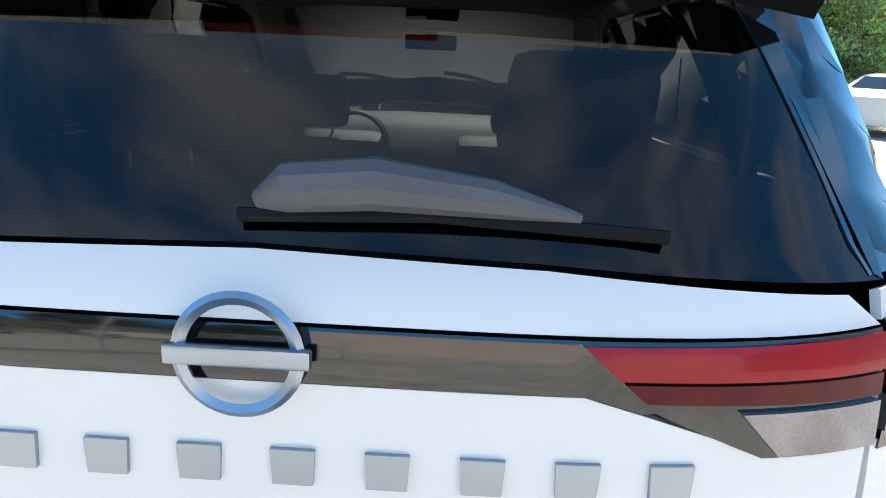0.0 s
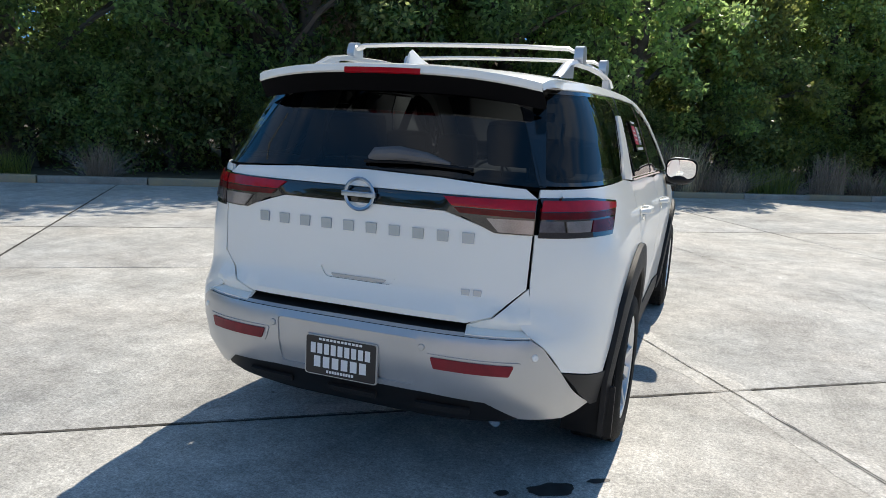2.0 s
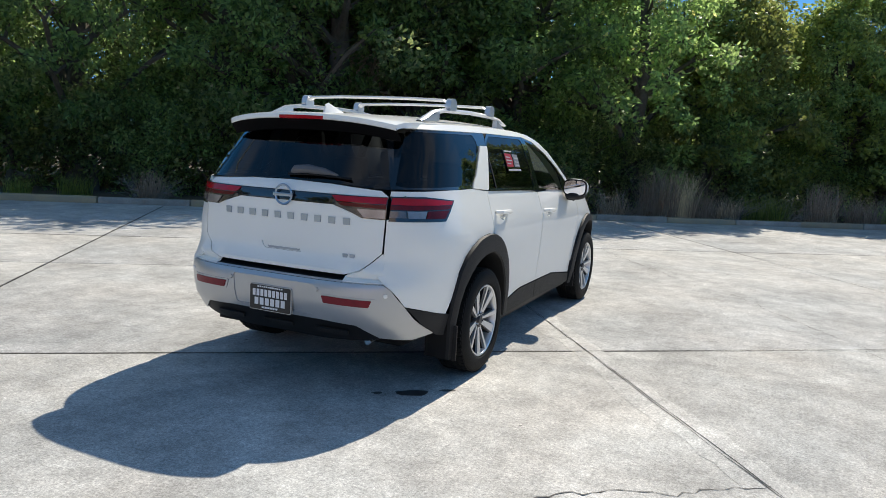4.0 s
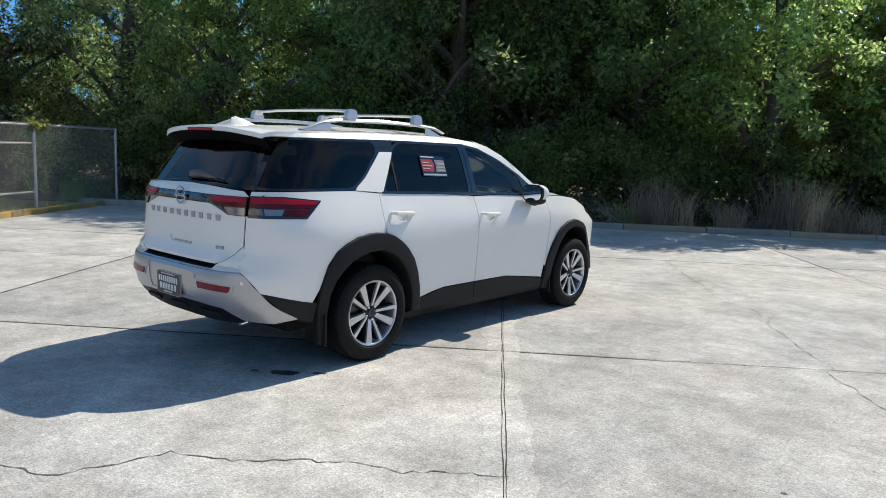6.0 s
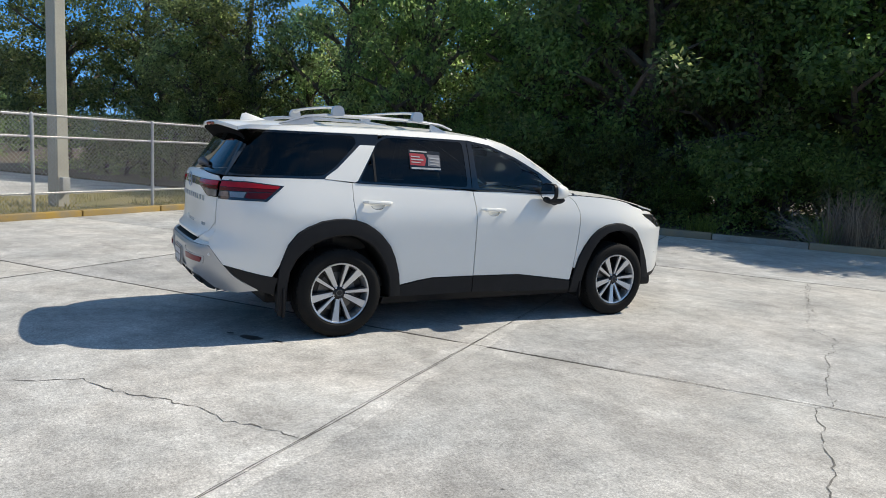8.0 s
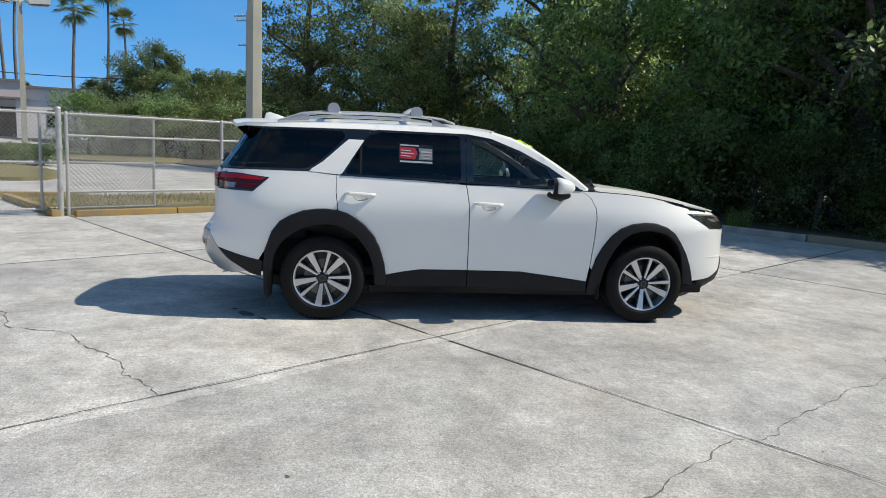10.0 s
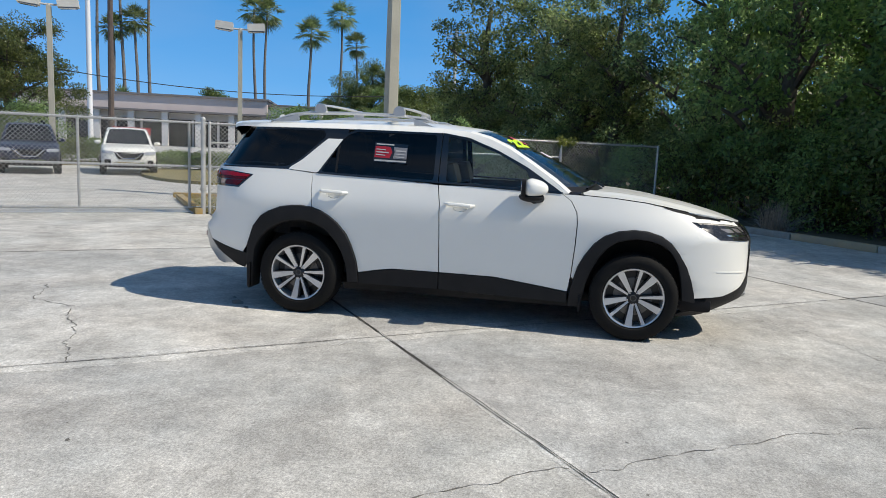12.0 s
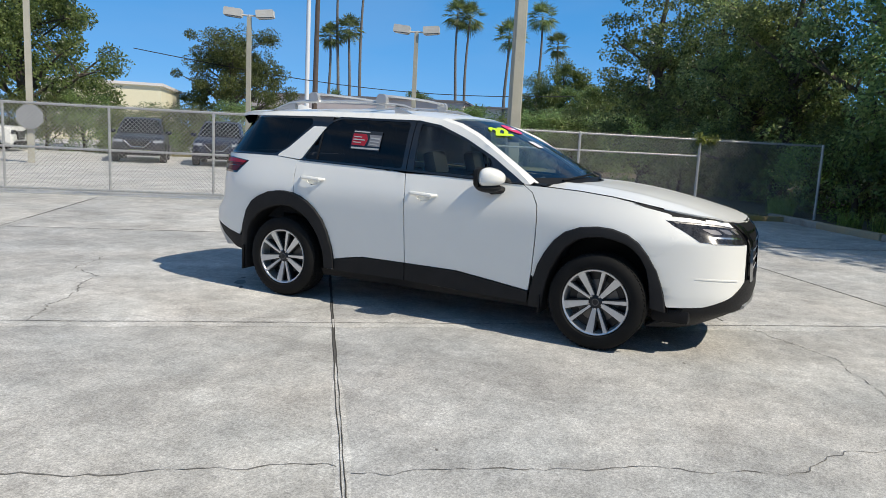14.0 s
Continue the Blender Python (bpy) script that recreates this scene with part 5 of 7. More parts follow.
lathe(bm, [(0.052, 0.0), (0.060, 0.006), (0.066, 0.0), (0.060, -0.004)], 36, "x", True, Matrix.Translation(c) @ Matrix.Rotation(radians(90), 4, "Z"))
emb = part("emblem", bm, BLUECHROME, tg, "round chrome emblem")
bm = bmesh.new()
box(bm, (-0.072, -0.008, -0.010), (0.072, 0.004, 0.010), 0.003, Matrix.Translation(c))
part("emblem_bar", bm, BLUECHROME, tg)
for k in range(10):
    x0 = -0.436 + k * 0.097
    panel("raised_bar", [(x0 - 0.023, 1.094), (x0 + 0.023, 1.094), (x0 + 0.021, 1.054), (x0 - 0.021, 1.054)], on_rear(0.006), (0, -1, 0), BLUECHROME, tg, "", 0.03, edge=0.006)
for x0 in (0.44, 0.485):
    panel("badge_bar", [(x0 - 0.017, 0.885), (x0 + 0.017, 0.885), (x0 + 0.014, 0.863), (x0 - 0.014, 0.863)], on_rear(0.005), (0, -1, 0), BLUECHROME, tg, "", 0.03, edge=0.005)

# rear bumper
rb = thing("rear_bumper", Matrix(), "", "")
rb.parent = car
half = [(0.70, 0.728), (0.742, 0.70), (0.80, 0.60), (0.845, 0.48), (0.875, 0.40), (0.80, 0.375), (0.66, 0.395), (0.55, 0.475), (0.33, 0.49)]
sk = half + [(-a, b) for a, b in half[::-1]]
refl = {s: [(s * 0.355, 0.642), (s * 0.655, 0.636), (s * 0.64, 0.595), (s * 0.37, 0.60)] for s in (1, -1)}
platehole = rounded([(-0.30, 0.70), (0.30, 0.70), (0.285, 0.515), (-0.285, 0.515)], 0.02)
panel("fascia", sk, on_rear(0.0), (0, -1, 0), SILVER, rb, "silver painted lower bumper", 0.05, [platehole])
panel("plate_recess", platehole, on_rear(-0.006), (0, -1, 0), SILVER, rb, "", 0.05, edge=-0.005)
for s in (1, -1):
    panel("reflector_bezel", rounded([(s * 0.335, 0.652), (s * 0.68, 0.646), (s * 0.66, 0.582), (s * 0.355, 0.588)], 0.012), on_rear(0.004), (0, -1, 0), SILVER, rb, "", 0.04)
    panel("reflector", rounded(refl[s], 0.006), on_rear(0.010), (0, -1, 0), REFLECTORRED, rb, "dark red reflector", 0.04)
    for x0, z0 in ((0.318, 0.672), (0.72, 0.665)):
        bm = bmesh.new()
        lathe(bm, [(0.001, -0.004), (0.011, -0.003), (0.013, 0.0), (0.014, 0.004)], 14, "x", m=Matrix.Translation(on_rear(0.003)(s * x0, z0)) @ Matrix.Rotation(radians(90 + (0 if x0 < 0.5 else s * 35)), 4, "Z"))
        part("parking_sensor", bm, PAINT if x0 > 0.5 else SILVER, rb)
bm = bmesh.new()
xs = [0.70 * k / 14 for k in range(-14, 15)]
strip(bm, [(x, rear_y(x, 0.728) + 0.005, 0.729) for x in xs], [(x, rear_y(x, 0.728) + 0.022, 0.738) for x in xs])
part("step_edge", bm, SILVER, rb)
bm = bmesh.new()
strip(bm, [(x, rear_y(x, 0.728) + 0.022, 0.738) for x in xs], [(x, rear_y(x, 0.728) + 0.13, 0.752) for x in xs])
part("step_pad", bm, CLAD, rb, "dark grey step pad")
panel("diffuser", [(-0.62, 0.475), (-0.56, 0.472), (-0.33, 0.486), (0.33, 0.486), (0.56, 0.472), (0.655, 0.39), (0.58, 0.365), (0.3, 0.34), (-0.3, 0.34), (-0.58, 0.365), (-0.655, 0.39)], on_rear(-0.012), (0, -1, 0), BLACK, rb, "black lower diffuser", 0.05)
for x0 in (-0.38, 0.0, 0.38):
    panel("diffuser_rib", rounded([(x0 - 0.11, 0.428), (x0 + 0.11, 0.428), (x0 + 0.10, 0.395), (x0 - 0.10, 0.395)], 0.01), on_rear(0.006), (0, -1, 0), CLAD, rb, "", 0.05)
# plate with bars in place of its writing
pl = thing("licence_plate", Matrix(), "", "")
pl.parent = car
on_plate = lambda l: (lambda x, z: Vector((x - 0.01, -1.088 - 0.006 + 0.05 * (z - 0.6) * 0 - l, z)))
panel("frame", rounded([(-0.155, 0.652), (0.155, 0.652), (0.155, 0.492), (-0.155, 0.492)], 0.012), on_plate(0), (0, -1, 0), SILVER, pl, "silver-edged plate frame", 0.08, edge=0.012)
panel("face", rounded([(-0.150, 0.648), (0.150, 0.648), (0.150, 0.496), (-0.150, 0.496)], 0.01), on_plate(0.002), (0, -1, 0), PLATE, pl, "black plate insert", 0.08, edge=0.001)
for n, wide, top, low in ((12, 0.095, 0.643, 0.634), (9, 0.132, 0.622, 0.580), (6, 0.118, 0.570, 0.526), (10, 0.06, 0.517, 0.506)):
    for k in range(n):
        a, b = -wide + 2 * wide * (k + 0.1) / n, -wide + 2 * wide * (k + 0.82) / n
        panel("bar", [(a, top), (b, top), (b, low), (a, low)], on_plate(0.004), (0, -1, 0), WHITE, pl, "", 0.08, edge=0.001)
bm = bmesh.new()
tube(bm, [(0.56, -0.60, 0.365), (0.56, -0.80, 0.365), (0.56, -0.89, 0.352)], 0.022, 12)
part("exhaust", bm, CHROME, car)

# underside
bm = bmesh.new()
box(bm, (-0.60, -0.84, 0.345), (0.60, -0.50, 0.42), 0.03)
box(bm, (-0.60, -0.52, 0.23), (0.60, 3.45, 0.33), 0.03)
box(bm, (-0.86, 0.50, 0.26), (0.86, 2.42, 0.33), 0.03)
box(bm, (-0.78, 3.28, 0.25), (0.78, 3.55, 0.36), 0.03)
part("underbody", bm, BLACK, car)
for sg in (1, -1):
    bm = bmesh.new()
    strip(bm, [(sg * 0.80, y, 0.31) for y in (0.5, 1.3, 2.42)], [(sg * 0.80, y, 1.2) for y in (0.5, 1.3, 2.42)])
    part("door_lining", bm, DASH, car)

# roof rails, bars and aerial
for sg in (1, -1):
    rail = thing("roof_rail", Matrix(), "", "")
    rail.parent = car
    bm = bmesh.new()
    pts = [(-0.42, 1.690, 0.005), (-0.36, 1.705, 0.012), (-0.22, 1.752, 0.018), (-0.05, 1.775, 0.016), (0.4, 1.785, 0.016), (0.8, 1.78, 0.016), (1.02, 1.762, 0.014), (1.14, 1.728, 0.008)]
    rows = []
    for k in range(6):
        a = k * math.tau / 5
        rows.append([Vector((sg * (0.592 + 0.020 * math.cos(a)), y, z + r * math.sin(a))) for y, z, r in pts])
    strip(bm, *rows)
    bmesh.ops.recalc_face_normals(bm, faces=bm.faces)
    part("rail", bm, RAILSILVER, rail, "", 60)
    for y0, y1, z in ((-0.42, -0.15, 1.748), (0.93, 1.14, 1.745)):
        bm = bmesh.new()
        s = 1 if y0 < 0 else -1
        a, b = (y0, y1) if y0 < 0 else (y1, y0)
        prism(bm, [(a, 1.685), (a + s * 0.05, 1.70), (b, z + 0.015), (b, 1.70)], 0.573, 0.611, lambda p, q, h: Vector((sg * h, p, q)))
        part("foot", bm, RAILSILVER, rail, "", 30)
for y0 in (0.06, 0.79):
    bar = thing("cross_bar", Matrix(), "", "")
    bar.parent = car
    bm = bmesh.new()
    xs = [-0.60, -0.575, -0.54, -0.3, 0, 0.3, 0.54, 0.575, 0.60]
    zs = [1.79, 1.83, 1.848, 1.856, 1.858, 1.856, 1.848, 1.83, 1.79]
    rows = []
    for k in range(9):
        a = k * math.tau / 8
        rows.append([Vector((x, y0 + 0.034 * math.cos(a), z + 0.011 * math.sin(a))) for x, z in zip(xs, zs)])
    strip(bm, *rows)
    bmesh.ops.recalc_face_normals(bm, faces=bm.faces)
    part("bar", bm, RAILSILVER, bar, "", 60)
    for sg in (1, -1):
        bm = bmesh.new()
        prism(bm, rounded([(y0 - 0.06, 1.778), (y0 + 0.06, 1.778), (y0 + 0.04, 1.862), (y0 - 0.04, 1.862)], 0.04, 6), 0.575, 0.617, lambda p, q, h: Vector((sg * h, p, q)))
        part("clamp", bm, RAILSILVER, bar, "", 30)
bm = bmesh.new()
fin = ((-0.60, 0.003, 0.012), (-0.585, 0.055, 0.010), (-0.55, 0.068, 0.011), (-0.47, 0.045, 0.020), (-0.38, 0.015, 0.026), (-0.33, 0.002, 0.012))
base = roof_z(0, -0.5) - 0.004
strip(bm, [Vector((-w * 1.7, y, base)) for y, h, w in fin], [Vector((-w * 0.5, y, base + h * 0.8)) for y, h, w in fin], [Vector((0, y, base + h)) for y, h, w in fin], [Vector((w * 0.5, y, base + h * 0.8)) for y, h, w in fin], [Vector((w * 1.7, y, base)) for y, h, w in fin])
bmesh.ops.recalc_face_normals(bm, faces=bm.faces)
part("aerial_fin", bm, PAINT, car)


# wheels
def wheel(m):
    w = thing("wheel", m, "", "")
    w.parent = car
    bm = bmesh.new()
    R, W = 0.362, 0.125
    prof = [(0.242, -W * 0.78), (0.262, -W * 0.95), (0.30, -W), (0.335, -W * 0.93), (0.353, -W * 0.8), (0.360, -W * 0.55)]
    for g in (-0.4, 0.0, 0.4):
        prof += [(R, W * (g - 0.17)), (R, W * (g - 0.03)), (R - 0.008, W * (g - 0.02)), (R - 0.008, W * (g + 0.02)), (R, W * (g + 0.03)), (R, W * (g + 0.17))]
    prof += [(0.360, W * 0.55), (0.353, W * 0.8), (0.335, W * 0.93), (0.30, W), (0.262, W * 0.95), (0.242, W * 0.78)]
    lathe(bm, prof, 56, "x")
    part("tyre", bm, TYRE, w, "black rubber tyre", 30)
    bm = bmesh.new()
    for k in range(60):
        for s, o in ((1, 0.0), (-1, 0.5)):
            turn = Matrix.Rotation((k + o) * math.tau / 60, 4, "X")
            box(bm, (s * 0.058, -0.012, R - 0.010), (s * 0.098, 0.012, R - 0.001), 0, turn @ Matrix.Rotation(radians(12 * s), 4, "Z"))
    part("tread", bm, TYRE, w, "", 0, "stuff")
    bm = bmesh.new()
    lathe(bm, [(0.242, 0.098), (0.250, 0.106), (0.246, 0.112), (0.236, 0.108), (0.228, 0.09), (0.222, 0.02), (0.215, -0.09), (0.242, -0.098)], 48, "x", True)
    rim = part("rim", bm, ALLOY, w, "machined alloy rim", 40)
    bm = bmesh.new()
    lathe(bm, [(0.001, 0.025), (0.10, 0.025), (0.16, 0.02), (0.16, -0.01), (0.001, -0.01)], 32, "x")
    part("brake_disc", bm, STEEL, w)
    bm = bmesh.new()
    lathe(bm, [(0.001, 0.012), (0.222, 0.012), (0.222, -0.05)], 32, "x")
    part("wheel_back", bm, ALLOYDARK, w)
    for k in range(5):
        for off, wide, tip in ((46, 0.015, 0.030), (76, 0.008, 0.015)):
            a = radians(72 * k + off)
            bm = bmesh.new()
            prism(bm, [(0.050, -wide), (0.15, -(wide + tip) / 2), (0.240, -tip), (0.240, tip), (0.15, (wide + tip) / 2), (0.050, wide)], 0.0, 1.0, lambda r, s, h: Vector(((0.058 + 0.030 * (r - 0.045) / 0.19) + h * (0.024 - 0.25 * abs(s)), r * math.cos(a) - s * math.sin(a), r * math.sin(a) + s * math.cos(a))))
            part("spoke", bm, ALLOY, rim, "", 30)
            bm = bmesh.new()
            prism(bm, [(0.045, -wide - 0.005), (0.232, -tip - 0.009), (0.232, tip + 0.009), (0.045, wide + 0.005)], 0.0, 1.0, lambda r, s, h: Vector(((0.020 + 0.025 * (r - 0.045) / 0.19) + h * 0.045, r * math.cos(a) - s * math.sin(a), r * math.sin(a) + s * math.cos(a))))
            part("spoke_back", bm, ALLOYDARK, rim, "", 30)
    bm = bmesh.new()
    lathe(bm, [(0.001, 0.092), (0.030, 0.091), (0.034, 0.086), (0.058, 0.078), (0.07, 0.06), (0.07, 0.02)], 30, "x")
    part("hub_cap", bm, ALLOYDARK, rim, "", 40)
    bm = bmesh.new()
    lathe(bm, [(0.021, 0.0925), (0.024, 0.094), (0.027, 0.0915)], 24, "x")
    part("emblem", bm, STEEL, rim, "", 40)
    for k in range(5):
        a = radians(72 * k + 54)
        bm = bmesh.new()
        lathe(bm, [(0.001, 0.094), (0.008, 0.093), (0.010, 0.075)], 8, "x", m=Matrix.Translation((0, 0.052 * math.cos(a), 0.052 * math.sin(a))))
        part("wheel_nut", bm, CHROME, rim, "", 40)
    return w


w0 = wheel(pose(0.845, 0, 0.362))
for m in (pose(0.845, 2.9, 0.362, 2), pose(-0.845, 0, 0.362, 20, 0, 180), pose(-0.845, 2.9, 0.362, 5, 0, 180)):
    copy_thing(w0, m)

# cabin: floor, lining, seats, dash
bm = bmesh.new()
box(bm, (-0.74, -0.86, 0.68), (0.74, -0.16, 0.74))
box(bm, (-0.74, -0.2, 0.36), (0.74, 2.5, 0.44))
part("cabin_floor", bm, CARPET, car)
bm = bmesh.new()
sheet(bm, [(-0.60, -0.60), (0.60, -0.60), (0.60, 1.40), (-0.60, 1.40)], lambda x, y: Vector((x, y, roof_z(x, y) - 0.045)), Vector((0, 0, -1)), 0.1, edge=0)
part("headlining", bm, BEIGE, car, "pale beige headlining")
for sg in (1, -1):
    bm = bmesh.new()
    strip(bm, *[[Vector((sg * min(0.74, side_x(max(y, -0.7), z) - 0.06), y, z)) for y in (-0.84, -0.5, 0.0)] for z in (0.74, 1.0, 1.24)])
    part("cargo_side_trim", bm, CARPET, car, "black cargo side trim")
    bm = bmesh.new()
    strip(bm, *[[Vector((sg * (side_x(y, z) - 0.05), y, z)) for y in (-0.10, 0.0, 0.10)] for z in (1.24, 1.45, 1.62)])
    part("pillar_trim", bm, BEIGE, car, "pale beige pillar trim")


def seat(x, y, w, base, rake, head, name="seat"):
    s = thing(name, pose(x, y, base), "", "")
    s.parent = car
    bm = bmesh.new()
    box(bm, (-w / 2, 0.0, 0.0), (w / 2, 0.48, 0.16), 0.05)
    part("cushion", bm, LEATHER, s)
    bm = bmesh.new()
    box(bm, (-w / 2, -0.06, 0.1), (w / 2, 0.07, 0.62), 0.045, pose(0, 0, 0, rake))
    part("backrest", bm, LEATHER, s)
    for dx in head:
        bm = bmesh.new()
        box(bm, (dx - 0.135, -0.07, 0.655), (dx + 0.135, 0.05, 0.86), 0.045, pose(0, 0, 0, rake))
        part("headrest", bm, LEATHER, s)
        for q in (-0.06, 0.06):
            bm = bmesh.new()
            tube(bm, [(dx + q, -0.16, 0.58), (dx + q, -0.19, 0.72)], 0.007, 6)
            part("headrest_post", bm, CHROME, s)
    return s


seat(-0.21, -0.12, 0.78, 0.66, 12, (-0.17,), "third_row_seat")
seat(0.41, -0.12, 0.42, 0.66, 12, (0.0,), "third_row_seat")
for dx in (-0.42, 0.42):
    seat(dx, 0.62, 0.60, 0.58, 14, (0.0,), "second_row_seat")
    seat(dx, 1.48, 0.54, 0.56, 16, (0.0,), "front_seat")
bm = bmesh.new()
prism(bm, [(2.05, 0.62), (2.02, 0.98), (2.12, 1.10), (2.30, 1.16), (2.50, 1.16), (2.55, 0.62)], -0.74, 0.74, lambda a, b, h: Vector((h, a, b)))
part("dashboard", bm, DASH, car)
bm = bmesh.new()
lathe(bm, [(0.17, -0.014), (0.186, 0.0), (0.17, 0.014), (0.156, 0.0)], 32, "z", True, pose(-0.38, 1.92, 1.03, 65))
box(bm, (-0.16, -0.02, -0.02), (0.16, 0.05, 0.01), 0.01, pose(-0.38, 1.92, 1.03, 65))
part("steering_wheel", bm, DASH, car)
bm = bmesh.new()
box(bm, (-0.12, 1.80, 1.50), (0.12, 1.83, 1.57), 0.015)
part("inside_mirror", bm, BLACK, car)
bm = bmesh.new()
box(bm, (-0.15, 1.1, 0.44), (0.15, 2.1, 0.72), 0.04)
part("console", bm, DASH, car)

# boot: folded mats, belts, vents and latches
def floor_mat(m, w, d, curl, label):
    mt = thing("floor_mat", m, label, "mat", "floor mats in the boot")
    pts = rounded([(-w / 2, -d / 2), (w / 2, -d / 2), (w / 2, d / 2 - 0.09), (w / 2 - 0.10, d / 2), (-w / 2, d / 2)], 0.05)
    rise = lambda x, y: curl * max(0.0, x / w + 0.1) ** 2 + 0.012 * math.sin(x * 9 + y * 5)
    bm = sheet(bmesh.new(), pts, lambda x, y: Vector((x, y, 0.02 + rise(x, y))), Vector((0, 0, 1)), 0.05, edge=0.012)
    part("carpet", bm, CARPET, mt, "black carpet")
    bm = bmesh.new()
    ring = [Vector((x, y, 0.018 + rise(x, y))) for x, y in pts]
    tube(bm, ring + ring[:1], 0.007, 6, False)
    part("piping", bm, LEATHER, mt, "grey stitched edge")
    for x in (-0.1, 0.1):
        bm = bmesh.new()
        lathe(bm, [(0.008, 0.004), (0.016, 0.005), (0.019, 0.0)], 14, "z", m=Matrix.Translation((x, d / 2 - 0.06, 0.022 + rise(x, d / 2 - 0.06))))
        part("eyelet", bm, DASH, mt)
    return mt


floor_mat(pose(0.12, -0.50, 0.742, 0, 0, 12), 0.62, 0.46, 0.05, "black carpet floor mat with a grey edge, lying in the boot")
floor_mat(pose(-0.02, -0.52, 0.765, 4, 0, -6), 0.60, 0.48, 0.12, "black carpet floor mat folded on top of the others")
floor_mat(pose(-0.28, -0.50, 0.79, 10, -12, 20), 0.62, 0.46, 0.5, "black carpet floor mat curled up at one end")
for sg in (1, -1):
    belt = thing("seat_belt", Matrix(), "", "")
    belt.parent = car
    bm = bmesh.new()
    strip(bm, *[[Vector((sg * (0.60 + dx * 0.2), y + dx, z)) for y, z in ((-0.22, 1.50), (-0.245, 1.25), (-0.27, 1.0), (-0.30, 0.80))] for dx in (-0.022, 0.022)])
    part("webbing", bm, BLACK, belt)
    bm = bmesh.new()
    box(bm, (sg * 0.60 - 0.012, -0.285, 0.98), (sg * 0.60 + 0.012, -0.245, 1.07), 0.006)
    part("buckle", bm, STEEL, belt)
    vent = thing("air_vent", pose(sg * 0.735, -0.52, 0.98), "", "")
    vent.parent = car
    bm = bmesh.new()
    box(bm, (-0.006, -0.11, -0.10), (0.006, 0.11, 0.10), 0.004)
    part("frame", bm, DASH, vent)
    for k in range(7):
        bm = bmesh.new()
        box(bm, (-sg * 0.006 - 0.006, -0.095, -0.085 + 0.026 * k), (-sg * 0.006 + 0.006, 0.095, -0.073 + 0.026 * k), 0.002)
        part("slat", bm, BLACK, vent)
for x in (-0.52, 0.52):
    bm = bmesh.new()
    box(bm, (x - 0.055, -0.345, 1.20), (x + 0.055, -0.30, 1.245), 0.01)
    part("seat_release", bm, LEATHER, car, "grey seat release handle")
for x in (0.18, 0.41):
    bm = bmesh.new()
    box(bm, (x - 0.03, -0.278, 0.93), (x + 0.03, -0.262, 1.03), 0.008)
    part("child_seat_anchor", bm, LEATHER, car, "grey anchor cover")
for x in (-0.35, 0.35):
    bm = bmesh.new()
    box(bm, (x - 0.05, -0.30, 1.655), (x + 0.05, -0.22, 1.668), 0.005)
    part("roof_lamp", bm, BEIGE, car)

# notices on the glass
st = thing("window_sticker", Matrix(), "red, grey and white sale notice stuck on the tinted door window", "sticker")
gs = on_side(1, 0.0025)
panel("backing", [(0.628, 1.540), (0.925, 1.528), (0.925, 1.362), (0.628, 1.372)], gs, (1, 0, 0), GLOSSBLACK, st, "", 0.06, edge=0.001)
panel("red_field", [(0.635, 1.508), (0.77, 1.503), (0.79, 1.46), (0.77, 1.405), (0.635, 1.41)], on_side(1, 0.0045), (1, 0, 0), STICKRED, st, "", 0.06, edge=0.001)
panel("grey_field", [(0.80, 1.502), (0.92, 1.498), (0.92, 1.402), (0.80, 1.405), (0.81, 1.46)], on_side(1, 0.0045), (1, 0, 0), STICKGREY, st, "", 0.06, edge=0.001)
for a, b, c, d in ((0.64, 0.80, 1.530, 1.520), (0.64, 0.92, 1.392, 1.378), (0.645, 0.73, 1.485, 1.477), (0.645, 0.76, 1.462, 1.452), (0.645, 0.73, 1.438, 1.430), (0.82, 0.91, 1.478, 1.466), (0.82, 0.91, 1.448, 1.440), (0.82, 0.90, 1.424, 1.416)):
    panel("bar", [(a, c), (b, c - 0.004), (b, d - 0.004), (a, d)], on_side(1, 0.007), (1, 0, 0), STICKWHITE, st, "", 0.06, edge=0.001)


def text_on_screen(word, p, q, size, material, parent):
    cu = bpy.data.curves.new("number", "FONT")
    cu.body, cu.size, cu.extrude, cu.offset = word, size, 0.001, 0.011
    ob = new("number", cu)
    o, a, b = screen(p, q, 0.008), screen(p + 0.05, q, 0.008), screen(p, q - 0.05, 0.008)
    x = (o - a).normalized()
    y = (b - o)
    y = (y - x * y.dot(x)).normalized()
    me = bpy.data.meshes.new_from_object(ob)
    bpy.data.objects.remove(ob)
    t = link("number", me, material, parent, "", 0)
    m = Matrix((x, y, x.cross(y))).transposed().to_4x4()
    m.translation = o
    t.matrix_world = m
    return t


sc = thing("year_number", Matrix(), "large lime green year number painted on the windscreen", "number")
text_on_screen("22", 0.76, 0.33, 0.19, LIME, sc)
ov = thing("round_sticker", Matrix(), "oval red-pink sticker at the top of the windscreen", "sticker")
bm = bmesh.new()
n = 28
bm.faces.new([bm.verts.new(screen(0.12 + 0.16 * math.cos(k * math.tau / n), 0.19 + 0.09 * math.sin(k * math.tau / n), 0.006)) for k in range(n)][::-1])
part("disc", bm, PINK, ov, "", 0)
bm = bmesh.new()
bm.faces.new([bm.verts.new(screen(p, q, 0.009)) for p, q in ((0.20, 0.18), (0.04, 0.18), (0.04, 0.21), (0.20, 0.21))])
part("bar", bm, WHITE, ov, "", 0)
ps = thing("paper_sticker", Matrix(), "small white paper sticker on the windscreen", "sticker")
bm = bmesh.new()
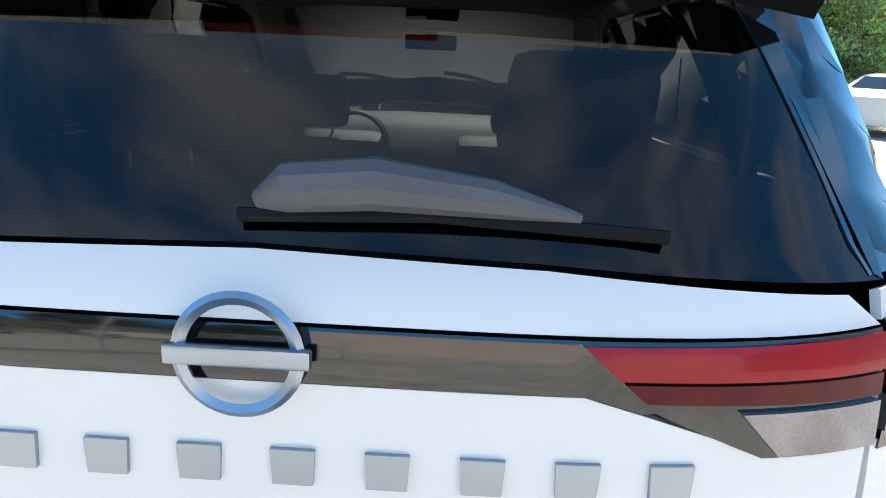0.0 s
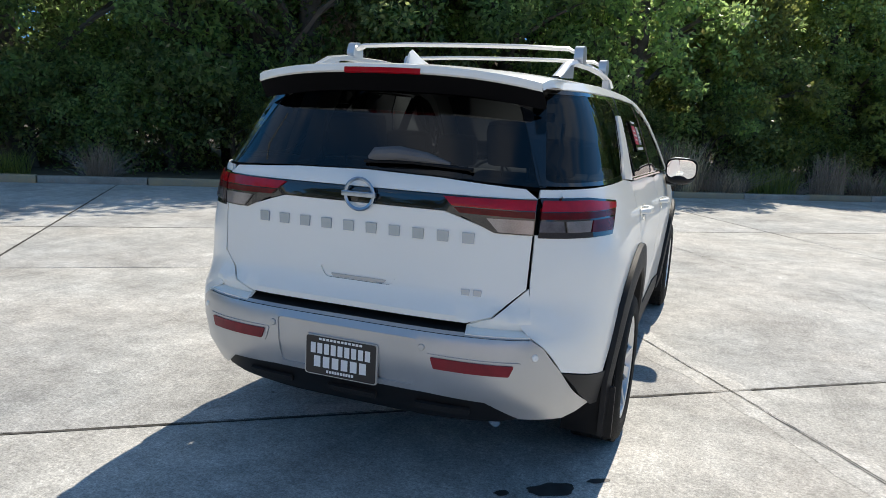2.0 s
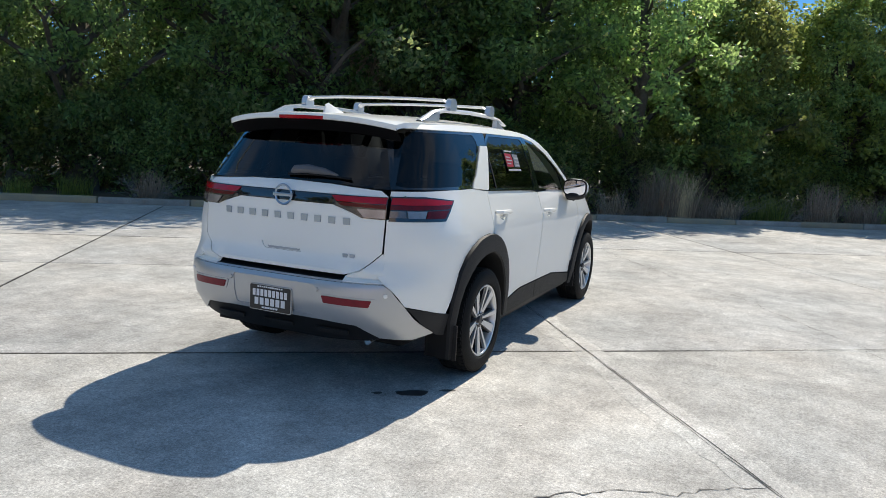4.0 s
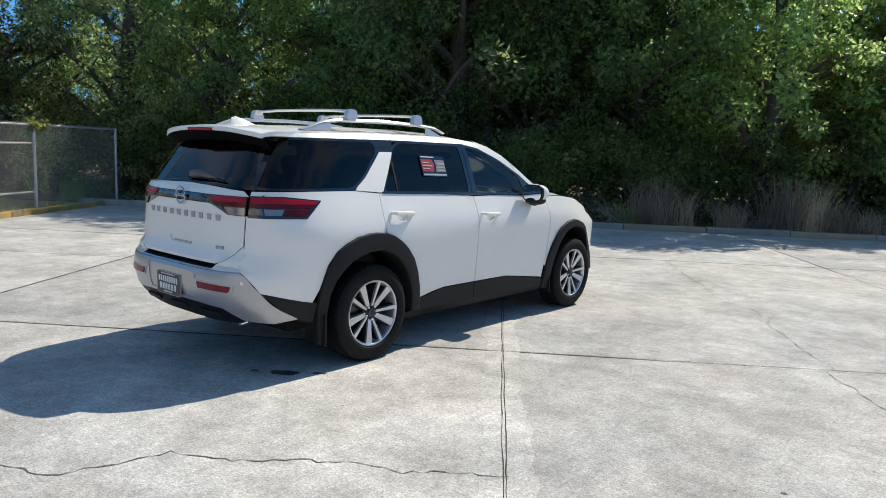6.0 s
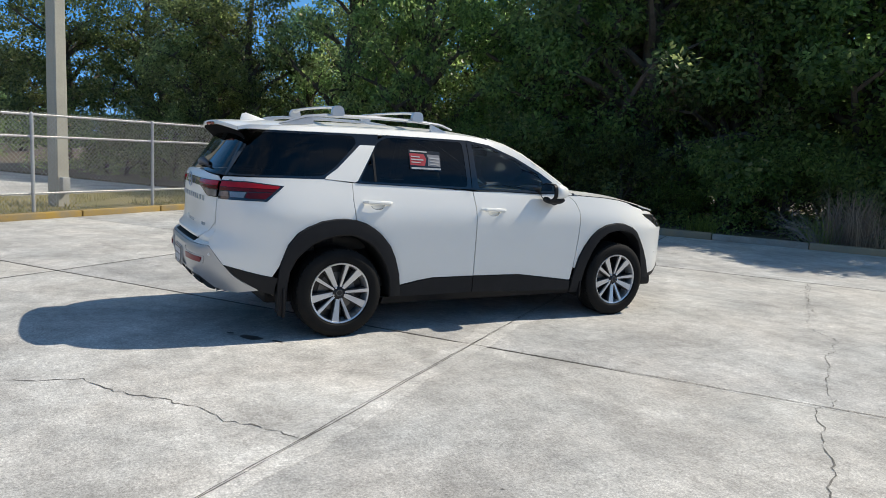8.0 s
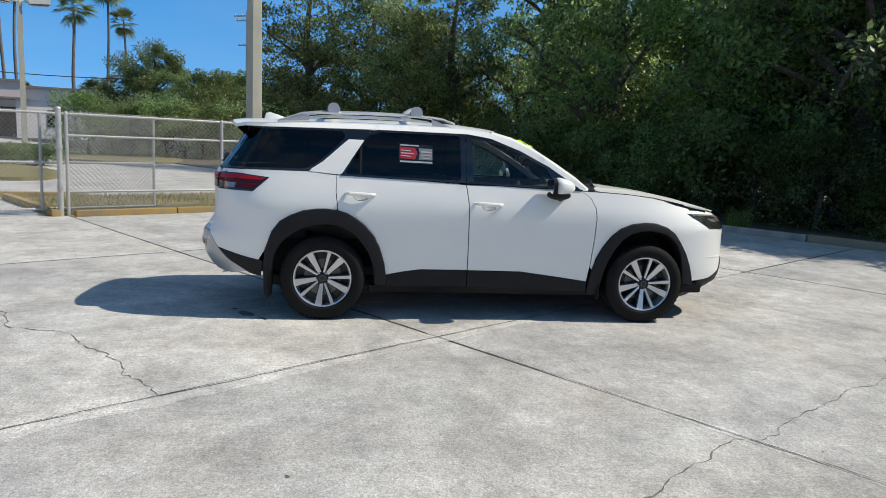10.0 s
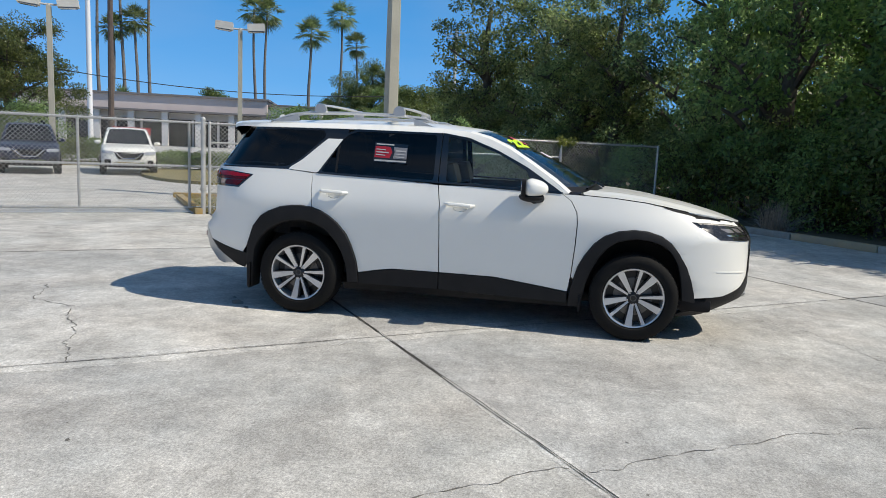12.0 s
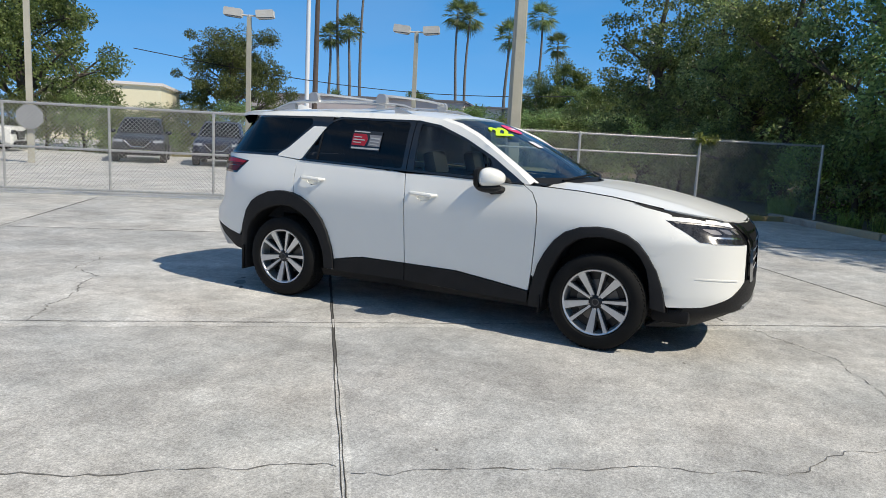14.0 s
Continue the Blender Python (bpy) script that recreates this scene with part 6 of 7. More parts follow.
bm.faces.new([bm.verts.new(screen(p, q, 0.007)) for p, q in ((0.34, 0.42), (0.22, 0.42), (0.22, 0.52), (0.34, 0.52))])
part("paper", bm, WHITE, ps, "", 0)

# ---- beyond the gate: parked cars, lamp posts, palms, buildings ----
NAVY = mat("navy_paint", (0.012, 0.02, 0.05), 0.35, 0.3, 0.45)
CHARCOAL = mat("charcoal_paint", (0.018, 0.022, 0.034), 0.35, 0.3, 0.45)
DARKGLASS = dull(mat("dark_window", (0.012, 0.014, 0.017), 0.06, coat=0.25), 0.3)
STUCCO = mat("pale_stucco", (0.80, 0.77, 0.74), 0.9, second=(0.72, 0.68, 0.65), scale=0.6, fine=12, bump=0.2, bump_scale=25)
STUCCOPINK = mat("pinkish_stucco", (0.62, 0.53, 0.50), 0.9, second=(0.55, 0.47, 0.44), scale=0.6, fine=12, bump=0.2, bump_scale=25)
STUCCOYELLOW = mat("cream_stucco", (0.82, 0.76, 0.56), 0.9, second=(0.76, 0.70, 0.50), scale=0.6, fine=12)
ROOFGREY = mat("grey_roof_edge", (0.18, 0.17, 0.17), 0.8)
LAMPGREY = mat("lamp_head_grey", (0.62, 0.60, 0.55), 0.6, second=(0.52, 0.50, 0.46), scale=3, fine=30)
WOODPOLE = mat("wooden_pole", (0.085, 0.065, 0.055), 0.95, second=(0.13, 0.10, 0.085), scale=4, fine=40)
WIRE = mat("black_cable", (0.02, 0.02, 0.02), 0.6)
LAMPWHITE = mat("lamp_glass", (0.62, 0.64, 0.67), 0.1, 0.3, second=(0.35, 0.36, 0.38), scale=12, fine=50)
SIGNBACK = mat("sign_back_grey", (0.30, 0.31, 0.32), 0.6, 0.3, second=(0.24, 0.25, 0.26), scale=5, fine=40)
SIGNRED = mat("sign_red", (0.5, 0.03, 0.04), 0.5)


def finish_parked_suv(c, paint):
    """A rounded body, a tapered glasshouse, lamps, grille and wheels for a parked sport utility car."""
    bm = bmesh.new()
    rows = []
    for x, hw, lo, hi in ((2.34, 0.55, 0.50, 0.78), (2.30, 0.74, 0.40, 0.86), (2.14, 0.87, 0.31, 0.95), (1.80, 0.925, 0.28, 1.00), (1.30, 0.94, 0.28, 1.04), (0.95, 0.94, 0.28, 1.08), (-0.4, 0.945, 0.28, 1.09), (-1.8, 0.94, 0.30, 1.10), (-2.18, 0.89, 0.33, 1.09), (-2.30, 0.78, 0.40, 1.02), (-2.34, 0.62, 0.50, 0.92)):
        half = [(hw * 0.80, lo), (hw * 0.97, lo + 0.06), (hw, (lo + hi) / 2 - 0.05), (hw * 0.985, hi - 0.16), (hw * 0.955, hi - 0.05), (hw * 0.86, hi), (hw * 0.45, hi + 0.02)]
        rows.append([Vector((x, y, z)) for y, z in half] + [Vector((x, 0, hi + 0.028))] + [Vector((x, -y, z)) for y, z in half[::-1]])
    strip(bm, *rows)
    for r in (rows[0], rows[-1]):
        bm.faces.new([bm.verts.new(p) for p in r])
    bmesh.ops.remove_doubles(bm, verts=bm.verts, dist=0.0005)
    bmesh.ops.recalc_face_normals(bm, faces=bm.faces)
    part("body", bm, paint, c, "", 50)

    def house(a, y, t, out=0.0):
        """A place on the glasshouse: a along the car from rear to front, y across, t from belt to roof."""
        x0, x1 = -2.20 + 0.42 * t, 1.12 - 0.98 * t
        w = (0.885 - 0.20 * t ** 1.3) * (1 - 0.06 * max(0, a - 0.8) / 0.2)
        return Vector((x0 + (x1 - x0) * a, y * (w + out), 1.07 + 0.60 * t + 0.035 * (1 - y * y) * t + 0.02 * math.sin(math.pi * a) * t))

    bm = bmesh.new()
    loops = []
    for t in (0, 0.35, 0.7, 0.92, 1.0):
        i = 0.0 if t < 0.95 else 0.05
        loops.append([house(i + (1 - 2 * i) * a, y * (1 - i), t) for a, y in [(k / 8, 1) for k in range(9)] + [(1, y) for y in (0.6, 0, -0.6)] + [(1 - k / 8, -1) for k in range(9)] + [(0, y) for y in (-0.6, 0, 0.6)]])
    strip(bm, *[lp + lp[:1] for lp in loops])
    bm.faces.new([bm.verts.new(p) for p in loops[-1]])
    bmesh.ops.remove_doubles(bm, verts=bm.verts, dist=0.0005)
    bmesh.ops.recalc_face_normals(bm, faces=bm.faces)
    part("cabin", bm, paint, c, "", 50)
    for sd in (1, -1):
        for a0, a1, b0, b1 in ((0.07, 0.30, 0.07, 0.28), (0.33, 0.60, 0.31, 0.60), (0.63, 0.93, 0.63, 0.90)):
            bm = bmesh.new()
            strip(bm, *[[house(a0 + (b0 - a0) * t + (a1 - a0 + (b1 - a1 - b0 + a0) * t) * k / 3, sd, t, 0.008) for k in range(4)] for t in (0.08, 0.5, 0.86)])
            part("side_window", bm, DARKGLASS, c, "", 30)
    for name, a, dx in (("windscreen", 1.0, 0.012), ("rear_window", 0.0, -0.012)):
        bm = bmesh.new()
        strip(bm, *[[house(a, y, t) + Vector((dx, 0, 0.008)) for y in (-0.9, -0.45, 0, 0.45, 0.9)] for t in (0.05, 0.5, 0.9)])
        part(name, bm, DARKGLASS, c, "", 30)

    def nose(y, z):
        """How far forward the front of the body lies."""
        part_way = lambda v, a, b: min(1, max(0, (v - a) / (b - a)))
        y = abs(y)
        return 2.352 - 0.04 * (part_way(y, 0.55, 0.74) + part_way(z, 0.76, 0.86) + part_way(0.5 - z, 0, 0.1)) - 0.16 * (part_way(y, 0.74, 0.88) + part_way(z, 0.86, 0.96) + part_way(0.4 - z, 0, 0.1))

    for sd in (1, -1):
        bm = bmesh.new()
        strip(bm, *[[Vector((nose(y, z) + 0.012, sd * y, z + 0.03 * y)) for y in (0.52, 0.62, 0.72, 0.82, 0.88)] for z in (0.84, 0.79, 0.745)])
        part("headlamp", bm, LAMPWHITE, c, "", 40)
        bm = bmesh.new()
        strip(bm, *[[Vector((nose(y, z) + 0.010, sd * y, z)) for y in (0.60, 0.70, 0.80)] for z in (0.56, 0.50, 0.44)])
        part("fog_lamp", bm, BLACK, c, "", 40)
        bm = bmesh.new()
        box(bm, (-2.33, min(sd * 0.62, sd * 0.86), 0.86), (-2.18, max(sd * 0.62, sd * 0.86), 1.0), 0.02)
        part("tail_lamp", bm, REDLENS, c, "", 40)
        bm = bmesh.new()
        bmesh.ops.create_uvsphere(bm, u_segments=12, v_segments=8, radius=1, matrix=Matrix.Translation((0.70, sd * 1.02, 1.14)) @ Matrix.Diagonal((0.07, 0.12, 0.075, 1)))
        part("door_mirror", bm, paint, c, "", 60)
        for x in (-1.38, 1.40):
            bm = bmesh.new()
            lathe(bm, [(0.001, 0.01), (0.40, 0.01), (0.42, 0.0), (0.42, -0.2)], 28, "x", m=pose(x, sd * 0.94, 0.36, 0, 0, 90 * sd))
            part("wheel_arch", bm, BLACK, c, "", 40)
            bm = bmesh.new()
            lathe(bm, [(0.001, 0.02), (0.20, 0.02), (0.22, 0.035), (0.33, 0.035), (0.345, 0.01), (0.345, -0.16), (0.001, -0.16)], 24, "x", m=pose(x, sd * 0.93, 0.345, 0, 0, 90 * sd))
            wl = part("wheel", bm, TYRE, c, "", 40)
            bm = bmesh.new()
            lathe(bm, [(0.001, 0.03), (0.17, 0.03), (0.215, 0.022)], 20, "x", m=pose(x, sd * 0.93, 0.345, 0, 0, 90 * sd))
            part("rim", bm, ALLOY, wl, "", 40)
    bm = bmesh.new()
    strip(bm, *[[Vector((nose(y * w, z) + 0.008, y * w, z)) for y in (-1, -0.5, 0, 0.5, 1)] for z, w in ((0.83, 0.50), (0.70, 0.44), (0.57, 0.36))])
    part("grille", bm, BLACK, c, "", 40)
    bm = bmesh.new()
    tube(bm, [(nose(0.46, 0.83) + 0.02, -0.46, 0.83), (nose(0.2, 0.62) + 0.02, -0.22, 0.60), (nose(0.2, 0.62) + 0.02, 0.22, 0.60), (nose(0.46, 0.83) + 0.02, 0.46, 0.83)], 0.020, 6)
    part("grille_trim", bm, CHROME, c, "", 40)
    bm = bmesh.new()
    strip(bm, *[[Vector((nose(y, 0.5) + 0.012 - 0.06 * (0.46 - z), y, z)) for y in (-0.78, -0.4, 0, 0.4, 0.78)] for z in (0.44, 0.36, 0.28)])
    part("lower_bumper", bm, BLACK, c, "", 40)
    return c


def parked_car(m, paint, label, shape="suv", group=""):
    """A parked car with its body, windows, lamps and wheels; it faces along its own +x."""
    c = thing("parked_car", m, label, "car", group)
    if shape == "suv":
        return finish_parked_suv(c, paint)
    if shape == "truck":
        L, W, prof = 2.9, 0.98, [(-2.9, 0.55), (-2.9, 1.02), (-0.85, 1.04), (-0.80, 1.12), (0.85, 1.12), (1.2, 1.12), (2.75, 1.05), (2.88, 0.95), (2.9, 0.5)]
        cab, wheels = [(-0.80, 1.08), (-0.70, 1.80), (-0.3, 1.90), (0.55, 1.88), (0.85, 1.80), (1.45, 1.10)], (-1.85, 1.85)
        wins = [[(-0.60, 1.18), (-0.55, 1.74), (0.05, 1.78), (0.05, 1.16)], [(0.13, 1.16), (0.13, 1.78), (0.70, 1.75), (1.15, 1.16)]]
    else:
        L, W, prof = 2.35, 0.90, [(-2.35, 0.42), (-2.35, 0.92), (-2.1, 1.0), (-1.3, 1.02), (1.0, 0.98), (1.9, 0.86), (2.3, 0.68), (2.35, 0.40)]
        cab, wheels = [(-1.75, 1.0), (-0.85, 1.40), (-0.2, 1.45), (0.35, 1.40), (1.25, 0.95)], (-1.4, 1.42)
        wins = [[(-1.15, 1.04), (-0.75, 1.34), (-0.15, 1.38), (-0.15, 1.03)], [(-0.08, 1.03), (-0.08, 1.38), (0.30, 1.34), (0.85, 1.0)]]
    low = prof + [(prof[-1][0] - 0.1, 0.26)] + [(wheels[1] + 0.40 * math.cos(a), 0.34 + 0.40 * math.sin(a)) for a in [math.pi * k / 8 for k in range(9)]] + [(wheels[0] + 0.40 * math.cos(a), 0.34 + 0.40 * math.sin(a)) for a in [math.pi * k / 8 for k in range(9)]] + [(prof[0][0] + 0.1, 0.28)]
    bm = bmesh.new()
    prism(bm, low, -W, W, lambda a, b, h: Vector((a - (0.16 if abs(h) > 0.1 else 0) * max(0, abs(a) / L - 0.85) / 0.15 * (1 if a > 0 else -1), h, b)))
    bmesh.ops.bevel(bm, geom=[e for e in bm.edges if abs(e.verts[0].co.y - e.verts[1].co.y) < 0.01], offset=0.09, segments=3, affect="EDGES")
    part("body", bm, paint, c, "", 45)
    bm = bmesh.new()
    prism(bm, cab, -W, W, lambda a, b, h: Vector((a, h * (0.96 - 0.22 * max(0, b - 1.05)), b)))
    bmesh.ops.bevel(bm, geom=list(bm.edges), offset=0.03, segments=2, affect="EDGES")
    part("cabin", bm, paint, c, "", 45)
    for s in (1, -1):
        for wn_ in wins:
            bm = bmesh.new()
            prism(bm, wn_, 0.0, 0.012, lambda a, b, h: Vector((a, s * (W * (0.96 - 0.22 * max(0, b - 1.05)) + h - 0.002), b)))
            part("side_window", bm, DARKGLASS, c, "", 30)
    (a0, b0), (a1, b1) = cab[-2], cab[-1]
    bm = bmesh.new()
    f = lambda t, y, h: Vector((a0 + (a1 - a0) * t + h * 0.7, y * (0.94 - 0.22 * max(0, b0 + (b1 - b0) * t - 1.05)), b0 + (b1 - b0) * t + h * 0.7))
    strip(bm, *[[f(t, y, 0.012) for y in (-W * 0.93, 0, W * 0.93)] for t in (0.06, 0.5, 0.94)])
    part("windscreen", bm, DARKGLASS, c, "", 30)
    (a0, b0), (a1, b1) = cab[1], cab[0]
    bm = bmesh.new()
    strip(bm, *[[Vector((a0 + (a1 - a0) * t - 0.015, y, b0 + (b1 - b0) * t + 0.01)) for y in (-W * 0.75, 0, W * 0.75)] for t in (0.1, 0.75)])
    part("rear_window", bm, DARKGLASS, c, "", 30)
    for s in (1, -1):
        bm = bmesh.new()
        box(bm, (L - 0.42, min(s * 0.60, s * 0.915), 0.74), (L - 0.13, max(s * 0.60, s * 0.915), 0.91), 0.03)
        part("headlamp", bm, HEADLENS if paint == PAINT else LAMPWHITE, c, "", 40)
        bm = bmesh.new()
        box(bm, (-L - 0.01, min(s * 0.60, s * 0.88), 0.85), (-L + 0.10, max(s * 0.60, s * 0.88), 1.0), 0.02)
        part("tail_lamp", bm, REDLENS, c, "", 40)
        bm = bmesh.new()
        box(bm, (0.72, min(s * 0.90, s * 1.10), 1.04), (0.86, max(s * 0.90, s * 1.10), 1.18), 0.04)
        part("door_mirror", bm, paint, c, "", 40)
    bm = bmesh.new()
    prism(bm, [(-0.58, 0.86), (0.58, 0.86), (0.40, 0.50), (-0.40, 0.50)], L - 0.2, L - 0.10, lambda a, b, h: Vector((h, a, b)))
    part("grille", bm, BLACK, c, "", 40)
    bm = bmesh.new()
    tube(bm, [(L - 0.09, -0.50, 0.86), (L - 0.08, -0.26, 0.60), (L - 0.08, 0.26, 0.60), (L - 0.09, 0.50, 0.86)], 0.022, 6)
    part("grille_trim", bm, CHROME, c, "", 40)
    bm = bmesh.new()
    box(bm, (L - 0.30, -0.80, 0.24), (L - 0.11, 0.80, 0.43), 0.04)
    part("lower_bumper", bm, BLACK, c, "", 40)
    for x in wheels:
        for s in (1, -1):
            bm = bmesh.new()
            lathe(bm, [(0.001, 0.085), (0.20, 0.085), (0.22, 0.10), (0.33, 0.10), (0.345, 0.07), (0.345, -0.09), (0.001, -0.09)], 24, "x", m=pose(x, s * (W - 0.11), 0.345, 0, 0, 90 * s))
            wl = part("wheel", bm, TYRE, c, "", 40)
            bm = bmesh.new()
            lathe(bm, [(0.001, 0.105), (0.17, 0.10), (0.215, 0.088)], 20, "x", m=pose(x, s * (W - 0.11), 0.345, 0, 0, 90 * s))
            part("rim", bm, ALLOY, wl, "", 40)
    return c


along_u = math.degrees(YAW_U)
parked_car(pose(-18.3, -14.4, 0.0, 0, 0, along_u - 1), PAINT, "white compact sport utility car parked nose out", "suv", "cars in the far car park")
parked_car(pose(-16.1, -16.8, 0.0, 0, 0, along_u + 3), NAVY, "dark blue sport utility car parked nose out", "suv", "cars in the far car park")
parked_car(pose(-14.6, -19.6, 0.0, 0, 0, along_u + 9), CHARCOAL, "charcoal sport utility car parked nose out", "suv", "cars in the far car park")
parked_car(pose(-12.1, -28.3, 0.0, 0, 0, along_u + 95), PAINT, "white pickup truck parked side on", "truck", "cars in the far car park")
parked_car(pose(11.0, 17.0, 0.0, 0, 0, along_u), PAINT, "white saloon car parked beside the wood", "sedan")


def lamp_post(x, y, h, turn, r=0.11):
    lp = thing("lamp_post", pose(x, y, 0, 0, 0, turn), "beige lamp post with two box-shaped lamp heads", "lamp post", "car park lamp posts")
    bm = bmesh.new()
    prism(bm, [(r, r), (-r, r), (-r, -r), (r, -r)], 0, h, lambda a, b, q: Vector((a * (1 - 0.02 * q), b * (1 - 0.02 * q), q)))
    part("shaft", bm, POLEBEIGE, lp, "", 30)
    bm = bmesh.new()
    tube(bm, [(-0.45, 0, h + 0.06), (0.45, 0, h + 0.06)], 0.04, 8)
    tube(bm, [(0, 0, h - 0.1), (0, 0, h + 0.1)], 0.06, 8)
    part("arm", bm, LAMPGREY, lp)
    for s in (1, -1):
        tilt = pose(s * 0.72, 0, h + 0.16, 0, s * -6)
        bm = bmesh.new()
        prism(bm, [(-0.40, -0.15), (0.40, -0.17), (0.40, 0.13), (0.36, 0.17), (-0.37, 0.18), (-0.40, 0.14)], -0.27, 0.27, lambda a, b, q: tilt @ Vector((s * a, q, b)))
        hd = part("lamp_head", bm, LAMPGREY, lp, "", 30)
        bm = bmesh.new()
        box(bm, (-0.33, -0.22, -0.20), (0.33, 0.22, -0.172), 0.005, tilt)
        part("lens", bm, CLEARLENS, hd)
    return lp


lamp_post(-20.4, -19.25, 6.55, -58)
lamp_post(-25.6, -13.3, 6.5, -66)
lamp_post(-9.3, -18.7, 7.6, -40, 0.10)
sign = thing("road_sign", pose(-9.18, -18.54, 1.5, 0, 0, 55), "grey back of an octagonal road sign on a post", "sign")
bm = bmesh.new()
prism(bm, [(0.42 * math.cos(math.tau * (k + 0.5) / 8), 0.42 * math.sin(math.tau * (k + 0.5) / 8)) for k in range(8)], 0.0, 0.012, lambda a, b, h: Vector((h, a, b)))
part("plate", bm, SIGNBACK, sign, "", 0)
bm = bmesh.new()
box(bm, (-0.06, -0.03, -0.30), (0.0, 0.03, 0.30))
part("bracket", bm, GALV, sign, "", 0)
mast = thing("flag_mast", pose(-69.9, -53.3, 0), "tall white tapered mast", "mast")
bm = bmesh.new()
tube(bm, [(0, 0, 0), (0, 0, 12), (0, 0, 25)], [0.30, 0.28, 0.24], 12)
part("shaft", bm, WHITE, mast)


def palm(x, y, h, seed, lean=0.0, fronds=38, size=1.25, thick=0.17):
    rng = random.Random(seed)
    p = thing("palm_tree", pose(x, y, 0), "tall slim fan palm with a ragged crown and bare trunk", "palm tree", "tall palms")
    bm = bmesh.new()
    n = 9
    pts = [(lean * (i / n) ** 1.5, 0.15 * math.sin(i * 0.7 + seed), h * i / n) for i in range(n + 1)]
    tube(bm, pts, [thick * (1.5 if i == 0 else 1 - 0.45 * i / n) for i in range(n + 1)], 9)
    part("trunk", bm, PALMBARK, p, "", 60)
    top = Vector(pts[-1])
    vs, fs = [], []
    for k in range(fronds):
        a = k * 2.399 + rng.uniform(-0.3, 0.3)
        e = radians(rng.uniform(-65, 75) if k > 6 else 80)
        d = Vector((math.cos(a) * math.cos(e), math.sin(a) * math.cos(e), math.sin(e)))
        ln = size * rng.uniform(0.8, 1.1)
        c = top + d * ln * 0.55
        s = d.cross(Vector((0, 0, 1)))
        s = s.normalized() if s.length > 1e-3 else Vector((1, 0, 0))
        o = len(vs)
        w = Vector((0, 0, 0.01)).cross(d) + s * 0.012
        vs += [top - w, top + w, c + w, c - w]
        fs.append((o, o + 1, o + 2, o + 3))
        for b in range(13):
            f = radians(-95 + 190 * b / 12)
            t = d * math.cos(f) + s * math.sin(f)
            tip = c + t * ln * (0.62 - 0.18 * abs(f) / 1.7) + Vector((0, 0, -0.16 * ln * rng.uniform(0.5, 1.3)))
            q = (s * math.cos(f) - d * math.sin(f)) * 0.055
            o = len(vs)
            mid = c.lerp(tip, 0.5) + Vector((0, 0, 0.05))
            vs += [c, mid + q, tip, mid - q]
            fs.append((o, o + 1, o + 2, o + 3))
    me = bpy.data.meshes.new("crown")
    me.from_pydata([tuple(v) for v in vs], [], fs)
    link("crown", me, PALMLEAF, p, "", 0)
    return p


for k, (x, y, h, ln, size) in enumerate(((-93.2, -43.4, 19.8, 0.5, 2.5), (-93.7, -42.1, 19.4, -0.3, 2.5), (-83.9, -31.6, 15.2, 0.1, 2.3), (-99.5, -32.6, 20.2, 0.0, 2.6), (-117.5, -35.5, 18.4, 0.2, 2.5), (-81.2, -54.5, 16.0, 0.1, 2.3), (-80.3, -55.8, 23.0, 0.5, 2.4), (-82.1, -53.4, 24.0, -0.6, 2.4), (-78.7, -58.2, 22.5, 0.4, 2.3), (-80.0, -57.0, 15.0, 0.2, 2.0))):
    palm(x, y, h, k, ln, 58, size, 0.26)
palm(-79.0, -55.2, 5.2, 21, 0, 34, 2.6, 0.4)["label"] = "short bushy palm among taller trunks"
wp_ = thing("utility_pole", pose(-40.7, -30.5, 0, 0, 0, 50), "tall brown wooden utility pole", "utility pole")
bm = bmesh.new()
tube(bm, [(0, 0, 0), (0.05, 0.05, 7), (0.1, 0.1, 15)], [0.22, 0.20, 0.16], 10)
part("shaft", bm, WOODPOLE, wp_)

# buildings across the road
bld = thing("shop_building", pose(-89.4, -44.5, 0, 0, 0, 108.5) @ Matrix.Scale(1.5, 4), "long low pale commercial building with a flat roof", "building")
bm = bmesh.new()
box(bm, (-16, -6, 0), (8, 6, 2.9))
part("wall", bm, STUCCO, bld, "pale stucco wall")
bm = bmesh.new()
box(bm, (-16.2, -7.4, 2.9), (3.5, 6.2, 4.15))
part("parapet", bm, STUCCOPINK, bld, "pinkish parapet")
bm = bmesh.new()
box(bm, (3.5, -6.1, 2.9), (8.1, 6.1, 3.8))
part("parapet", bm, STUCCO, bld)
for z, a, b in ((4.15, -16.4, 3.7), (3.8, 3.5, 8.3), (2.85, -16.4, 3.7)):
    bm = bmesh.new()
    box(bm, (a, -7.6 if b < 4 else -6.45, z), (b, 6.45, z + 0.16))
    part("roof_edge", bm, ROOFGREY, bld)
for k in range(9):
    bm = bmesh.new()
    box(bm, (-15.3 + 2.1 * k, -6.06, 0.05), (-13.4 + 2.1 * k, -5.9, 2.3))
    part("shop_window", bm, DARKGLASS, bld, "dark shop window")
for k in range(8):
    bm = bmesh.new()
    box(bm, (-15.9 + 2.7 * k, -7.25, 0), (-15.4 + 2.7 * k, -6.85, 2.9))
    part("column", bm, STUCCO, bld, "pale square column")
bm = bmesh.new()
box(bm, (5.0, -6.05, 0.9), (6.3, -5.9, 2.2))
part("shop_window", bm, DARKGLASS, bld, "dark shop window")
yb = thing("cream_building", pose(-34.8, -45.4, 0, 0, 0, 40), "cream building with a flat roof behind trees", "building")
bm = bmesh.new()
box(bm, (-6, -4, 0), (6, 4, 4.2))
part("wall", bm, STUCCOYELLOW, yb)
bm = bmesh.new()
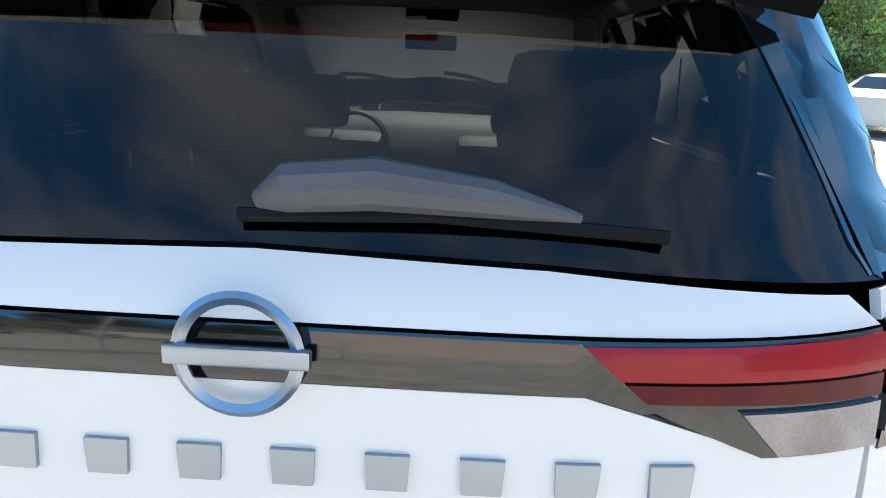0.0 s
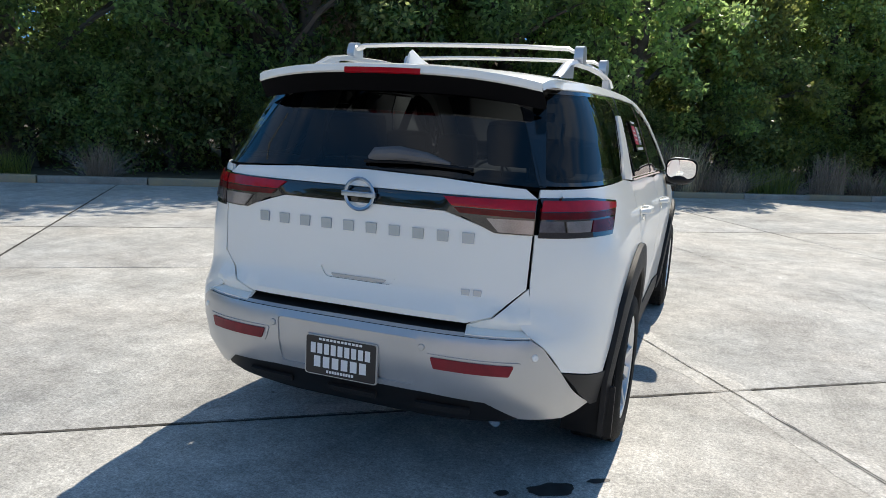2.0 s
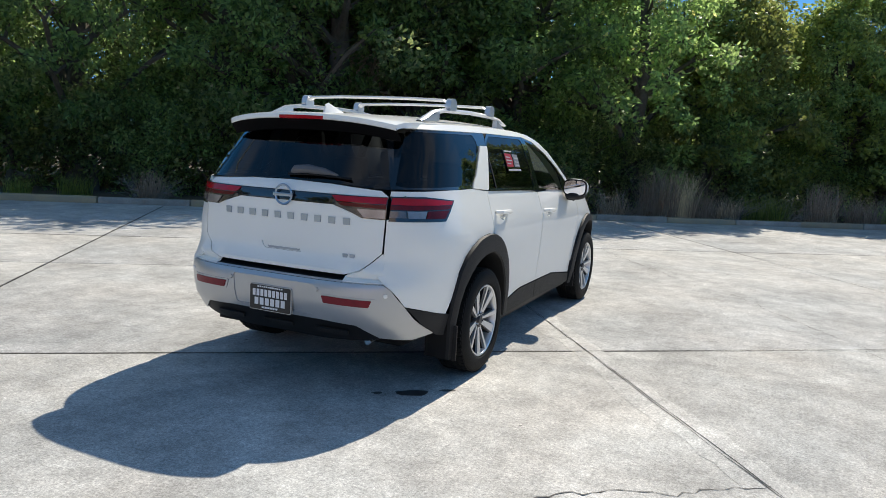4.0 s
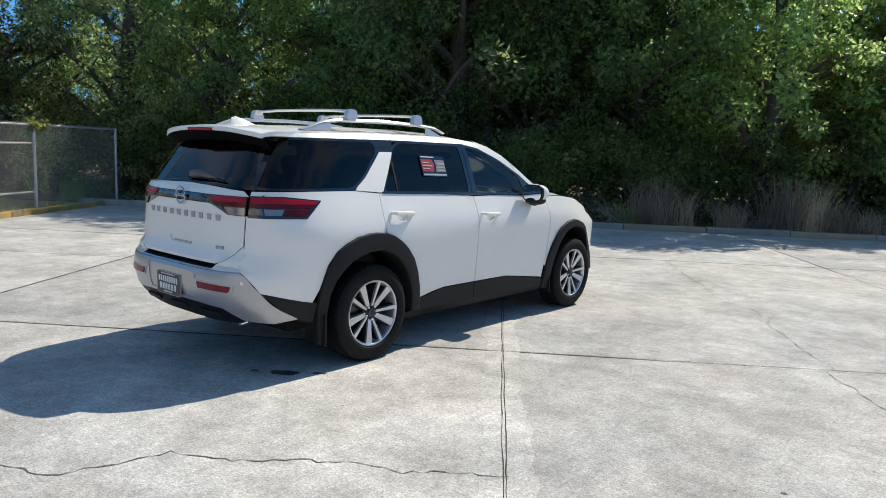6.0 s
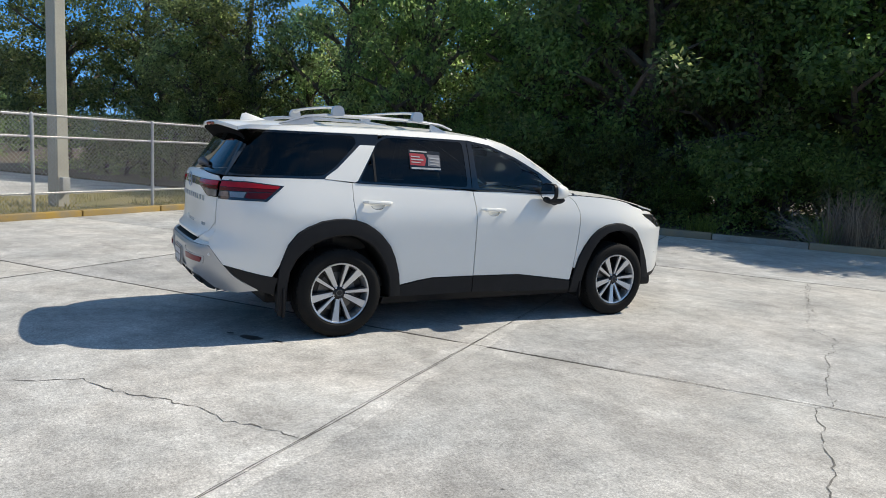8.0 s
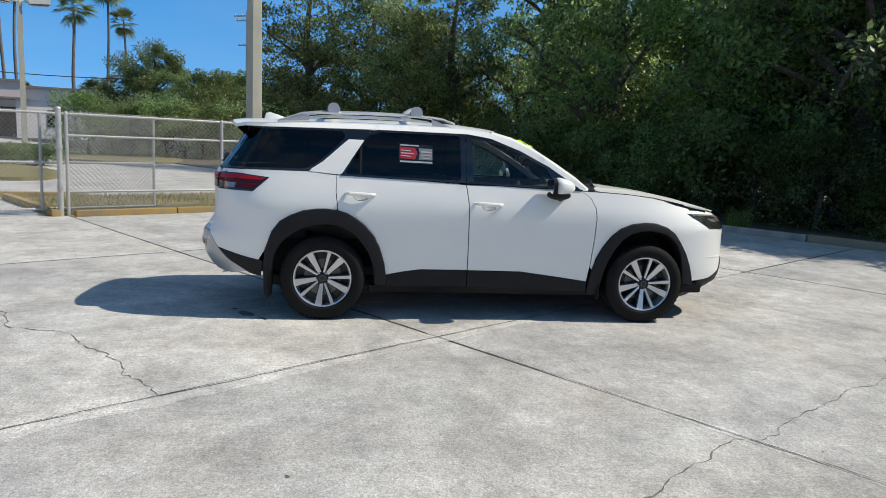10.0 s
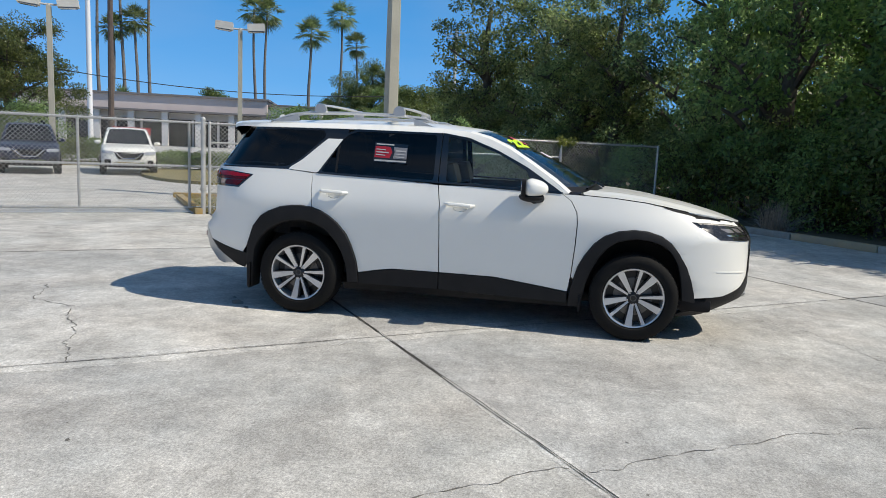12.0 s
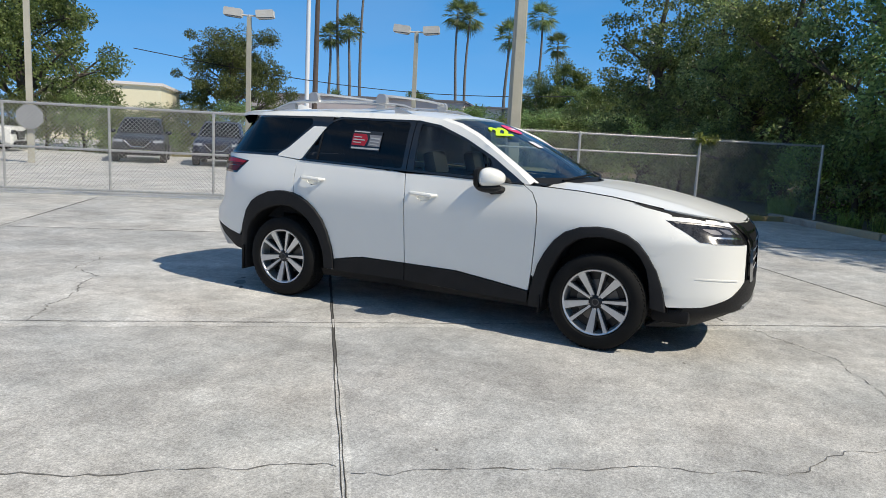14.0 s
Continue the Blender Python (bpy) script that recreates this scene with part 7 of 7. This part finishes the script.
box(bm, (-6.2, -4.2, 4.2), (6.2, 4.2, 4.4))
part("roof_edge", bm, STUCCO, yb)

# plain walls added to close the yard on its two unseen sides
# they block low blue sky and bounce sunlight onto the car
for name, lo, hi in (("wall_east", (26, -28.0, 0), (26.3, 12, 6.5)), ("wall_south", (-6, -28.3, 0), (26.3, -28.003, 6.5))):
    bm = bmesh.new()
    box(bm, lo, hi)
    part(name, bm, STUCCOPINK, None, "plain pinkish stucco wall added out of view", 0, "structure", "wall")

# utility pole with wires
up = thing("utility_pole", pose(-62.2, -9.0, 0, 0, 0, 60), "grey utility pole with cross arms and wires", "utility pole")
bm = bmesh.new()
tube(bm, [(0, 0, 0), (0, 0, 12.6)], [0.22, 0.14], 10)
part("shaft", bm, LAMPGREY, up)
for z, w in ((12.2, 1.5), (11.8, 1.2), (9.6, 1.0)):
    bm = bmesh.new()
    box(bm, (-w, -0.06, z - 0.06), (w, 0.06, z + 0.06))
    arm = part("cross_arm", bm, LAMPGREY, up)
    for x in (-w + 0.1, -w * 0.4, w * 0.4, w - 0.1):
        bm = bmesh.new()
        lathe(bm, [(0.001, 0.24), (0.04, 0.2), (0.05, 0.06), (0.001, 0.0)], 8, "z", m=Matrix.Translation((x, 0, z)))
        part("insulator", bm, LAMPGREY, arm)
bm = bmesh.new()
a, b = Vector((-61.5, -9.2, 6.4)), Vector((-36.0, -45.0, 7.4))
tube(bm, [a.lerp(b, k / 16) - Vector((0, 0, 1.6 * math.sin(math.pi * k / 16))) for k in range(17)], 0.035, 5)
part("cable", bm, WIRE, None, "thin black cable sagging across the sky", 40, "", "cable")
ub = thing("notice_board", pose(-21.5, -16.3, 0, 0, 0, along_u + 90), "red and white notice board on two legs", "sign")
bm = bmesh.new()
box(bm, (-0.75, -0.03, 0.9), (0.75, 0.03, 1.45))
part("panel", bm, WHITE, ub)
bm = bmesh.new()
box(bm, (-0.75, -0.036, 1.45), (0.75, 0.036, 1.75))
part("header", bm, SIGNRED, ub)
for x in (-0.65, 0.65):
    bm = bmesh.new()
    box(bm, (x - 0.04, -0.04, 0), (x + 0.04, 0.04, 0.9))
    part("leg", bm, GALV, ub)

# trees and hedges of the car park
PARK = tree("tree", 6.2, 3.4, 28, 150, 195, 0.145, LEAF_E, "spreading broadleaf tree on the far side of the car park", 31, low=0.25, clump=0.66)
BIG = tree("tree", 8.5, 4.6, 36, 160, 270, 0.16, LEAF_E, "large spreading oak with a broad dark crown", 37, low=0.22, clump=0.76)


def place_tree(base, x, y, s, first=False):
    ob = base if first else copy_thing(base, Matrix())
    ob.matrix_world = Matrix.Translation((x, y, 0)) @ Matrix.Rotation(x * 1.7, 4, "Z") @ Matrix.Diagonal((s, s, s, 1))
    ob["group"] = "car park trees"


place_tree(PARK, -51.8, -10.7, 1.0, True)
place_tree(PARK, -56.0, -9.0, 1.05)
place_tree(PARK, -46.0, -5.5, 0.85)
place_tree(PARK, -46.0, -3.5, 1.0)
place_tree(PARK, -108.0, -58.0, 1.5)
place_tree(PARK, -118.0, -40.0, 1.5)
place_tree(PARK, -120.0, -20.0, 1.6)
place_tree(BIG, -17.0, -30.7, 1.03, True)
place_tree(BIG, -10.0, -33.0, 1.0)
place_tree(BIG, -42.0, -40.0, 1.12)
place_tree(BIG, -65.5, -18.0, 1.08)
place_tree(BIG, -59.0, -13.5, 0.75)
hd = random.Random(4)
HEDGE = tree("hedge", 1.1, 1.0, 8, 40, 110, 0.11, LEAF_E, "low clipped hedge beside the car park road", 41, low=0.05, clump=0.32)
HEDGE["category"] = "hedge"
for k in range(16):
    ob = HEDGE if k == 0 else copy_thing(HEDGE, Matrix())
    p = uv(-30.0 - 0.3 * k, -9.5 + 1.1 * k) if k < 8 else uv(-27.2 + hd.uniform(-0.3, 0.3), 0.6 + 0.85 * (k - 8) * 0.6)
    ob.matrix_world = Matrix.Translation(p) @ Matrix.Rotation(hd.uniform(0, 6), 4, "Z") @ Matrix.Diagonal((1.0, 1.0, 0.9 if k < 8 else 0.62, 1))
    ob["group"] = "car park hedge"
bm = bmesh.new()
for u0, v0, a, b in ((-23.0, 1.4, 4.6, 1.9), (-38.0, 9.0, 9.0, 4.0), (-32.0, -6.0, 2.2, 6.0)):
    n = 28
    vs = [uv(u0 + a * math.cos(k * math.tau / n), v0 + b * math.sin(k * math.tau / n)) for k in range(n)]
    prism(bm, [(p.x, p.y) for p in vs], -0.05, 0.10, lambda p, q, h: Vector((p, q, h)))
part("grass_island", bm, LAWN, None, "dry grass islands between the car park lanes", 30, "structure", "grass")
corner_kerb = thing("kerb", uvpose(-11.2, -0.2), "yellow kerb round the end of the grass strip", "kerb", "", "structure")
for x, y, turn in ((-0.9, 0.0, 0), (0.85, 0.0, 0), (-2.0, 0.75, 70)):
    ob = link("kerb_block", kp, KERBYELLOW, corner_kerb, "", 30)
    ob.matrix_local = pose(x, y, -0.01, 0, 0, turn)

# thick shrubs behind the parked cars
for k in range(13):
    ob = copy_thing(BUSHES[(0, 2, 0, 1)[k % 4]], Matrix())
    sz = hd.uniform(0.75, 1.05)
    ob.matrix_world = Matrix.Translation(uv(-31.5 + hd.uniform(-0.8, 0.8), -4.5 - 1.7 * k)) @ Matrix.Rotation(hd.uniform(0, 6), 4, "Z") @ Matrix.Diagonal((sz, sz, sz, 1))
    ob["group"] = "shrubs behind the car park"
    ob["label"] = "thick dark green shrub behind the parked cars"

for k in range(10):
    ob = copy_thing(BUSHES[(3, 0, 2)[k % 3]], Matrix())
    sz = hd.uniform(1.0, 1.35)
    ob.matrix_world = Matrix.Translation((-34.6 - 0.22 * k + hd.uniform(-0.5, 0.5), -13.6 + 0.95 * k, 0)) @ Matrix.Rotation(hd.uniform(0, 6), 4, "Z") @ Matrix.Diagonal((sz, sz, sz, 1))
    ob["group"] = "shrubs across the road"
    ob["label"] = "dark green shrub across the car park road"

# ---- concrete slabs, cracks and stains ----
yard = thing("pavement", uvpose(0, 0), "weathered pale concrete yard of large slabs with dark joints", "pavement", "", "structure")
US = [-60, -40, -25, -15, -10, -5, 0, 5, 10, 15, 25, 40, 60]
VS = [-60, -35, -20, -13.5, -9, -4.45, 0, 5.75, 10.42]
for a, b in zip(US, US[1:]):
    for c, d in zip(VS, VS[1:]):
        if b <= -9.9 and c >= -0.1:
            continue
        if b <= -9.9 and d <= 0.1:
            continue
        lo_u = -9.6 if a == -10 and c >= -0.1 else a
        cuts = [(c, d)]
        if (a, c) == (-10, 0) or (a, c) == (-5, 0):
            cuts = [(c, 3.5), (3.5, d)]
        for e, f in cuts:
            bm = bmesh.new()
            box(bm, (lo_u + 0.008, e + 0.008, -0.1), (b - 0.008, f - 0.008, 0.0), 0.006)
            part("slab", bm, CONCRETE, yard, "", 20)


def crack(pts, width, seed, name="crack", steps=22, material=CRACK, wander=0.026, lift=0.003):
    """A jagged hairline crack along points (u, v)."""
    rng = random.Random(seed)
    path = []
    for (a, b), (c, d) in zip(pts, pts[1:]):
        n = max(3, int(math.hypot(c - a, d - b) * steps))
        for i in range(n):
            f = i / n
            path.append((a + (c - a) * f, b + (d - b) * f))
    path.append(pts[-1])
    drift, out = 0.0, []
    for i, (a, b) in enumerate(path):
        drift = 0.75 * drift + rng.uniform(-wander, wander)
        j = min(i + 1, len(path) - 1)
        dx, dy = path[j][0] - path[max(i - 1, 0)][0], path[j][1] - path[max(i - 1, 0)][1]
        n = math.hypot(dx, dy) or 1
        w = width * (rng.uniform(0.1, 1.15) if name == "crack" else rng.uniform(0.3, 1.0))
        out.append(((a - dy / n * (drift - w), b + dx / n * (drift - w)), (a - dy / n * (drift + w), b + dx / n * (drift + w))))
    bm = bmesh.new()
    vs = [(bm.verts.new((*p, lift)), bm.verts.new((*q, lift))) for p, q in out]
    for (a, b), (c, d) in zip(vs, vs[1:]):
        bm.faces.new((a, b, d, c))
    bmesh.ops.recalc_face_normals(bm, faces=bm.faces)
    return part(name, bm, material, yard, "", 0)




def band(u0, v0, u1, v1, wide, seed, material, lift):
    """An uneven worn or patched strip along a joint."""
    rng = random.Random(seed)
    n = int(math.hypot(u1 - u0, v1 - v0) * 9)
    du, dv = (u1 - u0) / n, (v1 - v0) / n
    ln = math.hypot(du, dv)
    bm = bmesh.new()
    rows = []
    for i in range(n + 1):
        e = min(1, i / 6, (n - i) / 6)
        w = [e * wide * (1 + 0.55 * noise.noise(Vector((i * 0.16, seed * 5.3 + s, 0))) + rng.uniform(-0.13, 0.13)) for s in (0, 40)]
        a, b = u0 + du * i, v0 + dv * i
        rows.append([(a - dv / ln * w[0], b + du / ln * w[0], lift), (a + dv / ln * w[1], b - du / ln * w[1], lift)])
    strip(bm, *rows)
    bmesh.ops.recalc_face_normals(bm, faces=bm.faces)
    return part("worn_band", bm, material, yard, "", 0)


band(0, -6.0, 0, 5.6, 0.15, 1, PALECONCRETE, 0.0012)
band(1.0, 0, 4.6, 0, 0.04, 2, PALECONCRETE, 0.0012)
band(-6.0, -4.45, 3.0, -4.45, 0.07, 3, PALECONCRETE, 0.0012)
band(5, -4.0, 5, 5.4, 0.07, 4, PALECONCRETE, 0.0012)
# sealant in the joints, with a thin dark crack along each side
for k, (a, b, c, d) in enumerate(((0, -9, 0, 5.7), (0, -18, 0, -9), (-5, -9, -5, 10.3), (5, -9, 5, 10.3), (-9.4, 0, 5, 0), (5, 0, 15, 0), (-9.4, -4.45, 10, -4.45), (-9.4, 5.75, 15, 5.75), (0, 5.7, 0, 10.3))):
    band(a, b, c, d, 0.0095, 20 + k, JOINTGREY, 0.0008)
    for s in (-0.009, 0.009):
        o = (s, 0) if a == c else (0, s)
        crack([(a + o[0], b + o[1]), (c + o[0], d + o[1])], 0.0035, 50 + k * 2 + (s > 0), "joint_crack", 10, JOINT, 0.0035, 0.004)
crack([(0.02, -2.27), (-0.3, -2.24), (-0.5, -2.29), (-0.8, -2.25), (-1.07, -2.2), (-1.36, -2.29), (-1.7, -2.26), (-2.1, -2.54), (-2.8, -2.5)], 0.006, 1)
crack([(2.5, -0.02), (2.46, -0.22), (2.5, -0.48), (2.53, -0.84), (2.48, -1.5), (2.52, -2.4), (2.45, -4.4)], 0.005, 2)
crack([(2.58, 0.04), (2.6, 0.46), (2.65, 1.36), (2.74, 2.1), (2.53, 2.6), (2.51, 2.85), (2.6, 5.7)], 0.0035, 3)
crack([(0.02, 3.6), (0.6, 3.67), (1.0, 3.72), (1.7, 3.54), (2.4, 3.5), (5.0, 3.55)], 0.0042, 4)
crack([(2.6, 3.5), (2.5, 4.9), (2.55, 5.7)], 0.004, 5)
crack([(-7.5, -4.4), (-7.4, -2.5), (-7.6, 0)], 0.006, 6)

rs = random.Random(8)


def blot(u, v, ru, rv, name, material, seed, lift=0.002):
    bm = bmesh.new()
    n = 26
    vs = []
    for k in range(n):
        a = k * math.tau / n
        r = 1 + 0.35 * noise.noise(Vector((math.cos(a) * 1.6, math.sin(a) * 1.6, seed * 3.1)))
        vs.append(bm.verts.new((u + ru * r * math.cos(a), v + rv * r * math.sin(a), lift)))
    bm.faces.new(vs)
    return part(name, bm, material, yard, "", 0)


for x, y, a, b, s in ((0.76, -0.66, 0.11, 0.05, 1), (0.58, -0.78, 0.035, 0.02, 2), (0.93, -0.50, 0.05, 0.02, 3)):
    d = Vector((x, y, 0)) - SLAB0
    blot(d.dot(U_WAY), d.dot(V_WAY), a, b, "oil_stain", STAIN, s)
for k in range(60):
    blot(rs.uniform(-4, 9), rs.uniform(-8, 8), rs.uniform(0.005, 0.016), rs.uniform(0.004, 0.011), "dark_spot", CRACK, k + 10)
